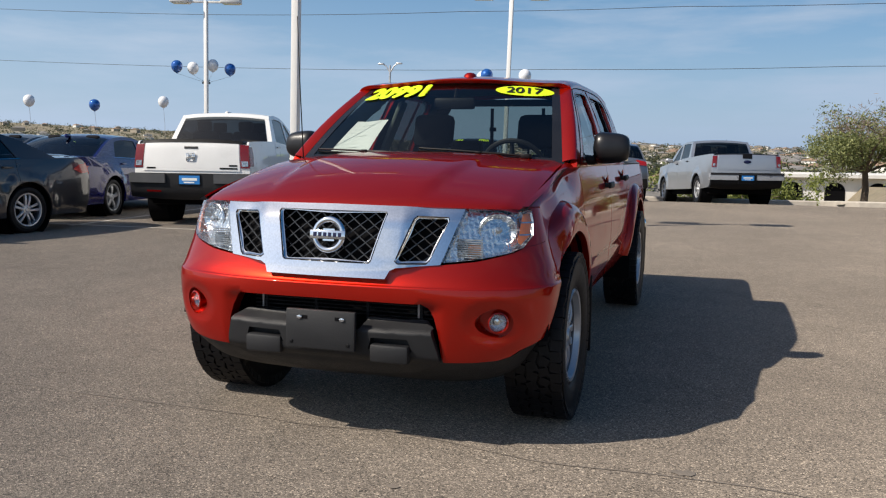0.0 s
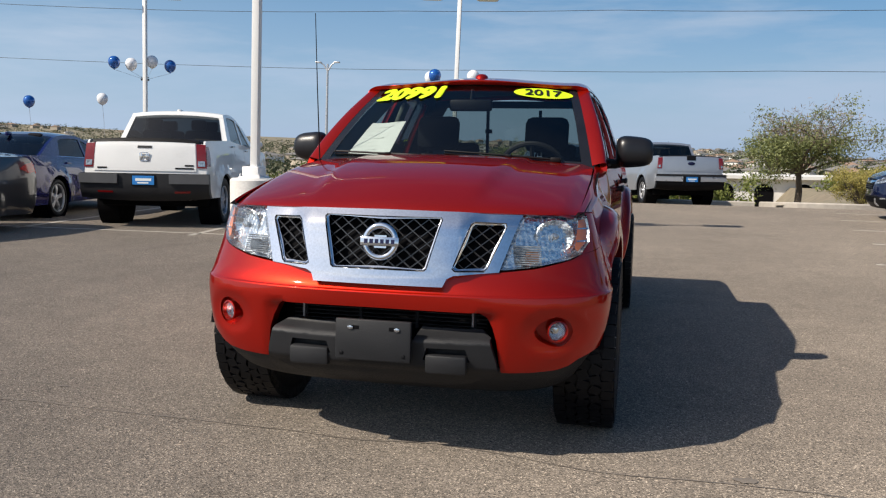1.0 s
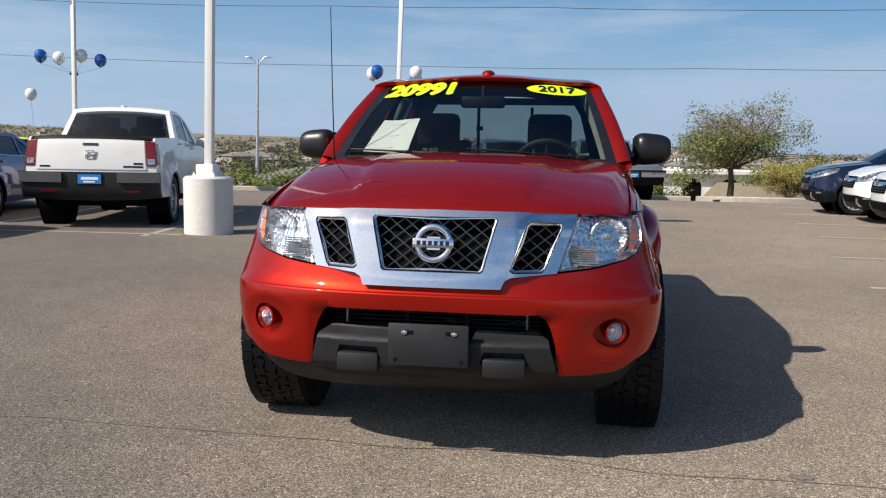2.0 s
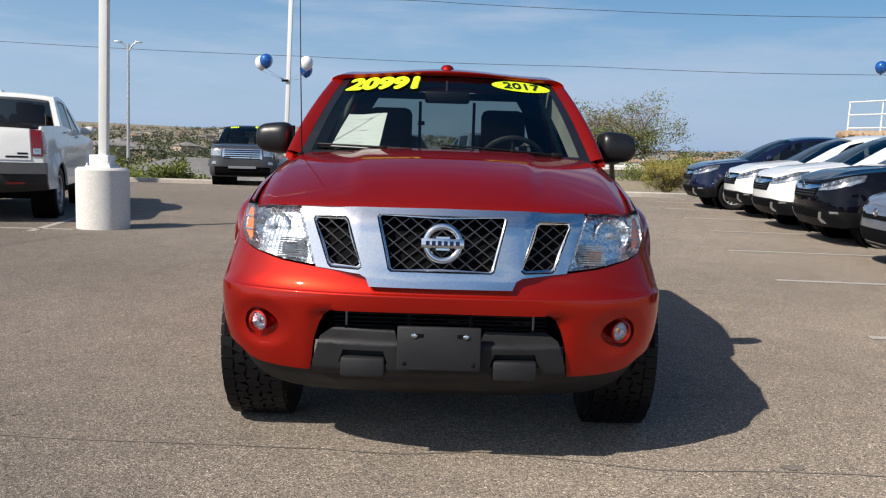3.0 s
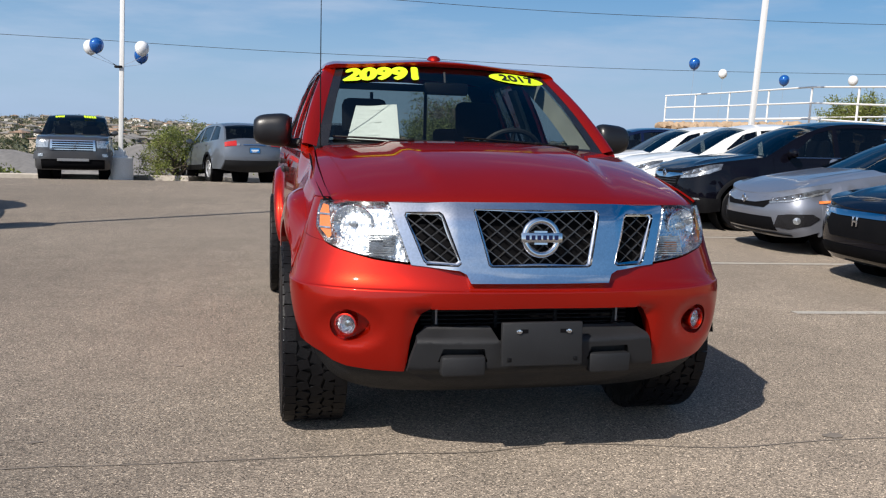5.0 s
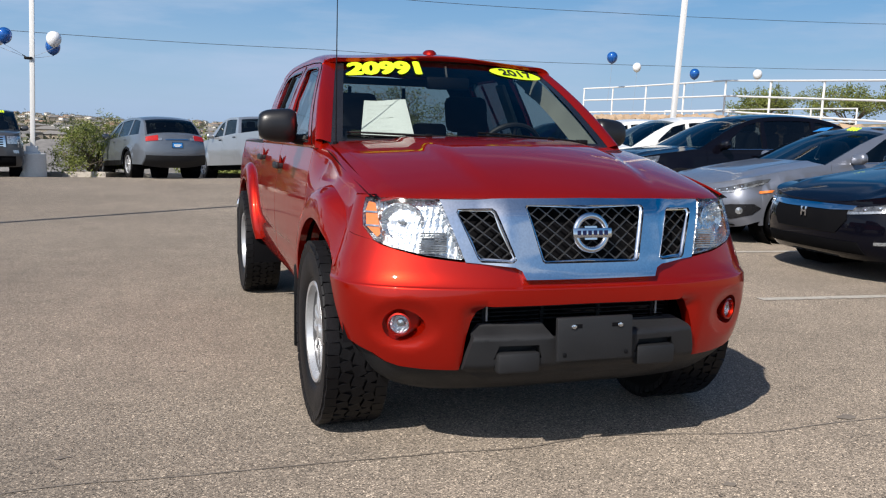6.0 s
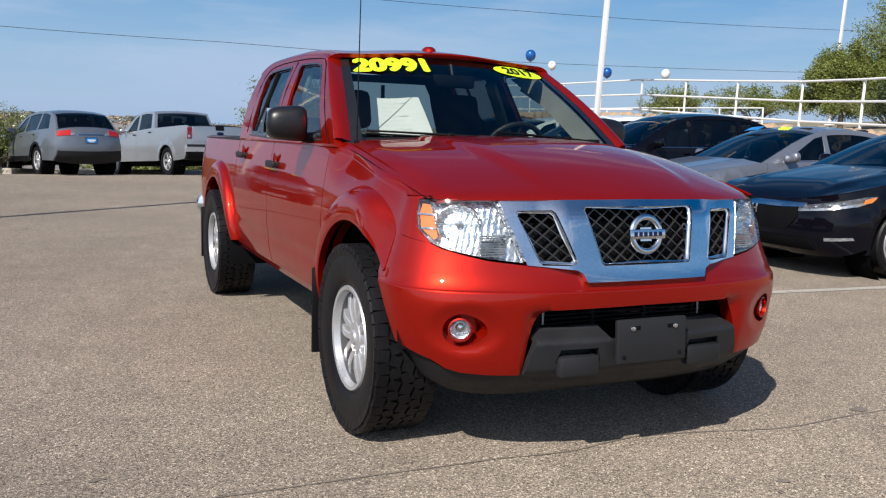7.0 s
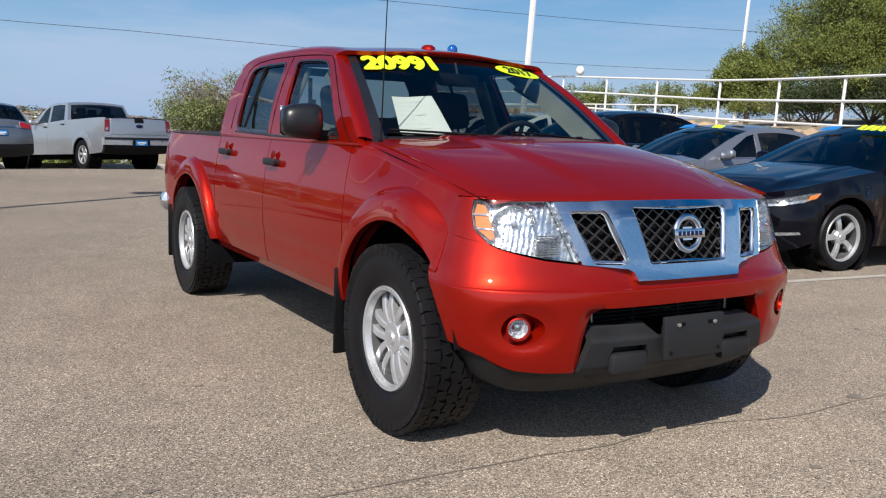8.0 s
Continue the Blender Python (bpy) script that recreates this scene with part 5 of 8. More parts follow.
def flare(s, c, a_from, a_to, wide, proud=1.0):
    """The raised band round a wheel opening, with a crisp outer crease."""
    bm = bmesh.new()
    def fn(a, b):
        th = radians(a_from + (a_to - a_from) * a)
        ro = ARCH + 0.055 + wide * max(0.0, math.sin(th)) ** 1.3
        f = b ** 0.9
        r = ARCH - 0.003 + (ro - ARCH) * f
        y, z = c + r * math.cos(th), AXZ + r * math.sin(th)
        k = smooth(Y1 - 0.03, -0.16, y)
        y = max(y, Y1 + 0.001)
        return Vector((s * (side(y, z) + 0.0015 + proud * interp(FLARE, f) * k) + CX, y, z))
    grid(bm, fn, 56, 18)
    flange(bm, lambda co: (-s * 0.03, 0, 0))
    return bm


a_fr = math.degrees(math.acos(0.352 / ARCH))
for f, s in zip(fend, (1, -1)):
    part("arch_flare", flare(s, 0.0, 8, 180 - a_fr, 0.085), RED, f)
for f, s in zip(fend, (1, -1)):
    part("fender_top", fender_top(s), RED, f)

# Near-black strip under the hood seam: the gap's shade as colour.
for f, s in zip(fend, (1, -1)):
    bm = bmesh.new()
    grid(bm, lambda a, b: Vector((s * (hood_edge(-0.49 + 1.0 * a)[0] - 0.045 + 0.075 * b) + CX, -0.49 + 1.0 * a, hood_edge(-0.49 + 1.0 * a)[1] - 0.016 - 0.012 * (1 - b))), 24, 3)
    part("hood_channel", bm, VOID, f)

# front bumper skin, with fog-lamp pockets
zs = [0.470 + (0.71 - 0.470) * i / 8 for i in range(9)]
half = [(0.0, 0.712), (s_of(0.262, 0.712), 0.712), (s_of(0.272, 0.742), 0.742), (s_of(0.30, 0.760), 0.760), (s_of(0.47, 0.770), 0.770), (s_of(0.60, 0.785), 0.785), (s_of(0.735, 0.819), 0.819), (s_of(0.768, 0.838), 0.838)]
half += [(0.93, 0.855), (1.0, 0.90), (1.0, 0.80)] + [(s_arch(z) - 0.001, z) for z in reversed(zs)]
half += [(s_of(0.775, 0.432), 0.432), (s_of(0.735, 0.405), 0.405), (s_of(0.69, 0.391), 0.391), (s_of(0.60, 0.383), 0.383), (s_of(0.487, 0.381), 0.381), (s_of(0.478, 0.42), 0.42), (s_of(0.468, 0.507), 0.507), (s_of(0.452, 0.56), 0.56), (s_of(0.43, 0.60), 0.60), (s_of(0.405, 0.618), 0.618), (0.0, 0.622)]
loop = half + [(-a, b) for a, b in reversed(half[1:-1])]
FOGX, FOGZ = 0.69, 0.545
holes = []
for sg in (1, -1):
    lp = []
    for i in range(24):
        a = 2 * math.pi * i / 24
        dx, dz = 0.060 * math.cos(a), 0.060 * math.sin(a)
        if dx < 0:
            dx, dz = dx * 1.35, dz * (1 - 0.2 * (dx / -0.06))
        lp.append((sg * s_of(FOGX + dx, FOGZ + dz), FOGZ + dz))
    holes.append(lp)


def bumper_map(s, z):
    p = front(s, z)
    # a soft hollow round each opening
    p.y += 0.030 * (1 - smooth(0.0, 0.09, max(0.0, abs(p.x) - 0.42))) * (1 - smooth(0.585, 0.635, z)) if abs(p.x) > 0.40 else 0
    r = math.hypot((abs(p.x) - FOGX + 0.01) * 0.75, z - FOGZ)
    p.y += 0.014 * (1 - smooth(0.050, 0.105, r))
    p.x += CX
    return p


part("front_bumper", panel(loop, holes, (0.022, 0.018), bumper_map, None, lambda co: (0, 0.06, 0), (0.676, 0.6785, 0.6865, 0.6895)), RED, TRUCK)
for sg in (1, -1):
    bm = bmesh.new()
    c = Vector((sg * FOGX + CX, fy(FOGX, FOGZ) + 0.032, FOGZ))
    tilt = Matrix.Rotation(sg * radians(26), 4, "Z")
    M = Matrix.Translation(c) @ tilt @ Matrix.Rotation(radians(-90), 4, "Z")
    lathe(bm, [(0.041, 0.002), (0.043, 0.014), (0.038, 0.016), (0.035, 0.002), (0.035, -0.02)], 32, m=M)
    f = part("fog_light", bm, RED, TRUCK)
    bm = bmesh.new()
    lathe(bm, [(0.0, -0.040), (0.015, -0.036), (0.028, -0.020), (0.036, 0.002)], 32, m=M)
    part("reflector", bm, REFLECTOR, f)
    bm = bmesh.new()
    lathe(bm, [(0.0, 0.010), (0.016, 0.009), (0.030, 0.005), (0.036, 0.001)], 32, m=M)
    part("lens", bm, LENS, f)
    bm = bmesh.new()
    lathe(bm, [(0.012, -0.035), (0.012, -0.012), (0.0, -0.010)], 16, m=M)
    part("bulb", bm, CHROME, f)
    bm = bmesh.new()
    grid(bm, lambda a, b: c + Vector((sg * (-0.10 + 0.19 * a), 0.022 + 0.03 * a, -0.075 + 0.15 * b)), 2, 2)
    part("fog_pocket", bm, RED, f)

# opening behind the bumper, closed by a near-black sheet standing in for its shade
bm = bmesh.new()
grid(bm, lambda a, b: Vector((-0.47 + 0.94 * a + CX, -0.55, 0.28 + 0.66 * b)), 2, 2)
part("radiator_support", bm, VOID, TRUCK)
for k in range(5):
    bm = bmesh.new()
    add_box(bm, (CX, -0.60, 0.535 + 0.016 * k), (0.82, 0.012, 0.004))
    part("radiator_bar", bm, PLASTIC, TRUCK)
for x in (-0.36, -0.12, 0.12, 0.36):
    bm = bmesh.new()
    add_box(bm, (CX + x, -0.595, 0.565), (0.012, 0.014, 0.10))
    part("radiator_stay", bm, PLASTIC, TRUCK)
for sg in (1, -1):
    bm = bmesh.new()
    tube(bm, [(CX + sg * 0.14, -0.63, 0.612), (CX + sg * 0.35, -0.63, 0.612), (CX + sg * 0.358, -0.63, 0.60), (CX + sg * 0.358, -0.63, 0.54)], 0.0045, 6)
    part("condenser_pipe", bm, ALLOY, TRUCK)

# lower skid panel
def skid_map(x, z):
    y = fy(x, max(z, 0.3))
    y -= 0.022 * smooth(0.36, 0.40, z) * (1 - smooth(0.495, 0.545, z)) - 0.01
    y += 0.05 * smooth(0.50, 0.545, z)
    return Vector((x + CX, y, z))
sk = [(-0.478, 0.385), (-0.36, 0.318), (-0.2, 0.305), (0.2, 0.305), (0.36, 0.318), (0.478, 0.385), (0.470, 0.43), (0.445, 0.515), (0.405, 0.540), (0.17, 0.545), (0.15, 0.500), (-0.15, 0.500), (-0.17, 0.545), (-0.405, 0.540), (-0.445, 0.515), (-0.470, 0.43)]
pockets = []
for sg in (1, -1):
    lp = [(0.19, 0.425), (0.205, 0.475), (0.355, 0.475), (0.372, 0.425)]
    pockets.append([(sg * a, b) for a, b in lp])
skid = part("skid_panel", panel(sk, pockets, 0.014, skid_map, None, lambda co: (0, 0.03, 0)), PLASTIC, TRUCK, "dark grey textured plastic lower panel")
for sg in (1, -1):
    bm = bmesh.new()
    x0 = sg * 0.281
    yb = fy(0.28, 0.44)
    add_box(bm, (x0 + CX, yb + 0.000, 0.412), (0.165, 0.05, 0.075), None, 0.012)
    add_box(bm, (x0 + CX, yb + 0.045, 0.46), (0.18, 0.03, 0.06))
    part("tow_hook_cover", bm, PLASTIC, skid)
bm = bmesh.new()
def valance(a, b):
    e = abs(2 * a - 1)
    z = (0.262 + 0.075 * e ** 4) * (1 - b) + (0.398 + 0.085 * smooth(0.74, 1.0, e)) * b
    lim = s_arch(z) - 0.004
    return front(math.copysign(lim * e, a - 0.5), z, -0.012 - 0.045 * (1 - b)) + Vector((CX, 0, 0))
grid(bm, valance, 60, 6)
flange(bm, lambda co: (0, 0.05, 0))
part("lower_valance", bm, PLASTIC, TRUCK)

# plate bracket
bm = bmesh.new()
M = Matrix.Translation((CX, -0.800, 0.498)) @ Matrix.Rotation(radians(-3), 4, "X")
add_box(bm, (0, 0, 0), (0.306, 0.022, 0.160), M, 0.006)
add_box(bm, (0, 0.02, -0.01), (0.26, 0.03, 0.10), M)
plate = part("plate_bracket", bm, PLASTIC, TRUCK, "empty dark grey plate bracket")
for x in (-0.075, 0.085):
    bm = bmesh.new()
    add_box(bm, (x, -0.0115, 0.048), (0.038, 0.002, 0.014), M, 0.0)
    part("slot", bm, VOID, plate)
for x, z in ((-0.090, 0.047), (0.098, 0.047)):
    bm = bmesh.new()
    lathe(bm, [(0.0, -0.018), (0.008, -0.017), (0.009, -0.011)], 10, m=M @ Matrix.Translation((x, 0, z)) @ Matrix.Rotation(radians(90), 4, "Z"))
    add_box(bm, (x, -0.014, z), (0.022, 0.006, 0.011), M, 0.002)
    part("screw", bm, CHROME, plate)
for x, z in ((-0.125, -0.055), (0.125, -0.055)):
    bm = bmesh.new()
    add_box(bm, (x, -0.012, z), (0.014, 0.004, 0.014), M, 0.003)
    part("push_pin", bm, BLACK, plate)

# grille: chrome frame with three openings
g_out = [(-0.262, 0.714), (0.262, 0.714), (0.276, 0.745), (0.30, 0.757), (0.468, 0.772), (0.500, 0.87), (0.540, 0.990), (0.30, 0.997), (0.0, 1.0), (-0.30, 0.997), (-0.540, 0.990), (-0.500, 0.87), (-0.468, 0.772), (-0.30, 0.757), (-0.276, 0.745)]
g_mid = [(-0.186, 0.770), (0.186, 0.770), (0.196, 0.778), (0.243, 0.966), (0.236, 0.975), (-0.236, 0.975), (-0.243, 0.966), (-0.196, 0.778)]
g_side = [(0.292, 0.782), (0.305, 0.772), (0.412, 0.772), (0.425, 0.785), (0.487, 0.945), (0.482, 0.958), (0.362, 0.962), (0.350, 0.952)]


def grille_map(x, z):
    bars = 0.020 * (1 - smooth(0.30, 0.42, abs(x))) + 0.006
    return Vector((x + CX, fy(x, z) - bars * (1 - 0.5 * smooth(0.94, 1.0, z)), z))


gr = part("grille", panel(g_out, [g_mid, g_side, [(-a, b) for a, b in g_side]], 0.03, grille_map, None, lambda co: (0, 0.045, 0)), CHROME, TRUCK, "chrome grille frame with black mesh", 30)


for lp in (g_mid, g_side, [(-a, b) for a, b in g_side]):
    bm = bmesh.new()
    pts = [(a + (c - a) * i / 6, b + (d - b) * i / 6) for (a, b), (c, d) in zip(lp, lp[1:] + lp[:1]) for i in range(6)]
    n = len(pts)
    mx_, mz_ = sum(p[0] for p in pts) / n, sum(p[1] for p in pts) / n
    rings = []
    for k in range(5):
        an = k * math.pi / 8
        sh = 0.0075 * (1 - math.cos(an)) + 0.0005 * k
        rings.append([bm.verts.new(grille_map(x + (mx_ - x) / math.hypot(mx_ - x, mz_ - z) * sh * 1.3, z + (mz_ - z) / math.hypot(mx_ - x, mz_ - z) * sh * 1.3) + Vector((0, -0.0025 + 0.016 * math.sin(an) ** 1.2, 0))) for x, z in pts])
    for A, B in zip(rings, rings[1:]):
        for i in range(n):
            bm.faces.new((A[i], A[(i + 1) % n], B[(i + 1) % n], B[i]))
    part("bevel", bm, CHROME, gr)


def inside(poly, x, z):
    c = False
    for (a, b), (d, e) in zip(poly, poly[1:] + poly[:1]):
        if (b > z) != (e > z) and x < a + (z - b) * (d - a) / (e - b):
            c = not c
    return c


def lattice(poly, depth, sx_, ang):
    """Crossing bars clipped to an opening."""
    bm = bmesh.new()
    x0, x1 = min(p[0] for p in poly), max(p[0] for p in poly)
    for sg in (1, -1):
        dx, dz = math.cos(radians(ang)) * sg, math.sin(radians(ang))
        k = -20
        while k < 20:
            ox = (x0 + x1) / 2 + k * sx_
            k += 1
            ins = []
            for t in range(-90, 91):
                t = t * 0.004
                x, z = ox + dx * t, 0.87 + dz * t
                if inside(poly, x, z):
                    ins.append(t)
            if len(ins) < 4:
                continue
            for ta, tb in zip([ins[0] + (ins[-1] - ins[0]) * i / 4 for i in range(4)], [ins[0] + (ins[-1] - ins[0]) * i / 4 for i in range(1, 5)]):
                A = Vector((ox + dx * ta + CX, 0, 0.87 + dz * ta)); A.y = fy(A.x - CX, A.z) + depth
                B = Vector((ox + dx * tb + CX, 0, 0.87 + dz * tb)); B.y = fy(B.x - CX, B.z) + depth
                d = (B - A).normalized()
                n = d.cross(Vector((0, 1, 0))).normalized() * 0.0019
                q = [A - n, A + n, B + n, B - n]
                ft = [bm.verts.new(p) for p in q]
                bk = [bm.verts.new(p + Vector((0, 0.007, 0)) + (0.4 * (p - (A if i in (0, 1) else B)))) for i, p in enumerate(q)]
                bm.faces.new(ft)
                for i in range(4):
                    bm.faces.new((ft[i], ft[(i + 1) % 4], bk[(i + 1) % 4], bk[i]))
    return bm


MESHMAT = mat("grille_mesh", (0.055, 0.055, 0.058), 0.28, 0.6, 0.5)
part("mesh", lattice(g_mid, 0.012, 0.060, 38), MESHMAT, gr)
for sg in (1, -1):
    part("mesh", lattice([(sg * a, b) for a, b in g_side], 0.014, 0.058, 38), MESHMAT, gr)
# Near-black sheet puts the shade behind the mesh into colour.
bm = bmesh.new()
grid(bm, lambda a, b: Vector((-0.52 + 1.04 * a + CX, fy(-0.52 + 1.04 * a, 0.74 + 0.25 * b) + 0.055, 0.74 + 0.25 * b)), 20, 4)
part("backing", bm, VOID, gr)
bm = bmesh.new()
EM = Matrix.Translation((CX + 0.003, fy(0, 0.875) - 0.026, 0.876)) @ Matrix.Rotation(radians(-8), 4, "X")
rows = []
for i in range(40):
    a = 2 * math.pi * i / 40
    rows.append([bm.verts.new(EM @ Vector(((0.0625 + 0.0125 * math.cos(b)) * math.cos(a), 0.010 * math.sin(b), (0.0625 + 0.0125 * math.cos(b)) * math.sin(a)))) for b in [2 * math.pi * j / 10 for j in range(10)]])
for i in range(40):
    for j in range(10):
        bm.faces.new((rows[i][j], rows[i][(j + 1) % 10], rows[(i + 1) % 40][(j + 1) % 10], rows[(i + 1) % 40][j]))
add_box(bm, (0, -0.006, 0), (0.158, 0.016, 0.036), EM, 0.004)
add_box(bm, (0, 0.02, 0), (0.05, 0.04, 0.05), EM)
em = part("emblem", bm, CHROME, gr, "chrome ring emblem with a plain bar")
bm = bmesh.new()
for k in range(6):
    add_box(bm, (-0.055 + 0.022 * k, -0.0145, 0), (0.014, 0.002, 0.017), EM, 0.0)
part("bar_marks", bm, NAVYINK, em)

# headlights
hl = [(0.480, 0.780), (0.60, 0.793), (0.715, 0.818), (0.762, 0.838), (0.790, 0.885), (0.785, 0.94), (0.772, 0.985), (0.66, 0.993), (0.552, 0.990), (0.515, 0.88)]
def refine(poly, k=5):
    return [(a + (c - a) * i / k, b + (d - b) * i / k) for (a, b), (c, d) in zip(poly, poly[1:] + poly[:1]) for i in range(k)]
for sg in (1, -1):
    L2 = [(sg * s_of(a, b), b) for a, b in refine(hl)]
    cm = Vector((CX, 0, 0))
    hs_ = part("headlight", panel(L2, [], (0.005, 0.009), lambda s, z: front(s, z, -0.046 - 0.0006 * math.sin(s * 250) - 0.0005 * math.sin(z * 150)) + cm), REFLECTOR, TRUCK, "clear lens headlight with amber corner")
    part("lens", panel(L2, [], (0.03, 0.03), lambda s, z: front(s, z, 0.004) + cm, None, lambda co: (0, 0.012, 0)), LENS, hs_)
    bm = bmesh.new()
    vs = [[bm.verts.new(front(a, b, o) + cm) for a, b in L2] for o in (0.002, -0.052)]
    n = len(L2)
    for i in range(n):
        bm.faces.new((vs[0][i], vs[0][(i + 1) % n], vs[1][(i + 1) % n], vs[1][i]))
    part("housing", bm, REFLECTOR, hs_)
    # main bowl
    c = Vector((sg * 0.665 + CX, fy(0.665, 0.905) + 0.028, 0.905))
    M = Matrix.Translation(c) @ Matrix.Rotation(sg * radians(24), 4, "Z") @ Matrix.Rotation(radians(-90), 4, "Z") @ Matrix.Diagonal((1, 1.15, 1, 1))
    bm = bmesh.new()
    lathe(bm, [(0.0, -0.05), (0.02, -0.048), (0.045, -0.030), (0.066, -0.006), (0.070, -0.010)], 36, m=M)
    for k in range(12):
        a = 2 * math.pi * k / 12
        tube(bm, [M @ Vector((-0.042, 0.03 * math.cos(a), 0.03 * math.sin(a))), M @ Vector((0.002, 0.069 * math.cos(a), 0.069 * math.sin(a)))], 0.0025, 4)
    part("reflector_bowl", bm, REFLECTOR, hs_)
    bm = bmesh.new()
    lathe(bm, [(0.0, 0.006), (0.012, 0.002), (0.014, -0.03)], 18, m=M)
    part("bulb", bm, HEADLAMP, hs_)
    # inner lower lamp and amber marker
    bm = bmesh.new()
    for i in range(9):
        z = 0.800 + 0.0085 * i
        add_box(bm, (sg * (0.572 - 0.12 * (z - 0.80)) + CX, fy(0.572, z) + 0.020, z), (0.105, 0.012, 0.005), None, 0.0)
    part("lamp_ribs", bm, HEADLAMP, hs_)
    bm = bmesh.new()
    add_box(bm, (sg * 0.583 + CX, fy(0.58, 0.828) + 0.030, 0.826), (0.055, 0.02, 0.045), Matrix.Translation((0, 0, 0)), 0.008)
    part("turn_signal", bm, AMBER if sg > 0 else HEADLAMP, hs_)
    am = [(0.756, 0.848), (0.786, 0.885), (0.783, 0.94), (0.771, 0.972), (0.752, 0.968), (0.745, 0.86)]
    A2 = [(sg * s_of(a, b), b) for a, b in refine(am, 3)]
    part("side_marker", panel(A2, [], 0.03, lambda s, z: front(s, z, -0.006) + cm), AMBER, hs_)
    bm = bmesh.new()
    for z in (0.888, 0.936):
        grid(bm, lambda a, b: front(sg * (s_of(0.745, z) + (s_of(0.785, z) - s_of(0.745, z)) * a), z + 0.006 * (b - 0.5), -0.001) + cm, 4, 1)
    part("marker_ribs", bm, HEADLAMP, hs_)

# fender corner round the headlight
for f, sg in zip(fend, (1, -1)):
    hlo = [(0.764, 0.838), (0.780, 0.862), (0.792, 0.885), (0.790, 0.915), (0.787, 0.94), (0.774, 0.987), (0.745, 0.993)]
    P = [(sg * s_of(a, b), b) for a, b in hlo] + [(sg * s_of(0.76, 0.998), 0.998), (sg * 1.0, 0.987), (sg * 1.0, 0.95), (sg * 1.0, 0.902), (sg * 0.93, 0.857)]
    part("fender_nose", panel(P, [], (0.03, 0.02), lambda s, z: front(s, z) + Vector((CX, 0, 0)), None, lambda co: (0, 0.03, 0)), RED, f)

# hood
def hood_pt(a, b):
    """a across from -1 to 1, b from nose to windshield."""
    hx_f = 0.728
    ye = -0.485 + (0.50 + 0.485) * b
    hx, hz = hood_edge(ye)
    x = a * (hx if b > 0 else hx_f)
    yf = fy(x, 1.0) - 0.012
    yr = 0.375 + 0.115 * (a * a)
    bb = b
    y = yf + (yr - yf) * bb
    # flanks rise evenly, the middle rounds over at the nose
    flank = 1.0 + 0.180 * (0.30 * bb + 0.70 * math.sin(bb * math.pi / 2))
    middle = 1.010 + 0.195 * (1 - max(0.0, 1 - bb) ** 2.4)
    z = flank * a * a + middle * (1 - a * a)
    cr = 0.47 + 0.12 * bb
    z += 0.013 * (1 - smooth(cr - 0.055, cr + 0.035, abs(a))) * smooth(0.0, 0.25, bb)
    z -= 0.012 * math.exp(-bb / 0.03)
    z -= 0.012 * smooth(0.9, 1.0, abs(a)) ** 2
    return Vector((x + CX, y, z))


bm = bmesh.new()
bs = [0, 0.006, 0.014, 0.025, 0.04, 0.06, 0.09] + [0.09 + 0.91 * (i + 1) / 24 for i in range(24)]
na = 64
rows = [[bm.verts.new(hood_pt(-1 + 2 * i / na, b)) for i in range(na + 1)] for b in bs]
lip = [bm.verts.new(v.co + Vector((0, 0.012, -0.006))) for v in rows[0]]
rows.insert(0, lip)
for A, B in zip(rows, rows[1:]):
    for i in range(na):
        bm.faces.new((A[i], A[i + 1], B[i + 1], B[i]))
flange(bm, lambda co: (0, 0.02 if co.y < -0.3 else 0, -0.002 if co.y < -0.3 else -0.02))
part("hood", bm, RED, TRUCK)
bm = bmesh.new()
grid(bm, lambda a, b: hood_pt(-0.99 + 1.98 * a, 0.98 + 0.06 * b) + Vector((0, 0.03 + 0.10 * b, -0.035 - 0.01 * b)), 24, 2)
part("cowl", bm, BLACK, TRUCK)
bm = bmesh.new()
add_box(bm, (CX, 0.1, 0.80), (1.30, 1.0, 0.30), None, 0.05)
part("engine_bay", bm, VOID, TRUCK)

# windshield, roof, cab
def ws(u, v, out=0.0):
    """Windshield: u across -1 to 1, v up 0 to 1."""
    wb_, wt = 0.742, 0.590
    x = u * (wb_ + (wt - wb_) * v)
    y = (0.375 + 0.105 * u * u) * (1 - v) + (1.065 + 0.075 * u * u) * v
    z = (1.185 - 0.012 * u * u) * (1 - v) + (1.642 - 0.030 * u * u) * v
    bow = 0.020 * math.sin(v * math.pi)
    n = Vector((0.16 * u, -0.55, 0.83))
    return Vector((x + CX, y, z)) + n * (bow + out)


bm = bmesh.new()
grid(bm, lambda a, b: ws(-0.99 + 1.98 * a, -0.03 + 1.02 * b), 24, 16)
wsh = part("windshield", bm, WINDOW, TRUCK, "clear raked windshield")
wsh.visible_shadow = False
bm = bmesh.new()
for a0, a1, b0, b1 in ((-1, 1, -0.04, 0.035), (-1, 1, 0.965, 1.0)):
    grid(bm, lambda a, b: ws(a0 + (a1 - a0) * a, b0 + (b1 - b0) * b, 0.003), 24, 2)
for s in (1, -1):
    grid(bm, lambda a, b: ws(s * (0.915 + 0.085 * a), b, 0.003), 2, 14)
part("windshield_seal", bm, GLOSSBLACK, TRUCK)


def gxs(z):
    d = max(0.0, z - 1.165)
    return 0.806 - 0.20 * d - 0.36 * d * d


ROOF_PTS = ((1.09, 1.622), (1.35, 1.662), (1.7, 1.682), (2.1, 1.684), (2.4, 1.680), (2.54, 1.665), (2.63, 1.632))
ROOF_Y = Curve(ROOF_PTS)
EDGE_H = 0.045


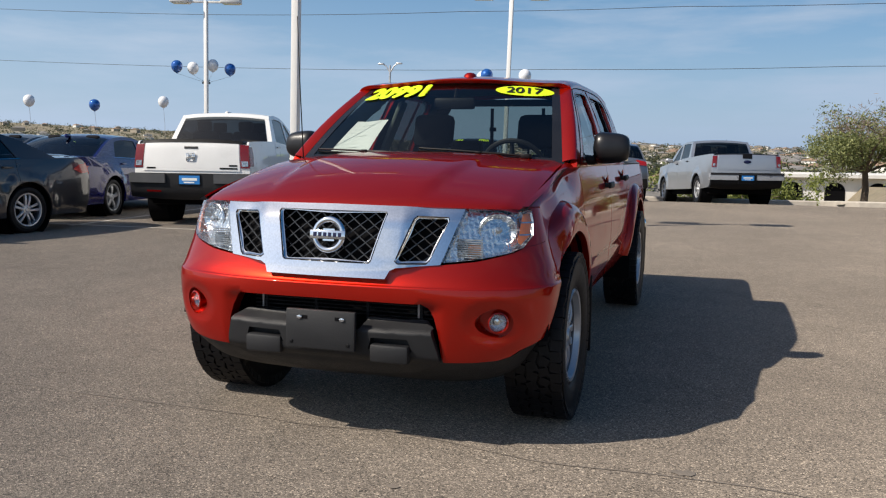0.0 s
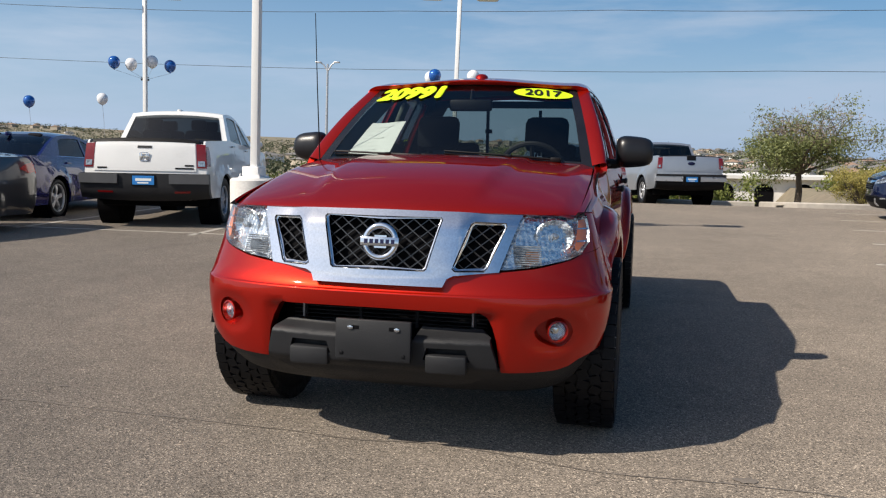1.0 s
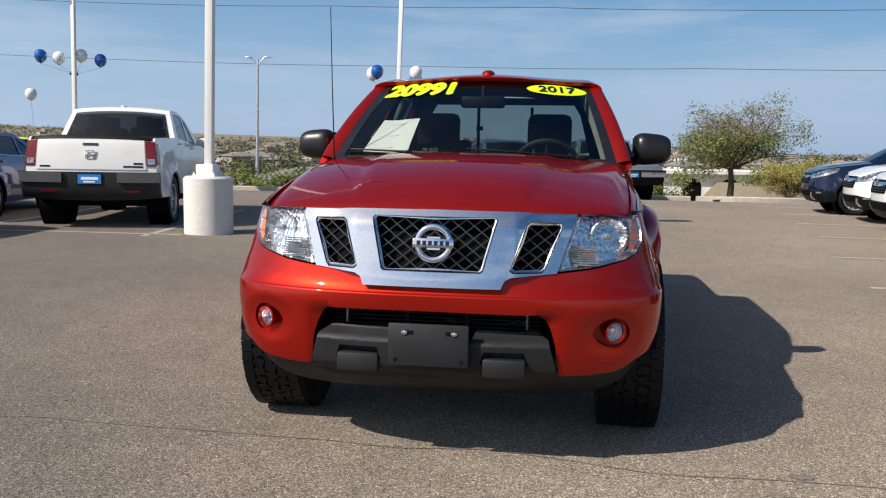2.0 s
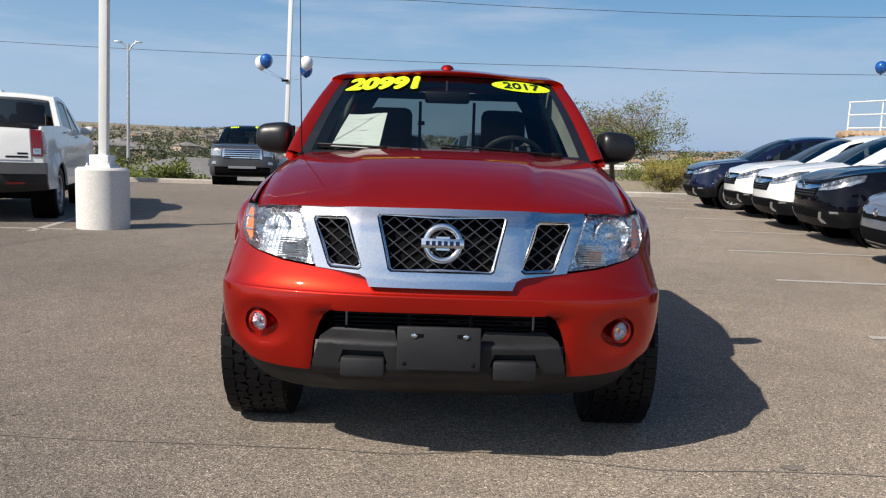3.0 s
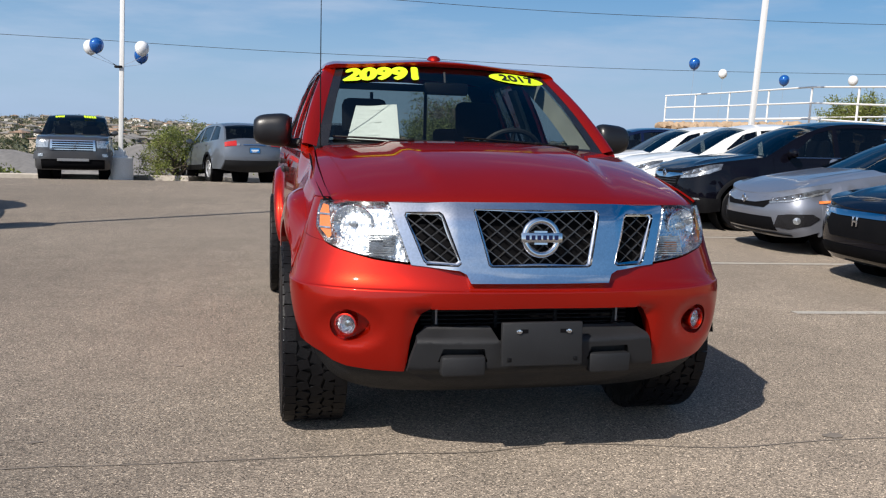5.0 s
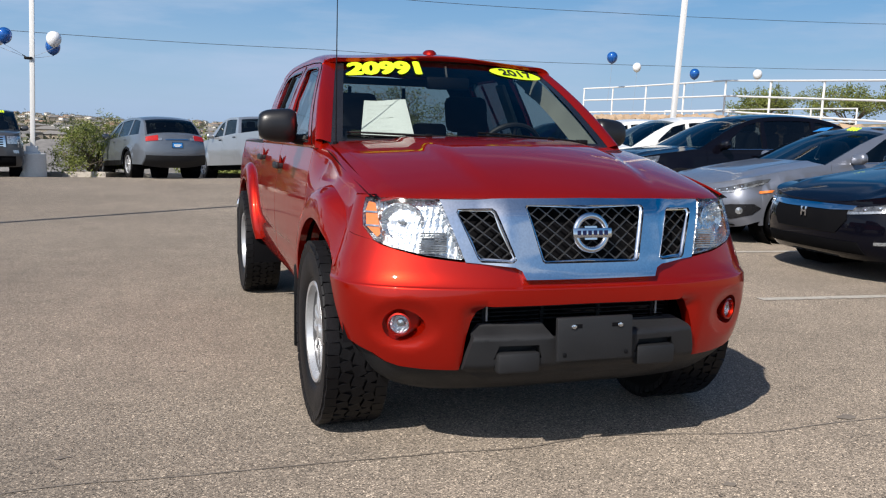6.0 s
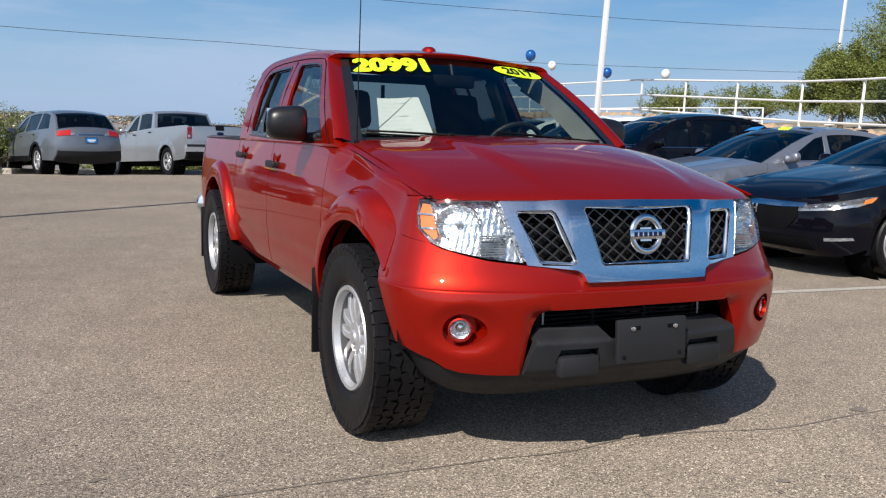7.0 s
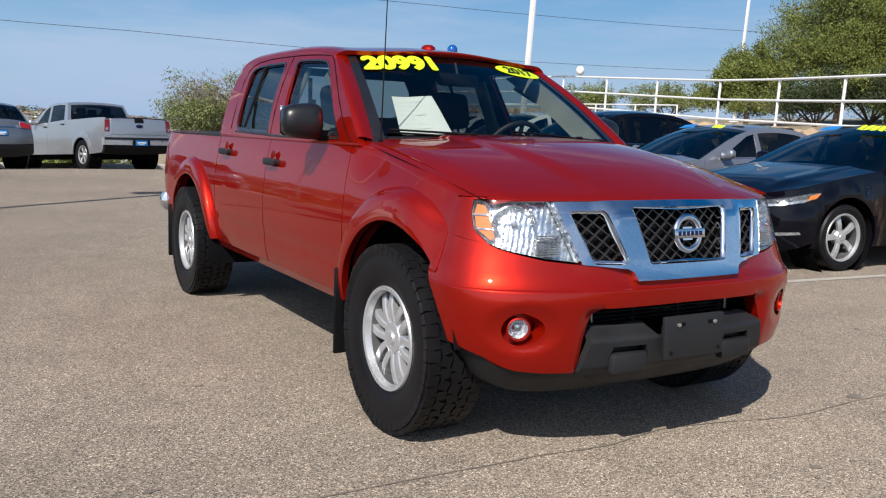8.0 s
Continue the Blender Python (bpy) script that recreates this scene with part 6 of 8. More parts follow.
def roof_pt(u, y):
    """The roof: a low crown whose edges turn down into the sides."""
    ze = interp(ROOF_Y, y)
    zs = ze - EDGE_H
    w, k = gxs(zs), abs(u)
    if k > 0.84:
        t = (k - 0.84) / 0.16 * math.pi / 2
        x, z = w - 0.085 + 0.085 * math.sin(t), zs + EDGE_H * math.cos(t)
    else:
        x, z = (w - 0.085) * k / 0.84, ze + 0.015 * (1 + math.cos(math.pi * k / 0.84))
    yy = y - (0.075 * (1 - u * u) if y < 1.4 else 0) * (1 - smooth(1.09, 1.4, y))
    return Vector((math.copysign(x, u) + CX, yy, z))


bm = bmesh.new()
grid(bm, lambda a, b: roof_pt(-1 + 2 * a, 1.09 + 1.54 * b), 64, 30)
flange(bm, lambda co: (0, 0.01, -0.02))
roof = part("roof", bm, RED, TRUCK)
bm = bmesh.new()
def header(a, b):
    u = -1 + 2 * a
    p, q = roof_pt(u * 0.86, 1.09), ws(u * 0.985, 0.945, 0.006)
    return p * (1 - b) + q * b + Vector((0, -0.010, 0.006)) * math.sin(b * math.pi)
grid(bm, header, 40, 6)
part("roof_header", bm, RED, roof)
bm = bmesh.new()
M = Matrix.Translation((CX - 0.005, 1.29, 1.675))
lathe(bm, [(0.0, 0.036), (0.022, 0.033), (0.036, 0.022), (0.045, 0.0), (0.045, -0.02)], 24, "z", M @ Matrix.Diagonal((1, 1.25, 1, 1)))
part("satellite_antenna", bm, RED, roof)
bm = bmesh.new()
grid(bm, lambda a, b: roof_pt((-1 + 2 * a) * 0.94, 1.16 + 1.36 * b) - Vector((0, 0, 0.03)), 12, 8)
part("headliner", bm, BEIGE, TRUCK)

cab = [(0.475, 1.150), (0.50, 1.185)] + [(0.50 + (1.115 - 0.50) * k, 1.185 + (1.592 - 1.185) * k + 0.022 * math.sin(k * 3.14)) for k in (0.15, 0.3, 0.5, 0.7, 0.85)]
cab += [(1.115, 1.592)] + [(y, ROOF_Y(y) - EDGE_H) for y in (1.2, 1.35, 1.5, 1.7, 1.9, 2.1, 2.25, 2.4, 2.52)] + [(2.585, 1.600), (2.622, 1.555), (2.640, 1.48), (2.640, 1.36), (2.62, 1.150)]
win_f = [(0.705, 1.190), (0.78, 1.250), (0.95, 1.405), (1.08, 1.515), (1.12, 1.545), (1.17, 1.568), (1.24, 1.580), (1.42, 1.590), (1.585, 1.594), (1.606, 1.588), (1.612, 1.570), (1.505, 1.185)]
win_r = [(1.700, 1.182), (1.745, 1.36), (1.790, 1.575), (1.800, 1.590), (1.82, 1.597), (2.10, 1.598), (2.28, 1.592), (2.345, 1.578), (2.372, 1.552), (2.374, 1.52), (2.325, 1.285), (2.308, 1.230), (2.285, 1.205), (2.25, 1.194)]
cabs = []
for s in (1, -1):
    p = panel(cab, [win_f, win_r], 0.045, lambda y, z: (s * gxs(z) + CX, y, z), None, inward(s))
    cabs.append(part("cab_frame", p, RED, TRUCK))
    part("inner_trim", panel(cab, [win_f, win_r], 0.2, lambda y, z: (s * (gxs(z) - 0.042) + CX, y, z)), CLOTH, cabs[-1])
    for wloop, nm in ((win_f, "door_window"), (win_r, "door_window")):
        part(nm, panel(wloop, [], 0.2, lambda y, z: (s * (gxs(z) - 0.014) + CX, y, z)), WINDOW if wloop is win_f else PRIVACY, cabs[-1])
        bm = bmesh.new()
        n = len(wloop)
        cy, cz = sum(q[0] for q in wloop) / n, sum(q[1] for q in wloop) / n
        vo = [bm.verts.new((s * (gxs(z) + 0.003) + CX, y, z)) for y, z in wloop]
        vi = [bm.verts.new((s * (gxs(cz + (z - cz) * 0.93) + 0.001) + CX, cy + (y - cy) * 0.955, cz + (z - cz) * 0.93)) for y, z in wloop]
        for i in range(n):
            bm.faces.new((vo[i], vo[(i + 1) % n], vi[(i + 1) % n], vi[i]))
        part("window_seal", bm, GLOSSBLACK, cabs[-1])
    bm = bmesh.new()
    add_box(bm, (0, 0, 0), (0.012, 0.022, 0.40), Matrix.Translation((s * (gxs(1.4) - 0.006) + CX, 2.135, 1.395)) @ Matrix.Rotation(s * radians(-23), 4, "Y") @ Matrix.Rotation(radians(-10), 4, "X"))
    part("window_divider", bm, BLACK, cabs[-1])
    bm = bmesh.new()
    tube(bm, [(s * gxs(z) + CX + s * 0.002, y, z) for y, z in ((0.70, 1.180), (1.1, 1.173), (1.53, 1.172), (2.3, 1.186))], 0.006, 6)
    part("belt_moulding", bm, GLOSSBLACK, cabs[-1])
    for ps in ([(1.650, 1.165), (1.672, 1.30), (1.700, 1.46), (1.715, 1.615)],
               [(0.560, 1.165), (0.66, 1.225), (0.80, 1.345), (0.95, 1.470), (1.07, 1.560), (1.13, 1.590), (1.25, 1.604), (1.5, 1.618), (1.8, 1.626), (2.1, 1.628), (2.3, 1.618), (2.40, 1.600), (2.445, 1.565), (2.455, 1.50), (2.42, 1.30), (2.41, 1.20)]):
        bm = bmesh.new()
        tube(bm, [(s * (gxs(z) + 0.0005) + CX, y, z) for y, z in ps], 0.0032, 4)
        part("door_gap", bm, VOID, cabs[-1])

# windshield pillars, rounded from the glass to the door frame
for s, cb_ in zip((1, -1), cabs):
    bm = bmesh.new()
    def pillar(a, b):
        p0 = ws(s * 0.985, b, 0.004)
        y, z = 0.50 + 0.615 * b, 1.185 + 0.407 * b + 0.022 * math.sin(b * 3.14)
        p2 = Vector((s * gxs(z) + CX, y, z))
        p1 = Vector((p2.x - s * 0.004, p0.y - 0.004, max(p0.z, p2.z) + 0.014))
        return p0 * (1 - a) ** 2 + p1 * 2 * a * (1 - a) + p2 * a * a
    grid(bm, pillar, 10, 20)
    part("windshield_pillar", bm, RED, cb_)
    bm = bmesh.new()
    def corner(a, b):
        """Carries the pillar's section over into the roof edge."""
        p, q = pillar(a, 0.94), roof_pt(s * (0.82 + 0.18 * a), 1.095)
        return p * (1 - b) + q * b + Vector((0, 0, 0.006 * math.sin(b * math.pi)))
    grid(bm, corner, 10, 5)
    part("roof_corner", bm, RED, cb_)
    bm = bmesh.new()
    grid(bm, lambda a, b: ws(s * 0.955, 0.05 + 0.90 * b, -0.022) + Vector((-s * 0.030 * a, 0.190 * a, -0.02 * a)), 4, 12)
    part("pillar_trim", bm, BEIGE, cb_)

# cab back with its window
bk = [(-0.80, 1.15), (0.80, 1.15)] + [(gxs(z) - 0.004, z) for z in (1.3, 1.45, 1.55, 1.59)] + [(gxs(1.6) - 0.05, 1.625), (-gxs(1.6) + 0.05, 1.625)] + [(-gxs(z) + 0.004, z) for z in (1.59, 1.55, 1.45, 1.3)]
hole = [(-0.66, 1.21), (0.66, 1.21), (0.58, 1.50), (0.53, 1.575), (-0.53, 1.575), (-0.58, 1.50)]
part("cab_back", panel(bk, [hole], 0.15, lambda x, z: (x + CX, 2.60 - 0.25 * max(0, z - 1.45), z), None, lambda co: (0, -0.02, 0)), RED, TRUCK)
part("rear_trim", panel(bk, [hole], 0.3, lambda x, z: (x * 0.96 + CX, 2.565 - 0.25 * max(0, z - 1.45), z)), CLOTH, TRUCK)
rw = part("rear_window", panel(hole, [], 0.3, lambda x, z: (x + CX, 2.59 - 0.25 * max(0, z - 1.45), z)), WINDOW, TRUCK)
rw.visible_shadow = False
bm = bmesh.new()
for x in (-0.2, 0.2):
    add_box(bm, (x + CX, 2.57, 1.39), (0.022, 0.02, 0.34))
add_box(bm, (CX - 0.19, 2.56, 1.40), (0.05, 0.02, 0.03))
part("slider_frame", bm, BLACK, rw)
# doors
for nm, loop_ in (("front_door", [(0.551, 0.455), (1.632, 0.455), (1.640, 0.8), (1.640, 1.160), (0.551, 1.160)]),
                  ("rear_door", [(1.648, 0.455), (2.57, 0.455), (2.612, 0.56), (2.612, 1.160), (1.648, 1.160)])):
    for s in (1, -1):
        d = part(nm, panel(loop_, [], 0.045, lambda y, z: (s * side(y, z) + CX, y, z), None, inward(s)), RED, TRUCK)
        hy, hz = (1.52, 1.030) if nm == "front_door" else (2.40, 1.055)
        bm = bmesh.new()
        hx = side(hy, hz)
        add_box(bm, (s * (hx + 0.030) + CX, hy, hz), (0.024, 0.170, 0.040), None, 0.0115)
        add_box(bm, (s * (hx + 0.012) + CX, hy - 0.065, hz), (0.04, 0.03, 0.028), None, 0.006)
        add_box(bm, (s * (hx + 0.012) + CX, hy + 0.065, hz), (0.04, 0.03, 0.028), None, 0.006)
        part("handle", bm, PLASTIC, d)
        bm = bmesh.new()
        lathe(bm, [(0.045, 0.004), (0.03, -0.004), (0.0, -0.008)], 18, m=Matrix.Translation((s * (hx + 0.001) + CX, hy, hz + 0.018)) @ Matrix.Rotation(0 if s > 0 else math.pi, 4, "Z"))
        part("handle_cup", bm, RED, d)
for s in (1, -1):
    bm = bmesh.new()
    grid(bm, lambda a, b: Vector((s * (side(0.5 + 2.2 * a, 0.46) - 0.004 - 0.03 * b) + CX, 0.5 + 2.2 * a, 0.458 - 0.05 * b)), 14, 3)
    part("rocker_panel", bm, RED, TRUCK)

# bed
a0 = math.degrees(math.asin((0.455 - AXZ) / ARCH))
bed = [(2.622, 1.165), (2.622, 0.90), (2.622, 0.56), (2.58, 0.455)] + arc(WB, AXZ, ARCH, 180 - a0, a0, 26)[0:] + [(3.9, 0.47), (4.12, 0.52), (4.20, 0.60), (4.245, 0.80), (4.245, 1.150), (3.6, 1.162)]
for s in (1, -1):
    b_ = part("bed_side", panel(bed, [], 0.04, lambda y, z: (s * side(y, z) + CX, y, z), None, inward(s)), RED, TRUCK)
    part("arch_flare", flare(s, WB, 12, 172, 0.070, 0.75), RED, b_)
    bm = bmesh.new()
    grid(bm, lambda a, b: Vector((s * (side(2.63 + 1.6 * a, 1.16) + 0.004 - 0.09 * b) + CX, 2.63 + 1.6 * a, 1.164 - 0.013 * a + 0.012 * math.sin(b * 3.14))), 14, 4)
    flange(bm, lambda co: (0, 0, -0.02))
    part("bed_rail_cap", bm, PLASTIC, b_)
    bm = bmesh.new()
    add_box(bm, (s * 0.67 + CX, 3.43, 0.95), (0.04, 1.56, 0.40))
    part("bed_liner", bm, BLACK, b_)
bm = bmesh.new()
add_box(bm, (CX, 4.23, 0.87), (1.50, 0.05, 0.56), None, 0.015)
part("tailgate", bm, RED, TRUCK)
bm = bmesh.new()
add_box(bm, (CX, 3.43, 0.72), (1.36, 1.55, 0.05))
add_box(bm, (CX, 2.66, 0.94), (1.36, 0.03, 0.44))
part("bed_floor", bm, BLACK, TRUCK)
bm = bmesh.new()
def rear_bump(a, b):
    th = math.pi * a
    k = 0.030 * math.sin(b * math.pi) ** 0.7
    c, q = math.cos(th), math.sin(th)
    x = -(0.845 + k) * math.copysign(abs(c) ** 0.45, c)
    return Vector((x + CX, 4.04 + (0.30 + k) * q ** 0.6, 0.525 + 0.135 * b))
grid(bm, rear_bump, 48, 8)
flange(bm, lambda co: (-0.05 if co.x > 0 else 0.05, -0.03, 0))
part("rear_bumper", bm, CHROME, TRUCK, "bright chrome rear bumper")
for s in (1, -1):
    bm = bmesh.new()
    add_box(bm, (s * 0.715 + CX, 4.225, 0.95), (0.10, 0.06, 0.34), None, 0.015)
    part("taillight", bm, REDLENS, TRUCK)

# arches, underbody, wheels, flaps
for c in (0.0, WB):
    for s in (1, -1):
        bm = bmesh.new()
        rows = []
        for i in range(33):
            a = radians(-12 + (184 if c == 0 else 204) * i / 32)
            rows.append([bm.verts.new((s * x + CX, c + r * math.cos(a), AXZ + r * math.sin(a))) for x, r in ((0.865, ARCH + 0.004), (0.80, ARCH + 0.012), (0.45, ARCH + 0.012), (0.45, 0.05))])
        for A, B in zip(rows, rows[1:]):
            for j in range(3):
                bm.faces.new((A[j], A[j + 1], B[j + 1], B[j]))
        part("wheel_well", bm, VOID, TRUCK)
        wheel(TRUCK, s * 0.781 + CX, c, AXZ, 0.248, 6, True, 0.212, True, ALLOY, 0, 20 + 37 * c)
        bm = bmesh.new()
        fyy = c + (0.505 if c == 0 else 0.515)
        add_box(bm, (s * 0.775 + CX, fyy, 0.40), (0.25, 0.018, 0.40), Matrix.Identity(4), 0.008)
        part("mud_flap", bm, BLACK, TRUCK)
bm = bmesh.new()
add_box(bm, (CX, 2.0, 0.50), (1.0, 4.4, 0.16), None, 0.03)
tube(bm, [(-0.62 + CX, 0, AXZ), (0.62 + CX, 0, AXZ)], 0.05, 10)
tube(bm, [(-0.62 + CX, WB, AXZ), (0.62 + CX, WB, AXZ)], 0.06, 10)
lathe(bm, [(0.0, -0.14), (0.12, -0.10), (0.14, 0), (0.12, 0.10), (0, 0.14)], 18, "z", Matrix.Translation((CX, WB, AXZ)))
add_box(bm, (CX, 0.0, 0.36), (0.5, 0.7, 0.10), None, 0.03)
part("underbody", bm, VOID, TRUCK)

# mirrors
for s in (1, -1):
    bm = bmesh.new()
    M = Matrix.Translation((s * 0.930 + CX, 0.855, 1.252)) @ Matrix.Rotation(s * radians(9), 4, "Z")
    nu, nv = 24, 24
    rows = []
    for i in range(nu + 1):
        u = -1 + 2 * i / nu
        row = []
        for j in range(nv):
            a = 2 * math.pi * j / nv
            k = (1 - abs(u) ** 3.6) ** (1 / 3.6)
            cy, cz = math.cos(a), math.sin(a)
            e = (abs(cy) ** 2.7 + abs(cz) ** 2.7) ** (-1 / 2.7)
            y = 0.080 * k * cy * e * (1.0 if cy < 0 else 0.55)
            z = (0.083 - 0.009 * u * s) * k * cz * e
            row.append(bm.verts.new(M @ Vector((0.100 * u, y, z))))
        rows.append(row)
    for A, B in zip(rows, rows[1:]):
        for j in range(nv):
            bm.faces.new((A[j], A[(j + 1) % nv], B[(j + 1) % nv], B[j]))
    bmesh.ops.remove_doubles(bm, verts=bm.verts, dist=1e-5)
    mo = part("mirror", bm, MIRRORBLACK, TRUCK, "black door mirror")
    bm = bmesh.new()
    add_box(bm, (0, 0.048, 0), (0.185, 0.004, 0.14), M, 0.0)
    part("mirror_glass", bm, CHROME, mo)
    bm = bmesh.new()
    tube(bm, [(s * 0.775 + CX, 0.83, 1.188), (s * 0.83 + CX, 0.85, 1.185), (s * 0.89 + CX, 0.855, 1.20)], 0.028, 8, 0.024)
    add_box(bm, (s * 0.780 + CX, 0.78, 1.200), (0.02, 0.14, 0.05), None, 0.008)
    part("mirror_arm", bm, BLACK, mo)

# antenna and wipers
bm = bmesh.new()
tube(bm, [(-0.715 + CX, 0.44, 1.14), (-0.718 + CX, 0.435, 1.18)], 0.012, 8)
tube(bm, [(-0.716 + CX, 0.437, 1.17), (-0.72 + CX, 0.41, 1.55), (-0.722 + CX, 0.385, 1.94)], 0.0035, 6, 0.002)
part("antenna", bm, BLACK, TRUCK)
for x0, x1, u0 in ((-0.10, -0.62, -0.1), (0.52, -0.02, 0.5)):
    bm = bmesh.new()
    n = 8
    pts = []
    for i in range(n + 1):
        k = i / n
        u = (x0 + (x1 - x0) * k) / 0.70
        pts.append(ws(u, 0.015 + 0.055 * k, 0.020))
    tube(bm, pts, 0.008, 6, 0.005)
    tube(bm, [p - Vector((0, -0.004, 0.014)) for p in pts], 0.005, 4)
    add_box(bm, pts[0], (0.05, 0.05, 0.025), None, 0.006)
    part("wiper", bm, BLACK, TRUCK)
for x in (-0.30, 0.33):
    bm = bmesh.new()
    add_box(bm, hood_pt(x / 0.74, 0.93) + Vector((0, 0, 0.006)), (0.03, 0.022, 0.014), None, 0.004)
    part("washer_jet", bm, BLACK, TRUCK)

# cabin
bm = bmesh.new()
grid(bm, lambda a, b: Vector((-0.70 + 1.40 * a + CX, 0.42 + 0.42 * b + 0.06 * (abs(2 * a - 1)) ** 2, 1.150 + 0.02 * math.sin(b * 3.14) - 0.22 * smooth(0.8, 1.0, b))), 16, 10)
part("dashboard", bm, BLACK, TRUCK)
bm = bmesh.new()
add_box(bm, (CX, 1.6, 0.62), (1.44, 2.0, 0.06))
for s in (1, -1):
    add_box(bm, (s * 0.755 + CX, 1.55, 0.92), (0.05, 2.0, 0.46))
part("cabin_floor", bm, BLACK, TRUCK)
for s in (1, -1):
    bm = bmesh.new()
    M = Matrix.Translation((s * 0.36 + CX, 1.55, 0.95)) @ Matrix.Rotation(radians(-14), 4, "X")
    add_box(bm, (0, 0, 0.03), (0.50, 0.14, 0.46), M, 0.05, 0.8)
    st = part("seat", bm, CLOTH, TRUCK)
    bm = bmesh.new()
    add_box(bm, (0, 0.0, 0.42), (0.28, 0.10, 0.23), M, 0.045)
    tube(bm, [M @ Vector((-0.06, 0, 0.24)), M @ Vector((-0.06, 0, 0.36))], 0.007, 6)
    tube(bm, [M @ Vector((0.06, 0, 0.24)), M @ Vector((0.06, 0, 0.36))], 0.007, 6)
    part("headrest", bm, CLOTH, st)
    bm = bmesh.new()
    add_box(bm, (s * 0.36 + CX, 1.30, 0.86), (0.50, 0.52, 0.16), None, 0.05)
    part("cushion", bm, CLOTH, st)
bm = bmesh.new()
add_box(bm, (CX, 2.42, 0.99), (1.30, 0.16, 0.42), None, 0.05)
for x in (-0.36, 0.36):
    add_box(bm, (x + CX, 2.43, 1.25), (0.25, 0.09, 0.12), None, 0.035)
part("rear_bench", bm, CLOTH, TRUCK)
bm = bmesh.new()
SM = Matrix.Translation((0.37 + CX, 0.95, 1.125)) @ Matrix.Rotation(radians(-62), 4, "X")
rows = []
for i in range(36):
    a = 2 * math.pi * i / 36
    rows.append([bm.verts.new(SM @ Vector(((0.185 + 0.015 * math.cos(b)) * math.cos(a), (0.185 + 0.015 * math.cos(b)) * math.sin(a), 0.015 * math.sin(b)))) for b in [2 * math.pi * j / 8 for j in range(8)]])
for i in range(36):
    for j in range(8):
        bm.faces.new((rows[i][j], rows[i][(j + 1) % 8], rows[(i + 1) % 36][(j + 1) % 8], rows[(i + 1) % 36][j]))
add_box(bm, (0, 0, -0.02), (0.15, 0.13, 0.05), SM, 0.02)
for a in (0.3, 2.84, 4.712):
    tube(bm, [SM @ Vector((0.05 * math.cos(a), 0.05 * math.sin(a), -0.02)), SM @ Vector((0.18 * math.cos(a), 0.18 * math.sin(a), 0))], 0.013, 6)
part("steering_wheel", bm, PLASTIC, TRUCK)
bm = bmesh.new()
p = ws(0.0, 0.80, -0.07)
add_box(bm, p, (0.25, 0.035, 0.068), None, 0.016)
tube(bm, [p, ws(0.0, 0.90, -0.01)], 0.010, 6)
part("rear_view_mirror", bm, BLACK, TRUCK)
for s in (1, -1):
    bm = bmesh.new()
    tube(bm, [(s * 0.60 + CX, 1.25, 1.55), (s * 0.615 + CX, 1.30, 1.50), (s * 0.645 + CX, 1.12, 1.42)], 0.012, 6)
    part("grab_handle", bm, BEIGE, TRUCK)
    bm = bmesh.new()
    add_box(bm, (0, 0, 0), (0.03, 0.12, 0.40), Matrix.Translation((s * 0.665 + CX, 1.66, 1.37)) @ Matrix.Rotation(s * radians(-23), 4, "Y"), 0.012)
    part("pillar_trim", bm, BEIGE, TRUCK)

# price, year and paper on the windshield
def on_glass(bm, u0, u1, v0, v1, w, h, out=0.006, turn=0.0):
    ct, st_ = math.cos(turn), math.sin(turn)
    for v in bm.verts:
        x, y = v.co.x, v.co.y
        a, b = x / w + 0.5, y / h + 0.5
        v.co = ws(u0 + (u1 - u0) * a, v0 + (v1 - v0) * b, out + v.co.z)
def fit_letters(bm):
    xs_, ys_ = [v.co.x for v in bm.verts], [v.co.y for v in bm.verts]
    cx, cy = (min(xs_) + max(xs_)) / 2, (min(ys_) + max(ys_)) / 2
    for v in bm.verts:
        v.co.x -= cx
        v.co.y -= cy
    return max(xs_) - min(xs_), max(ys_) - min(ys_)


def bold(text, t):
    """Letters thickened by laying shifted copies over one another."""
    bm = bmesh.new()
    for k in range(9):
        b = letters(text, 1.0)
        for v in b.verts:
            v.co.x += t * math.cos(k * 0.785) * (k < 8)
            v.co.y += t * math.sin(k * 0.785) * (k < 8)
            v.co.z = 0.0003 * k
        me = bpy.data.meshes.new("tmp")
        b.to_mesh(me)
        b.free()
        bm.from_mesh(me)
        bpy.data.meshes.remove(me)
    return bm


bm = bold("20991", 0.070)
w_, h_ = fit_letters(bm)
for v in bm.verts:
    v.co.x += 0.05 * v.co.y
on_glass(bm, -0.895, -0.255, 0.735, 0.935, w_, h_, 0.006)
part("price_marking", bm, YELLOW, TRUCK, "chartreuse painted price digits on the glass", 180)
bm = bmesh.new()
c = bm.verts.new((0, 0, 0))
ring = [bm.verts.new((0.5 * math.cos(2 * math.pi * k / 48), 0.5 * math.sin(2 * math.pi * k / 48), 0)) for k in range(48)]
for k in range(48):
    bm.faces.new((c, ring[k], ring[(k + 1) % 48]))
bmesh.ops.subdivide_edges(bm, edges=[e for e in bm.edges if c in e.verts], cuts=3)
on_glass(bm, 0.398, 0.935, 0.775, 0.925, 1.0, 1.0, 0.005)
ov = part("year_sticker", bm, YELLOW, TRUCK, "chartreuse oval sticker with black year", 180)
bm = bold("2017", 0.022)
w_, h_ = fit_letters(bm)
on_glass(bm, 0.500, 0.835, 0.805, 0.898, w_, h_, 0.008)
part("year_digits", bm, INK, ov, "", 180)
bm = bmesh.new()
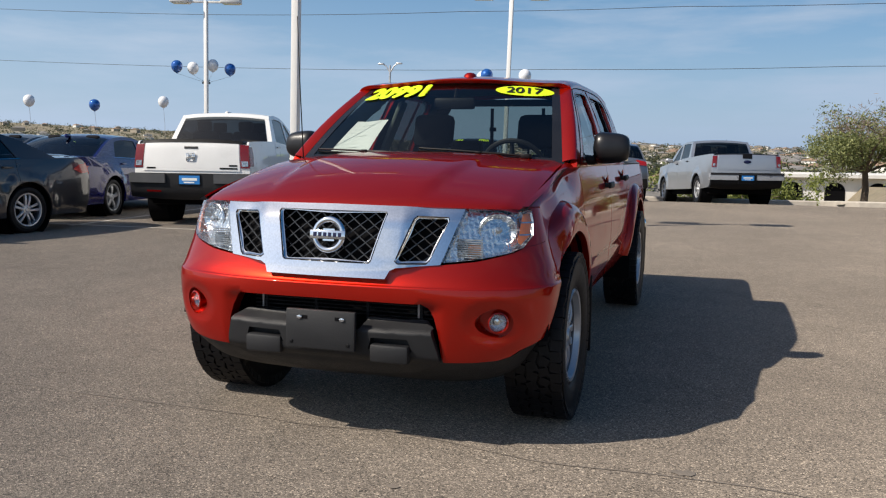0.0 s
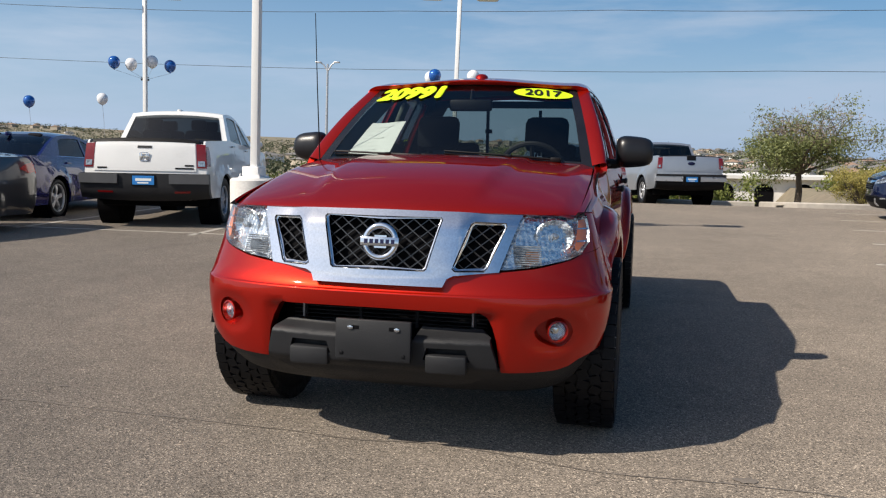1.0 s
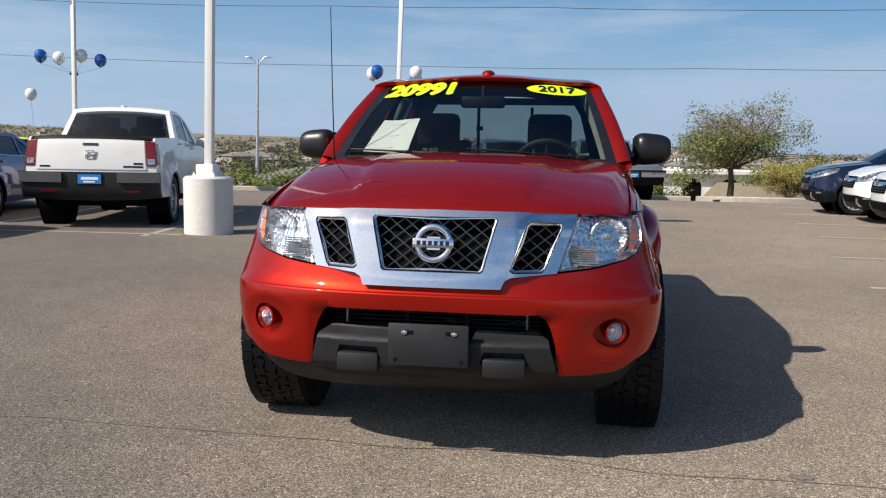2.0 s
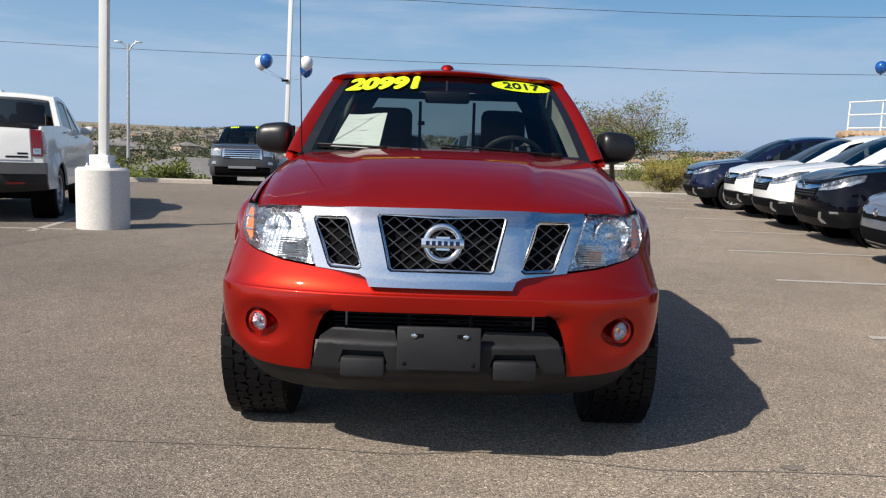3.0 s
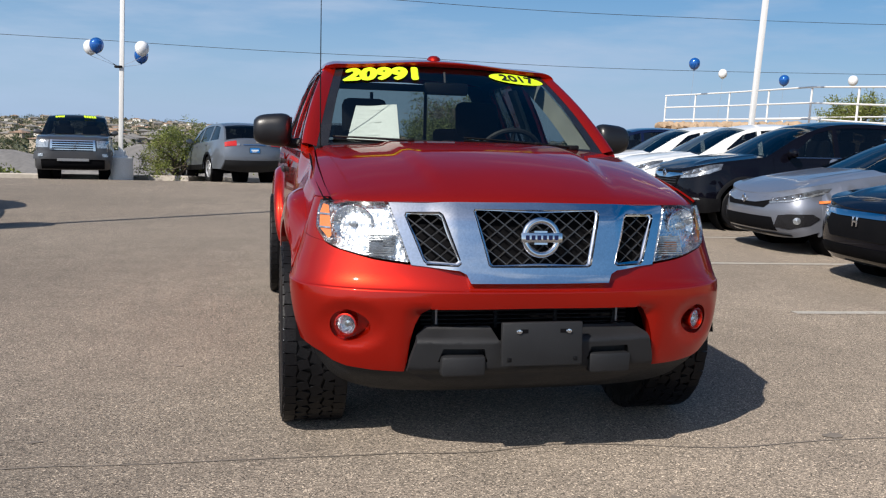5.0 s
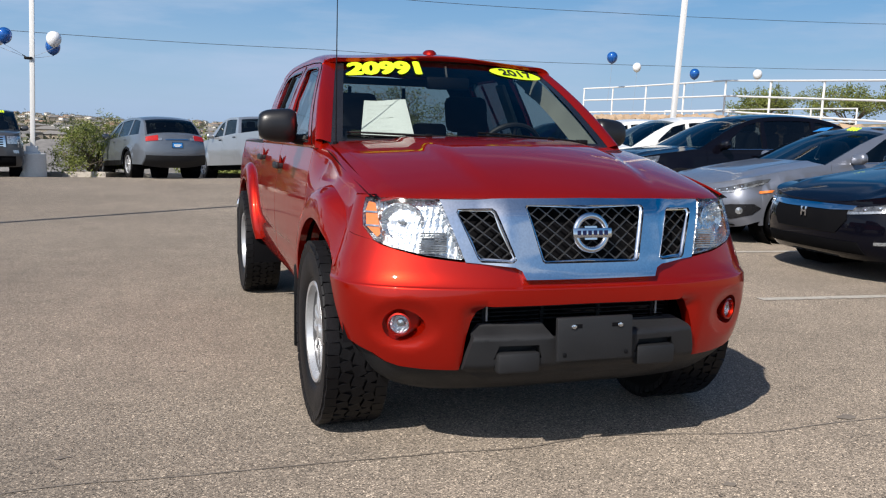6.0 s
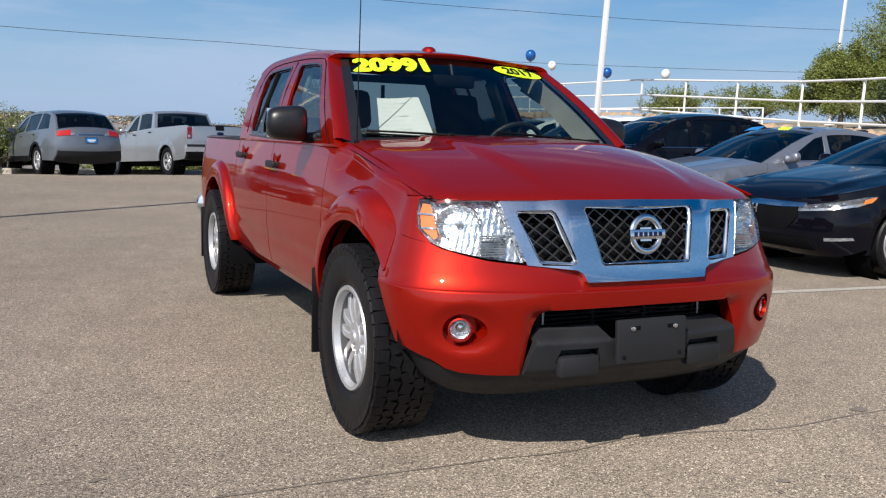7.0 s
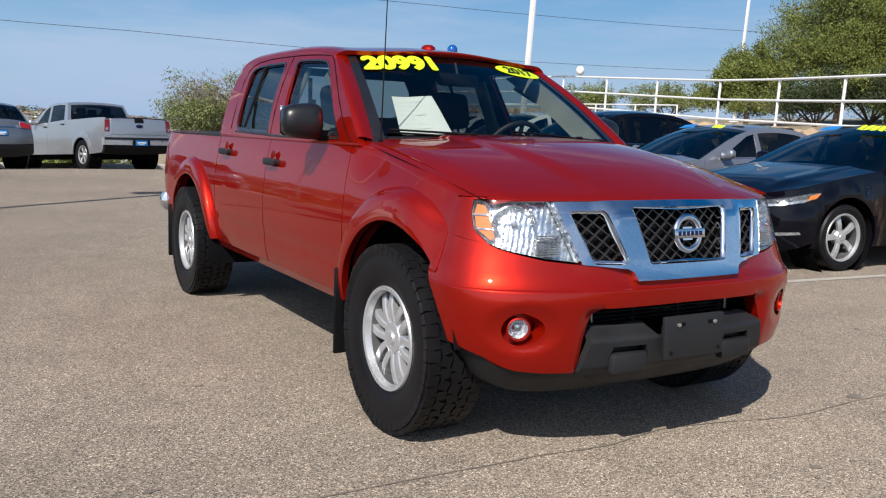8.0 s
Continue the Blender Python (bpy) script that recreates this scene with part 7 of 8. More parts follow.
grid(bm, lambda a, b: ws((-0.802 + 0.038 * b) + (0.346 - 0.043 * b) * a, 0.075 + 0.375 * b, -0.010 - 0.004 * math.sin(a * 5)), 8, 8)
pp = part("window_form", bm, PAPER, TRUCK, "white paper form behind the glass")
bm = bmesh.new()
for k in range(7):
    q = 0.14 + 0.115 * k
    grid(bm, lambda a, b: ws(-0.768 + 0.036 * q + (0.25 if k % 3 else 0.173) * a, 0.075 + 0.375 * (q + 0.025 * b), -0.0094 - 0.004 * math.sin((a * 0.7 + 0.1) * 5)), 6, 1)
part("print_bars", bm, PALEGREY, pp)

# ---- poles, balloons, wires ----
LEAN = Matrix.Rotation(radians(1.9), 4, "Y") @ Matrix.Rotation(radians(1.6), 4, "X")
BALBLUE = mat("blue_balloon", (0.01, 0.11, 0.42), 0.12, 0.3, 1.0, 0.04)
BALWHITE = mat("white_balloon", (0.80, 0.81, 0.83), 0.3, 0.0, 0.6, 0.03)
STRING = mat("string", (0.30, 0.30, 0.31), 0.8)


def light_pole(x, y, z, height, base_r, base_h, heads, turn, label):
    root = thing("light_pole", label, "light pole", "light poles of the lot")
    if base_r:
        bm = bmesh.new()
        lathe(bm, [(0.0, 0.0), (base_r, 0.0), (base_r, base_h - 0.03), (base_r - 0.03, base_h), (0.0, base_h)], 40, "z")
        part("base", bm, CONCRETE, root, "white painted concrete base", 30)
    bm = bmesh.new()
    add_box(bm, (0, 0, base_h + 0.08), (0.26, 0.26, 0.18), None, 0.014)
    add_box(bm, (0, 0, base_h + 0.01), (0.34, 0.34, 0.03), None, 0.006)
    for sx_ in (-1, 1):
        for sy_ in (-1, 1):
            tube(bm, [(sx_ * 0.148, sy_ * 0.148, base_h + 0.02), (sx_ * 0.148, sy_ * 0.148, base_h + 0.06)], 0.012, 6)
    part("base_plate", bm, WHITEPAINT, root)
    bm = bmesh.new()
    add_box(bm, (0, 0, (height + base_h) / 2), (0.11, 0.11, height - base_h), LEAN, 0.007)
    part("shaft", bm, WHITEPAINT, root)
    top = LEAN @ Vector((0, 0, height))
    for k in heads:
        bm = bmesh.new()
        M = Matrix.Translation(top) @ Matrix.Rotation(radians(turn + k), 4, "Z")
        add_box(bm, (0.30, 0, -0.04), (0.5, 0.07, 0.07), M, 0.01)
        ar = part("arm", bm, WHITEPAINT, root)
        bm = bmesh.new()
        add_box(bm, (0.80, 0, 0.0), (0.62, 0.42, 0.17), M, 0.03)
        hd_ = part("lamp_head", bm, WHITEPAINT, root)
        bm = bmesh.new()
        add_box(bm, (0.80, 0, -0.09), (0.50, 0.32, 0.02), M)
        part("lamp_glass", bm, HEADLAMP, hd_)
    root.matrix_world = pose(x, y, z)
    return root


light_pole(-4.63, 7.68, 0.0, 6.9, 0.345, 0.82, (0, 180), 8, "white square light pole on a thick concrete base")
light_pole(-4.62, 20.6, -0.03, 5.75, 0.33, 0.62, (0, 180), 14, "white light pole on a concrete base with balloons tied")
light_pole(-14.55, 20.3, 0.0, 5.95, 0.33, 0.62, (0, 180), 20, "white light pole at the far row with balloons tied")
light_pole(10.5, 14.95, 0.0, 7.6, 0.33, 0.62, (0, 90, 180), 0, "white light pole behind the display row")
light_pole(31.7, 26.3, 2.2, 8.0, 0.0, 0.02, (0, 180), 30, "white light pole beyond the ramp")

# far street lamp
root = thing("street_lamp", "grey steel street lamp with two short arms", "street lamp")
bm = bmesh.new()
tube(bm, [(0, 0, 0), (0.15, -0.1, 6.0), (0.28, -0.22, 11.2)], 0.13, 10, 0.07)
part("pole", bm, ALLOY, root)
for s in (1, -1):
    bm = bmesh.new()
    tube(bm, [(0.28, -0.22, 10.7), (0.28 + s * 0.28, -0.22, 11.15), (0.28 + s * 0.5, -0.22, 11.3)], 0.045, 8)
    add_box(bm, (0.28 + s * 0.66, -0.22, 11.32), (0.42, 0.22, 0.10), None, 0.03)
    part("lamp_head", bm, ALLOY, root)
root.matrix_world = pose(-20.85, 51.8, -4.0)


def balloon(p, foot, col, r=0.19):
    """A balloon held by a string from foot."""
    word = "blue" if col is BALBLUE else "white"
    root = thing("balloon", f"shiny round {word} balloon on a thin string", "balloon", "balloons")
    bm = bmesh.new()
    lathe(bm, [(0.0, r)] + [(r * math.sin(a) * (1 - 0.10 * (1 - math.cos(a)) * 0.5), r * math.cos(a) * (1.0 if a < 1.57 else 1.12)) for a in [0.2 + 2.75 * i / 12 for i in range(13)]] + [(0.016, -r * 1.15), (0.022, -r * 1.22), (0.0, -r * 1.2)], 24, "z")
    part("skin", bm, col, root)
    bm = bmesh.new()
    d = Vector(foot) - Vector(p)
    tube(bm, [Vector((0, 0, -r * 1.2)), Vector((0, 0, -r * 1.2)) * 0.4 + d * 0.5 + Vector((0.02, 0, -0.03)), d], 0.004, 5)
    part("string", bm, STRING, root)
    root.matrix_world = pose(*p)


C_CL, B_CL = (-4.60, 20.5, 2.96), (-14.5, 20.3, 3.38)
for p, col in (((-5.10, 20.3, 3.48), BALBLUE), ((-5.30, 20.6, 3.45), BALWHITE), ((-3.99, 20.4, 3.46), BALWHITE), ((-4.05, 20.7, 3.29), BALBLUE)):
    balloon(p, C_CL, col)
for p, col in (((-15.25, 19.8, 3.88), BALBLUE), ((-14.85, 20.1, 3.85), BALWHITE), ((-14.31, 20.4, 3.95), BALWHITE), ((-13.86, 20.7, 3.84), BALBLUE)):
    balloon(p, B_CL, col)
for p in (C_CL, B_CL):
    bm = bmesh.new()
    add_box(bm, p, (0.19, 0.19, 0.06), None, 0.01)
    for s in (1, -1):
        tube(bm, [p, (p[0] + s * 0.14, p[1], p[2] + 0.08)], 0.012, 6)
    tagged(part("balloon_clamp", bm, BLACK), "small black clamp on a light pole", "clamp")
for p, col in (((-15.81, 14.17, 2.45), BALWHITE), ((-14.63, 15.23, 2.39), BALBLUE), ((-13.24, 16.32, 2.53), BALWHITE)):
    balloon(p, (p[0] + 0.03, p[1], 1.5), col, 0.15)
for p, col, f, r in (((13.89, 24.04, 4.19), BALBLUE, 3.0, 0.20), ((17.9, 29.06, 4.38), BALWHITE, 2.9, 0.19), ((20.4, 28.5, 4.18), BALBLUE, 2.8, 0.22), ((24.9, 30.1, 4.46), BALWHITE, 2.8, 0.22)):
    balloon(p, (p[0] - 0.15, p[1] - 0.05, f - 0.4), col, r)

WIRE = mat("power_cable", (0.03, 0.03, 0.032), 0.7)
for nm, pts in (("low", ((-58, 5.05), (-45, 5.25), (-29, 5.52), (-10, 5.79), (0, 5.72), (9, 5.68), (20, 5.3), (36, 4.92), (46, 4.6), (56, 4.3))), ("up", ((-55, 7.7), (-45, 8.26), (-16, 9.56), (-2, 9.72), (10, 9.3), (28, 8.45), (36, 7.95), (49, 7.06), (56, 6.5)))):
    bm = bmesh.new()
    P = []
    for k in range(61):
        az = pts[0][0] + (pts[-1][0] - pts[0][0]) * k / 60
        d = 62 / math.cos(radians(az))
        P.append((62 * math.tan(radians(az)), 60, 1.2 + d * math.tan(radians(interp(pts, az)))))
    tube(bm, P, 0.018 if nm == "low" else 0.02, 5)
    tagged(part("power_line", bm, WIRE), "thin dark overhead power line across the sky", "cable")

# ---- ramp with white railing ----
RAIL = [(9.6, -1.0), (10.4, 1.2), (11.3, 3.9), (12.25, 7.1), (13.2, 9.3), (13.85, 11.5), (14.25, 14.0), (14.5, 16.3), (14.65, 18.5), (14.75, 20.8), (14.80, 23.2), (14.72, 25.4), (14.3, 26.9)]
def rail_z(y):
    return interp(((-1, 1.35), (7.1, 1.58), (11.4, 1.75), (18.5, 2.17), (25.4, 2.30), (30, 2.32)), y)
root = thing("railing", "white painted steel pipe railing along the ramp", "railing")
for i, (x, y) in enumerate(RAIL):
    bm = bmesh.new()
    z = rail_z(y)
    tube(bm, [(x, y, z - 0.35), (x + 0.012, y - 0.01, z + 0.5), (x + 0.024, y - 0.02, z + 0.95)], 0.030, 8)
    part("post", bm, WHITEPAINT, root)
for h in (0.02, 0.48, 0.93):
    bm = bmesh.new()
    tube(bm, [(x, y, rail_z(y) + h) for x, y in RAIL], 0.026, 8)
    part("rail", bm, WHITEPAINT, root)
root2 = thing("railing", "white painted steel pipe railing on the far side", "railing")
FAR = [(x + 5.0, y + 2.0) for x, y in RAIL[7:]]
far_z = lambda y: rail_z(y) - 0.62
for x, y in FAR:
    bm = bmesh.new()
    tube(bm, [(x, y, far_z(y) - 0.3), (x, y, far_z(y) + 0.9)], 0.028, 8)
    part("post", bm, WHITEPAINT, root2)
for h in (0.45, 0.88):
    bm = bmesh.new()
    tube(bm, [(x, y, far_z(y) + h) for x, y in FAR], 0.024, 8)
    part("rail", bm, WHITEPAINT, root2)

# retaining wall of rough stones under the railing
bm = bmesh.new()
W2 = [(x - 0.25, y) for x, y in RAIL]
rows = []
for x, y in W2:
    z = rail_z(y)
    rows.append([bm.verts.new(p) for p in ((x - 0.35, y, -0.4), (x - 0.22, y, z * 0.5), (x - 0.05, y, z - 0.12), (x + 0.6, y, z - 0.12), (x + 0.6, y, -0.4))])
for A, B in zip(rows, rows[1:]):
    for j in range(4):
        bm.faces.new((A[j], A[j + 1], B[j + 1], B[j]))
wall = tagged(part("retaining_wall", bm, STONE), "tan sandstone retaining wall below the railing", "wall", kind="structure")
rk = random.Random(11)
stones = []
for q in range(5):
    b = bmesh.new()
    bmesh.ops.create_icosphere(b, subdivisions=1, radius=0.5)
    for v in b.verts:
        v.co *= 1 + rk.uniform(-0.18, 0.18)
    finish(b, 30)
    me = bpy.data.meshes.new("stone")
    b.to_mesh(me)
    b.free()
    me.materials.append(STONE)
    stones.append(me)
for (x0, y0), (x1, y1) in zip(W2[1:], W2[2:]):
    for k in range(5):
        for lv_ in range(4):
            f = (k + 0.5 * (lv_ % 2)) / 5
            x, y = x0 + (x1 - x0) * f, y0 + (y1 - y0) * f
            zz = rail_z(y) - 0.22 - 0.33 * lv_
            o = new("stone", stones[rk.randrange(5)])
            o.parent = wall
            o.matrix_world = pose(x - 0.14 - 0.05 * lv_, y, zz, rk.uniform(-20, 20), rk.uniform(-20, 20), rk.uniform(0, 360)) @ Matrix.Diagonal((rk.uniform(0.35, 0.5), rk.uniform(0.42, 0.62), rk.uniform(0.3, 0.4), 1))

# kerbs at the far edge of the lot, with low rubble
def kerb(pts, label="pale concrete kerb at the lot edge"):
    bm = bmesh.new()
    rows = []
    for i, (x, y) in enumerate(pts):
        a, b = pts[max(i - 1, 0)], pts[min(i + 1, len(pts) - 1)]
        d = Vector((b[0] - a[0], b[1] - a[1], 0)).normalized()
        n = Vector((-d.y, d.x, 0))
        z = lot_z(x, y)
        c = Vector((x, y, z))
        rows.append([bm.verts.new(p) for p in (c + n * -0.08 + Vector((0, 0, -0.2)), c + n * -0.08 + Vector((0, 0, 0.12)), c + n * -0.05 + Vector((0, 0, 0.15)), c + n * 0.08 + Vector((0, 0, 0.15)), c + n * 0.08 + Vector((0, 0, -0.2)))])
    for A, B in zip(rows, rows[1:]):
        for j in range(4):
            bm.faces.new((A[j], A[j + 1], B[j + 1], B[j]))
    return tagged(part("kerb", bm, KERB), label, "kerb", kind="structure")


kerb([(4.3, 22.6), (4.45, 21.6), (5.0, 20.6), (6.0, 20.4), (7.5, 20.9), (9.0, 21.6), (12.5, 22.4)])
kerb([(-30, 24.0), (-16, 24.1), (-9, 24.2), (-4.8, 23.9), (-4.0, 22.0), (-3.0, 21.6), (-2.2, 24.3)], "low tan concrete edging behind the parked cars")
kerb([(-2.2, 24.35), (4.3, 24.35)])
bm = bmesh.new()
for (x0, x1, y0, y1) in ((4.5, 13.0, 21.0, 24.6),):
    grid(bm, lambda a, b: Vector((x0 + (x1 - x0) * a, y0 + (y1 - y0) * b + 0.4 * a, lot_z(0, y0 + (y1 - y0) * b) + 0.05 + 0.12 * math.sin(a * 3.14) * math.sin(b * 3.14) + 0.06 * noise.noise(Vector((a * 9, b * 9, 0))))), 24, 14)
tagged(part("planting_bed", bm, EARTH), "tan earth planting bed behind the kerb", "ground", kind="structure")

# ---- plants ----
def leaf_mat(name, a, b):
    m = bpy.data.materials.new(name)
    m.use_nodes = True
    n, l = m.node_tree.nodes, m.node_tree.links
    p = n["Principled BSDF"]
    ge = n.new("ShaderNodeNewGeometry")
    r = n.new("ShaderNodeValToRGB")
    r.color_ramp.elements[0].color, r.color_ramp.elements[1].color = (*a, 1), (*b, 1)
    l.new(ge.outputs["Random Per Island"], r.inputs[0])
    l.new(r.outputs[0], p.inputs["Base Color"])
    p.inputs["Roughness"].default_value = 0.6
    tr, mx = n.new("ShaderNodeBsdfTranslucent"), n.new("ShaderNodeMixShader")
    l.new(r.outputs[0], tr.inputs[0])
    mx.inputs[0].default_value = 0.3
    l.new(p.outputs[0], mx.inputs[1])
    l.new(tr.outputs[0], mx.inputs[2])
    l.new(mx.outputs[0], n["Material Output"].inputs[0])
    return m


GREEN = leaf_mat("mesquite_leaf", (0.085, 0.115, 0.022), (0.27, 0.30, 0.075))
OLIVE = leaf_mat("olive_leaf", (0.10, 0.125, 0.04), (0.29, 0.31, 0.12))
YELLOWISH = leaf_mat("yellow_leaf", (0.22, 0.21, 0.05), (0.55, 0.46, 0.15))
DUSTY = leaf_mat("dusty_leaf", (0.035, 0.05, 0.025), (0.11, 0.12, 0.06))
DARKLEAF = leaf_mat("oleander_leaf", (0.022, 0.036, 0.012), (0.075, 0.10, 0.035))
DRY = leaf_mat("dry_twig", (0.20, 0.15, 0.12), (0.34, 0.27, 0.22))


def plant(name, label, category, pos, height, spread, trunk_h, leaf, seed, limbs=6, twigs=260, per=26, size=0.09, lean=(0, 0), flat=0.75, bare=0.0, group="", low=0.35, clump=0.12):
    """A trunk with limbs, twigs and many small leaves; bare: share of twigs without leaves at the top."""
    rg = random.Random(seed)
    root = thing(name, label, category, group)
    wood, tips = bmesh.new(), []
    tr = height * 0.022 + 0.03
    fork = Vector((lean[0] * 0.3, lean[1] * 0.3, trunk_h))
    if trunk_h > 0.05:
        tube(wood, [Vector((0, 0, -0.3)), fork * 0.5 + Vector((0.05, 0.03, 0)), fork], tr * 1.3, 8, tr * 0.9)
    ends = []
    for i in range(limbs):
        a = 2 * math.pi * (i + rg.uniform(-0.3, 0.3)) / limbs
        rr = spread * rg.uniform(0.45, 0.8)
        top = Vector((rr * math.cos(a) + lean[0], rr * math.sin(a) + lean[1], trunk_h + (height - trunk_h) * rg.uniform(low, 0.8)))
        mid = fork + (top - fork) * 0.5 + Vector((rg.uniform(-0.2, 0.2), rg.uniform(-0.2, 0.2), 0.15 * height * rg.random()))
        tube(wood, [fork, mid, top], tr * 0.6, 6, tr * 0.22)
        for k in range(5):
            s0 = mid + (top - mid) * rg.random()
            e = s0 + Vector((rg.gauss(0, 1), rg.gauss(0, 1), abs(rg.gauss(0.5, 0.7)))) * spread * 0.28
            e.z = min(e.z, height)
            tube(wood, [s0, (s0 + e) / 2 + Vector((0, 0, 0.08)), e], tr * 0.22, 5, tr * 0.08)
            ends.append(e)
        ends.append(top)
    part("trunk", wood, BARK, root)
    V, F, V2, F2 = [], [], [], []
    for q in range(twigs):
        e = rg.choice(ends)
        c = e + Vector((rg.gauss(0, 1) * spread * clump, rg.gauss(0, 1) * spread * clump, rg.gauss(0, 1) * height * 0.08 * flat))
        c.z = max(c.z, trunk_h * 0.55 if trunk_h > 0.3 else 0.05)
        dry = c.z > height * 0.72 and rg.random() < bare
        rad = spread * 0.075
        for k in range(per if not dry else max(3, per // 5)):
            o = c + Vector((rg.gauss(0, 1), rg.gauss(0, 1), rg.gauss(0, 0.8))) * rad
            o.z = max(o.z, 0.03)
            u = Vector((rg.gauss(0, 1), rg.gauss(0, 1), rg.gauss(0, 1))).normalized()
            w = u.cross(Vector((rg.gauss(0, 1), rg.gauss(0, 1), rg.gauss(0, 1)))).normalized()
            s = size * rg.uniform(0.6, 1.25)
            lw = 0.42 if not dry else 0.10
            if dry:
                s *= 2.0
            i0 = len(V) if not dry else len(V2)
            (V if not dry else V2).extend([o - u * s * 0.5, o + w * s * lw * 0.5, o + u * s * 0.5, o - w * s * lw * 0.5])
            (F if not dry else F2).append((i0, i0 + 1, i0 + 2, i0 + 3))
    for nm, vv, ff, mt in (("crown", V, F, leaf), ("dry_foliage", V2, F2, DRY)):
        if ff:
            me = bpy.data.meshes.new(nm)
            me.from_pydata(vv, [], ff)
            me.materials.append(mt)
            o = new(nm, me)
            o["kind"] = "stuff"
            o.parent = root
    root.matrix_world = pose(*pos)
    return root


plant("tree", "small mesquite tree with a sparse dusty crown", "tree", (5.95, 26.9, -0.35), 3.1, 2.05, 1.15, OLIVE, 3, 14, 800, 38, 0.10, bare=0.8, low=-0.05, clump=0.10)
plant("shrub", "yellow-green flowering desert shrub behind the kerb", "shrub", (7.6, 25.3, -0.15), 1.15, 1.0, 0.05, YELLOWISH, 4, 16, 460, 34, 0.055, low=0.0)
plant("shrub", "dusty green oleander bush at the lot edge", "shrub", (-3.35, 22.8, -0.1), 1.75, 1.15, 0.05, GREEN, 6, 14, 420, 34, 0.065, low=0.0)
for i, (x, y, h, sp_) in enumerate(((27.3, 21.9, 3.2, 1.6), (29.9, 19.4, 6.9, 3.2), (31.8, 16.0, 6.6, 3.4), (36.0, 21.0, 7.0, 3.4), (34.5, 12.0, 6.0, 3.4))):
    plant("tree", "green mesquite tree with fine dense foliage", "tree", (x, y, 1.7), h, sp_, 0.9, GREEN, 20 + i, 16, 1500, 62, 0.105, low=0.06, flat=0.8, clump=0.085, group="trees beyond the ramp")
for i, (x, y, h, sp_) in enumerate(((20.8, 24.3, 1.5, 1.5), (22.4, 21.6, 1.3, 1.6), (24.5, 17.5, 1.3, 1.8), (23.5, 13.8, 1.5, 1.8))):
    plant("shrub", "low dark green shrub beyond the ramp", "shrub", (x, y, 1.9), h, sp_, 0.05, GREEN, 40 + i, 8, 240, 26, 0.10, group="shrubs beyond the ramp")
for i, (x, y) in enumerate(((22.0, 14.7), (23.3, 12.6), (24.6, 10.4))):
    plant("shrub", "dense dark green oleander hedge bush behind the railing", "shrub", (x, y, 1.75), 1.75, 1.35, 0.05, DARKLEAF, 50 + i, 10, 420, 34, 0.09, group="oleander bushes")
for i, (x, y, z, h, sp_) in enumerate(((-12.5, 33.5, -3.2, 3.5, 2.0), (-17.0, 36.0, -3.5, 3.4, 2.2), (0.0, 42.0, -4.0, 4.6, 2.8), (-25.0, 40.0, -4.0, 4.5, 3.0), (3.0, 36.0, -4.0, 5.0, 2.4), (13.0, 45.0, -3.0, 3.6, 2.5), (-31.0, 46.0, -4.0, 4.6, 3.2))):
    plant("tree", "green tree growing below the lot edge", "tree", (x, y, z), h, sp_, 0.8, GREEN, 60 + i, 10, 300, 34, 0.20, group="trees below the lot")

# ---- houses ----
STUCCO = mat("stucco", (0.56, 0.47, 0.37), 0.9, vary=0.1, scale=2, bump=0.4)
WHITESTUCCO = mat("white_stucco", (0.72, 0.70, 0.66), 0.9, vary=0.06, scale=2, bump=0.4)
ROOFGREY = mat("grey_roof_tile", (0.20, 0.19, 0.18), 0.85, vary=0.2, scale=4, bump=0.6)
ROOFTAN = mat("tan_roof_tile", (0.30, 0.20, 0.14), 0.85, vary=0.2, scale=4, bump=0.6)


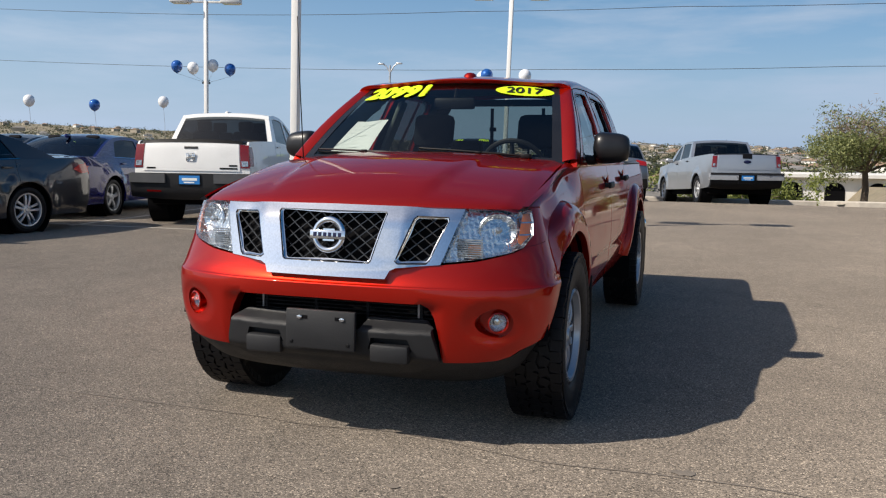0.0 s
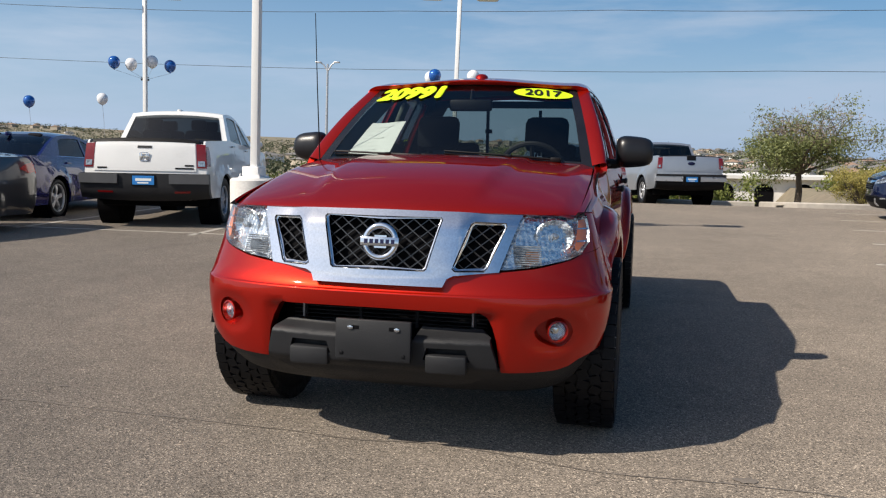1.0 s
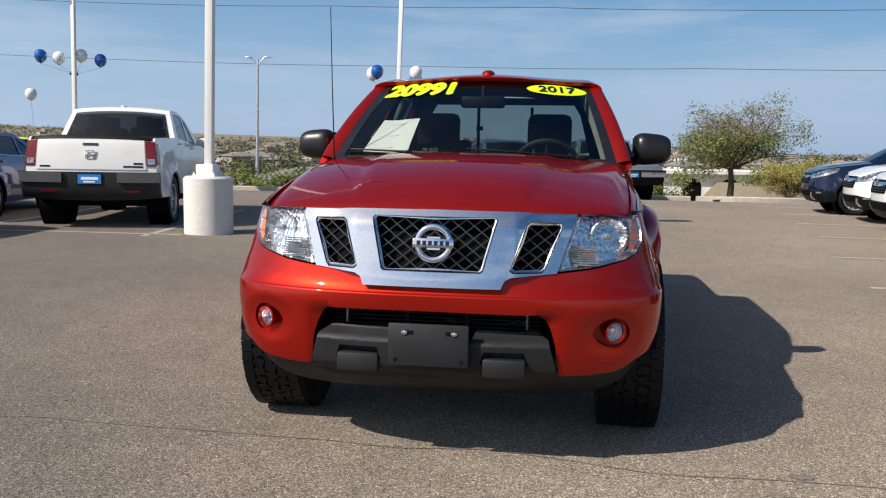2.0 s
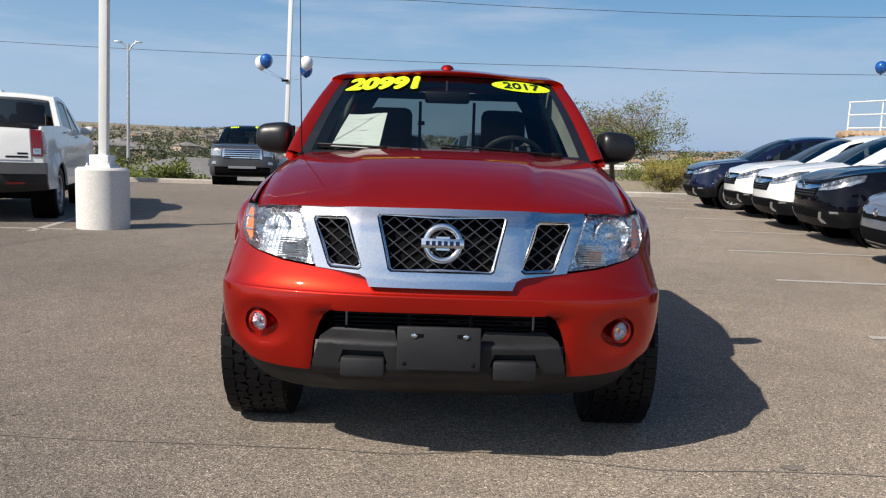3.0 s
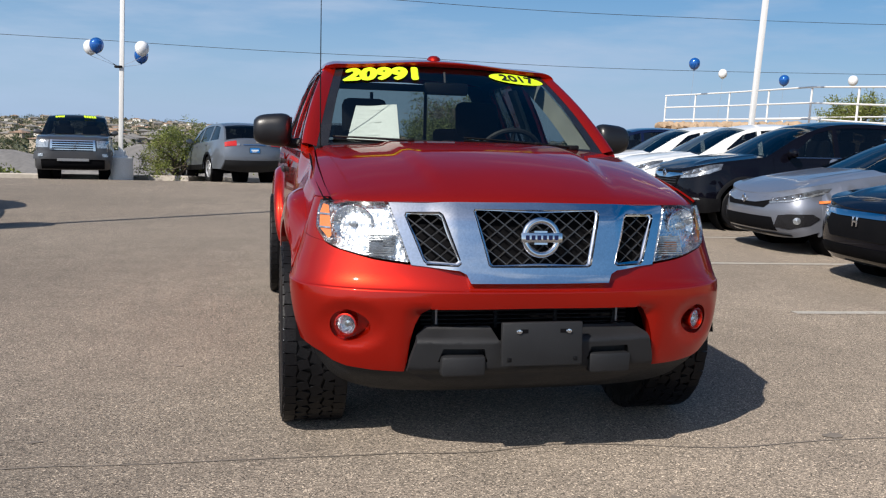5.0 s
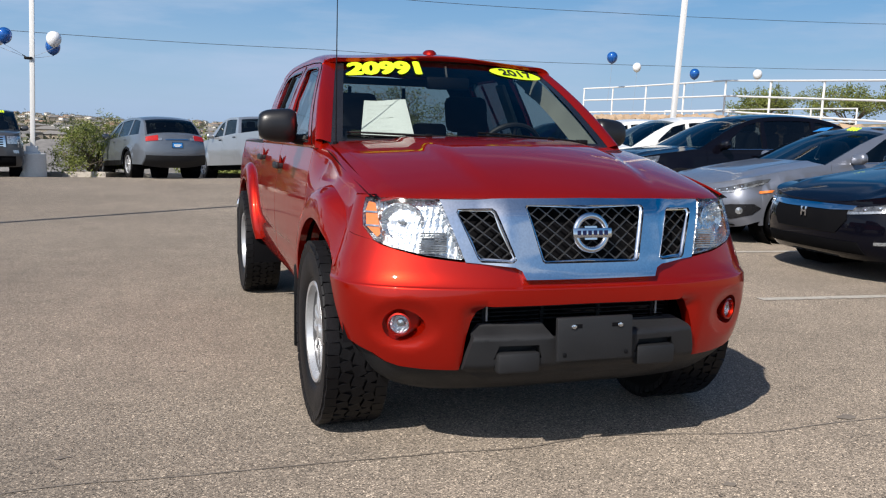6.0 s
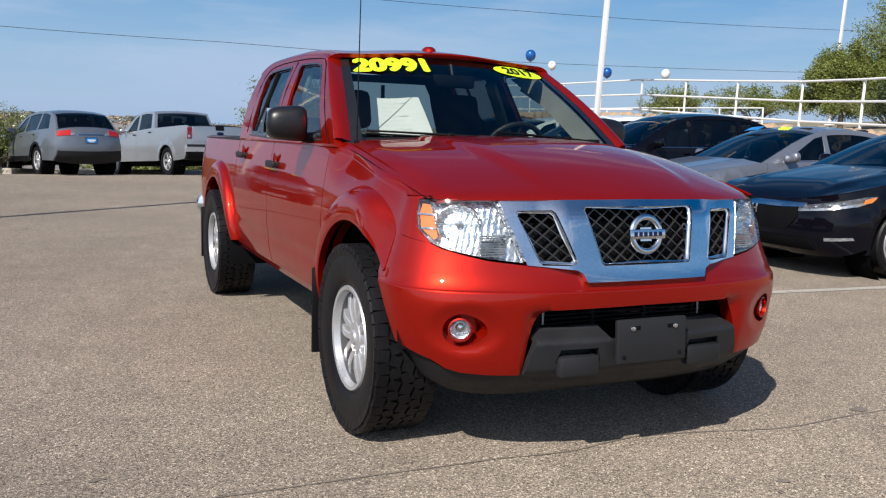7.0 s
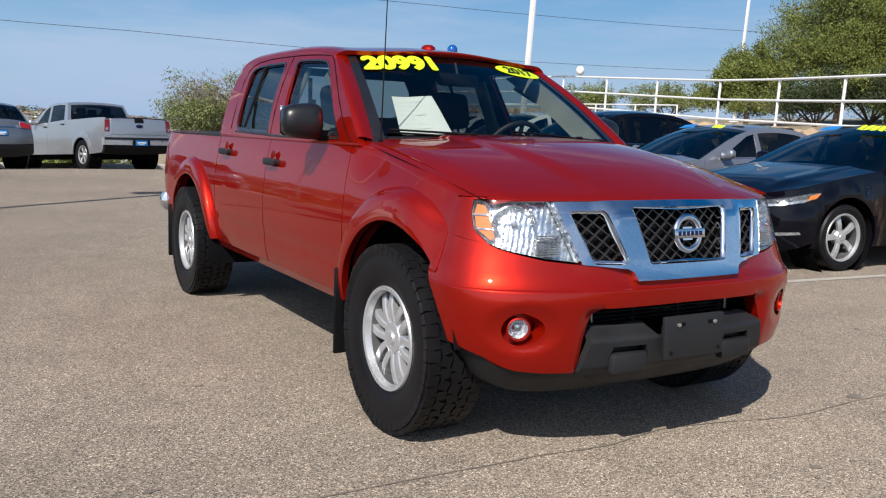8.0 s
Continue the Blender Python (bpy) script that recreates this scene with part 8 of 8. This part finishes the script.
def house(label, place, w, d, h, roof_h, wall_mat, roof_mat, arches=0):
    root = thing("house", label, "house", "houses below the lot")
    bm = bmesh.new()
    add_box(bm, (0, 0, h / 2), (w, d, h))
    part("wall", bm, wall_mat, root)
    bm = bmesh.new()
    e = 0.45
    base = [Vector((sx_ * (w / 2 + e), sy_ * (d / 2 + e), h)) for sx_, sy_ in ((-1, -1), (1, -1), (1, 1), (-1, 1))]
    rl = max(0.4, w / 2 - d / 2)
    r0, r1 = Vector((-rl, 0, h + roof_h)), Vector((rl, 0, h + roof_h))
    v = [bm.verts.new(p) for p in base] + [bm.verts.new(r0), bm.verts.new(r1)] + [bm.verts.new(p - Vector((0, 0, 0.18))) for p in base]
    for f in ((0, 1, 5, 4), (1, 2, 5), (2, 3, 4, 5), (3, 0, 4), (0, 1, 7, 6), (1, 2, 8, 7), (2, 3, 9, 8), (3, 0, 6, 9), (6, 7, 8, 9)):
        bm.faces.new([v[i] for i in f])
    part("roof", bm, roof_mat, root)
    n = max(2, int(w / 2.2))
    for k in range(n):
        x = -w / 2 + w * (k + 0.5) / n
        bm = bmesh.new()
        if arches:
            pts = [(-0.55, 0.1), (0.55, 0.1), (0.55, h * 0.55)] + [(0.55 * math.cos(a * 0.314), h * 0.55 + 0.5 * math.sin(a * 0.314)) for a in range(1, 10)] + [(-0.55, h * 0.55)]
            vs = [bm.verts.new((x + a, -d / 2 - 0.02, b)) for a, b in pts]
            bm.faces.new(vs)
            vs2 = [bm.verts.new((x + a, -d / 2 + 0.1, b)) for a, b in pts]
            part("arch_opening", bm, VOID, root)
        else:
            add_box(bm, (x, -d / 2, h * 0.55), (0.9, 0.08, 1.0), None, 0.01)
            wn_ = part("window", bm, WHITEPAINT, root)
            bm = bmesh.new()
            add_box(bm, (x, -d / 2 - 0.03, h * 0.55), (0.76, 0.04, 0.86))
            part("pane", bm, DARKGLASS, wn_)
    root.matrix_world = place


house("white stucco house with dark arched openings", pose(8.2, 52.0, -1.75, 0, 0, 8), 9.0, 7.0, 2.1, 0.05, WHITESTUCCO, WHITESTUCCO, 1)
house("tan house with a grey tiled hip roof", pose(-13.5, 41.5, -4.1, 0, 0, -20), 10.0, 8.0, 2.9, 1.5, STUCCO, ROOFGREY)
house("tan house with a grey tiled hip roof", pose(-5.6, 43.0, -4.2, 0, 0, 10), 11.5, 8.5, 3.0, 1.9, STUCCO, ROOFGREY)
house("tan house with a grey tiled hip roof", pose(-26.0, 45.0, -4.3, 0, 0, 15), 10.5, 8.0, 3.0, 1.5, STUCCO, ROOFGREY)
house("tan house with a brown tiled roof", pose(-1.0, 62.0, -4.5, 0, 0, 0), 12.0, 9.0, 3.0, 1.6, STUCCO, ROOFTAN)

# far town on the hillside: boxes with hip roofs, and scrub between them
rt = random.Random(77)
V, F, MI = [], [], []
for k in range(1100):
    az = rt.uniform(-62, 30)
    d = 260 + 1300 * rt.random()
    if az < -15 and rt.random() < 0.75:
        continue
    x, y = d * math.sin(radians(az)), d * math.cos(radians(az)) - 3
    z = land_z(x, y) - 0.4
    w, dd, h, a = rt.uniform(7, 13), rt.uniform(6, 10), rt.uniform(2.6, 4.6), rt.uniform(0, 3.14)
    i0 = len(V)
    c, s = math.cos(a), math.sin(a)
    for zz, e in ((0, 0), (h, 0), (h, 0.5)):
        for sx_, sy_ in ((-1, -1), (1, -1), (1, 1), (-1, 1)):
            px, py = sx_ * (w / 2 + e), sy_ * (dd / 2 + e)
            V.append((x + c * px - s * py, y + s * px + c * py, z + zz))
    for sx_ in (-1, 1):
        px = sx_ * max(0.3, (w - dd) / 2)
        V.append((x + c * px, y + s * px, z + h + rt.uniform(1.0, 1.8)))
    wm, rm = rt.choice((0, 0, 1, 2)), rt.choice((3, 4, 4, 4))
    for q in range(4):
        F.append((i0 + q, i0 + (q + 1) % 4, i0 + 4 + (q + 1) % 4, i0 + 4 + q)); MI.append(wm)
    for f in ((8, 9, 13, 12), (9, 10, 13), (10, 11, 12, 13), (11, 8, 12)):
        F.append(tuple(i0 + q for q in f)); MI.append(rm)
me = bpy.data.meshes.new("far_town")
me.from_pydata(V, [], F)
TOWN = mat("far_stucco", (0.36, 0.31, 0.25), 0.9, vary=0.2, scale=0.05)
for m in (TOWN, WHITESTUCCO, TOWN, ROOFTAN, ROOFGREY):
    me.materials.append(m)
me.polygons.foreach_set("material_index", MI)
tagged(new("far_town", me), "many small tan houses on the far hillside", "houses", kind="stuff")
V, F = [], []
for k in range(13000):
    az = rt.uniform(-70, 60)
    d = 190 + 1350 * rt.random() ** 1.2
    x, y = d * math.sin(radians(az)), d * math.cos(radians(az)) - 3
    z = land_z(x, y)
    r = rt.uniform(1.6, 4.6) * (0.55 + 0.45 * min(1, d / 600))
    for q in range(18):
        ox, oy, oz = rt.gauss(0, 0.45) * r, rt.gauss(0, 0.45) * r, abs(rt.gauss(0.5, 0.35)) * r * 1.1
        s = r * 0.24
        i0 = len(V)
        for w in range(4):
            V.append((x + ox + rt.uniform(-s, s), y + oy + rt.uniform(-s, s), z + oz + rt.uniform(-s, s) * 0.9))
        F += [(i0, i0 + 1, i0 + 2), (i0, i0 + 2, i0 + 3)]
me = bpy.data.meshes.new("far_scrub")
me.from_pydata(V, [], F)
me.materials.append(DUSTY)
tagged(new("far_scrub", me), "dusty green trees and scrub among the far houses", "scrub", kind="stuff")

# cars of the far row
for i, (x, y, col) in enumerate(((-12.6, 19.8, WHITECAR), (-16.0, 19.2, DARKGREYCAR), (-19.2, 18.6, WHITECAR), (-12.5, 11.9, DARKGREYCAR))):
    vehicle("sedan", "parked sedan with yellow windscreen price sticker", "sedan", pose(x, y, 0.0, 0, 0, 25 if i < 3 else 190), col, SEDAN, "cars of the far row", dress_accord if i < 3 else dress_sedan_rear)
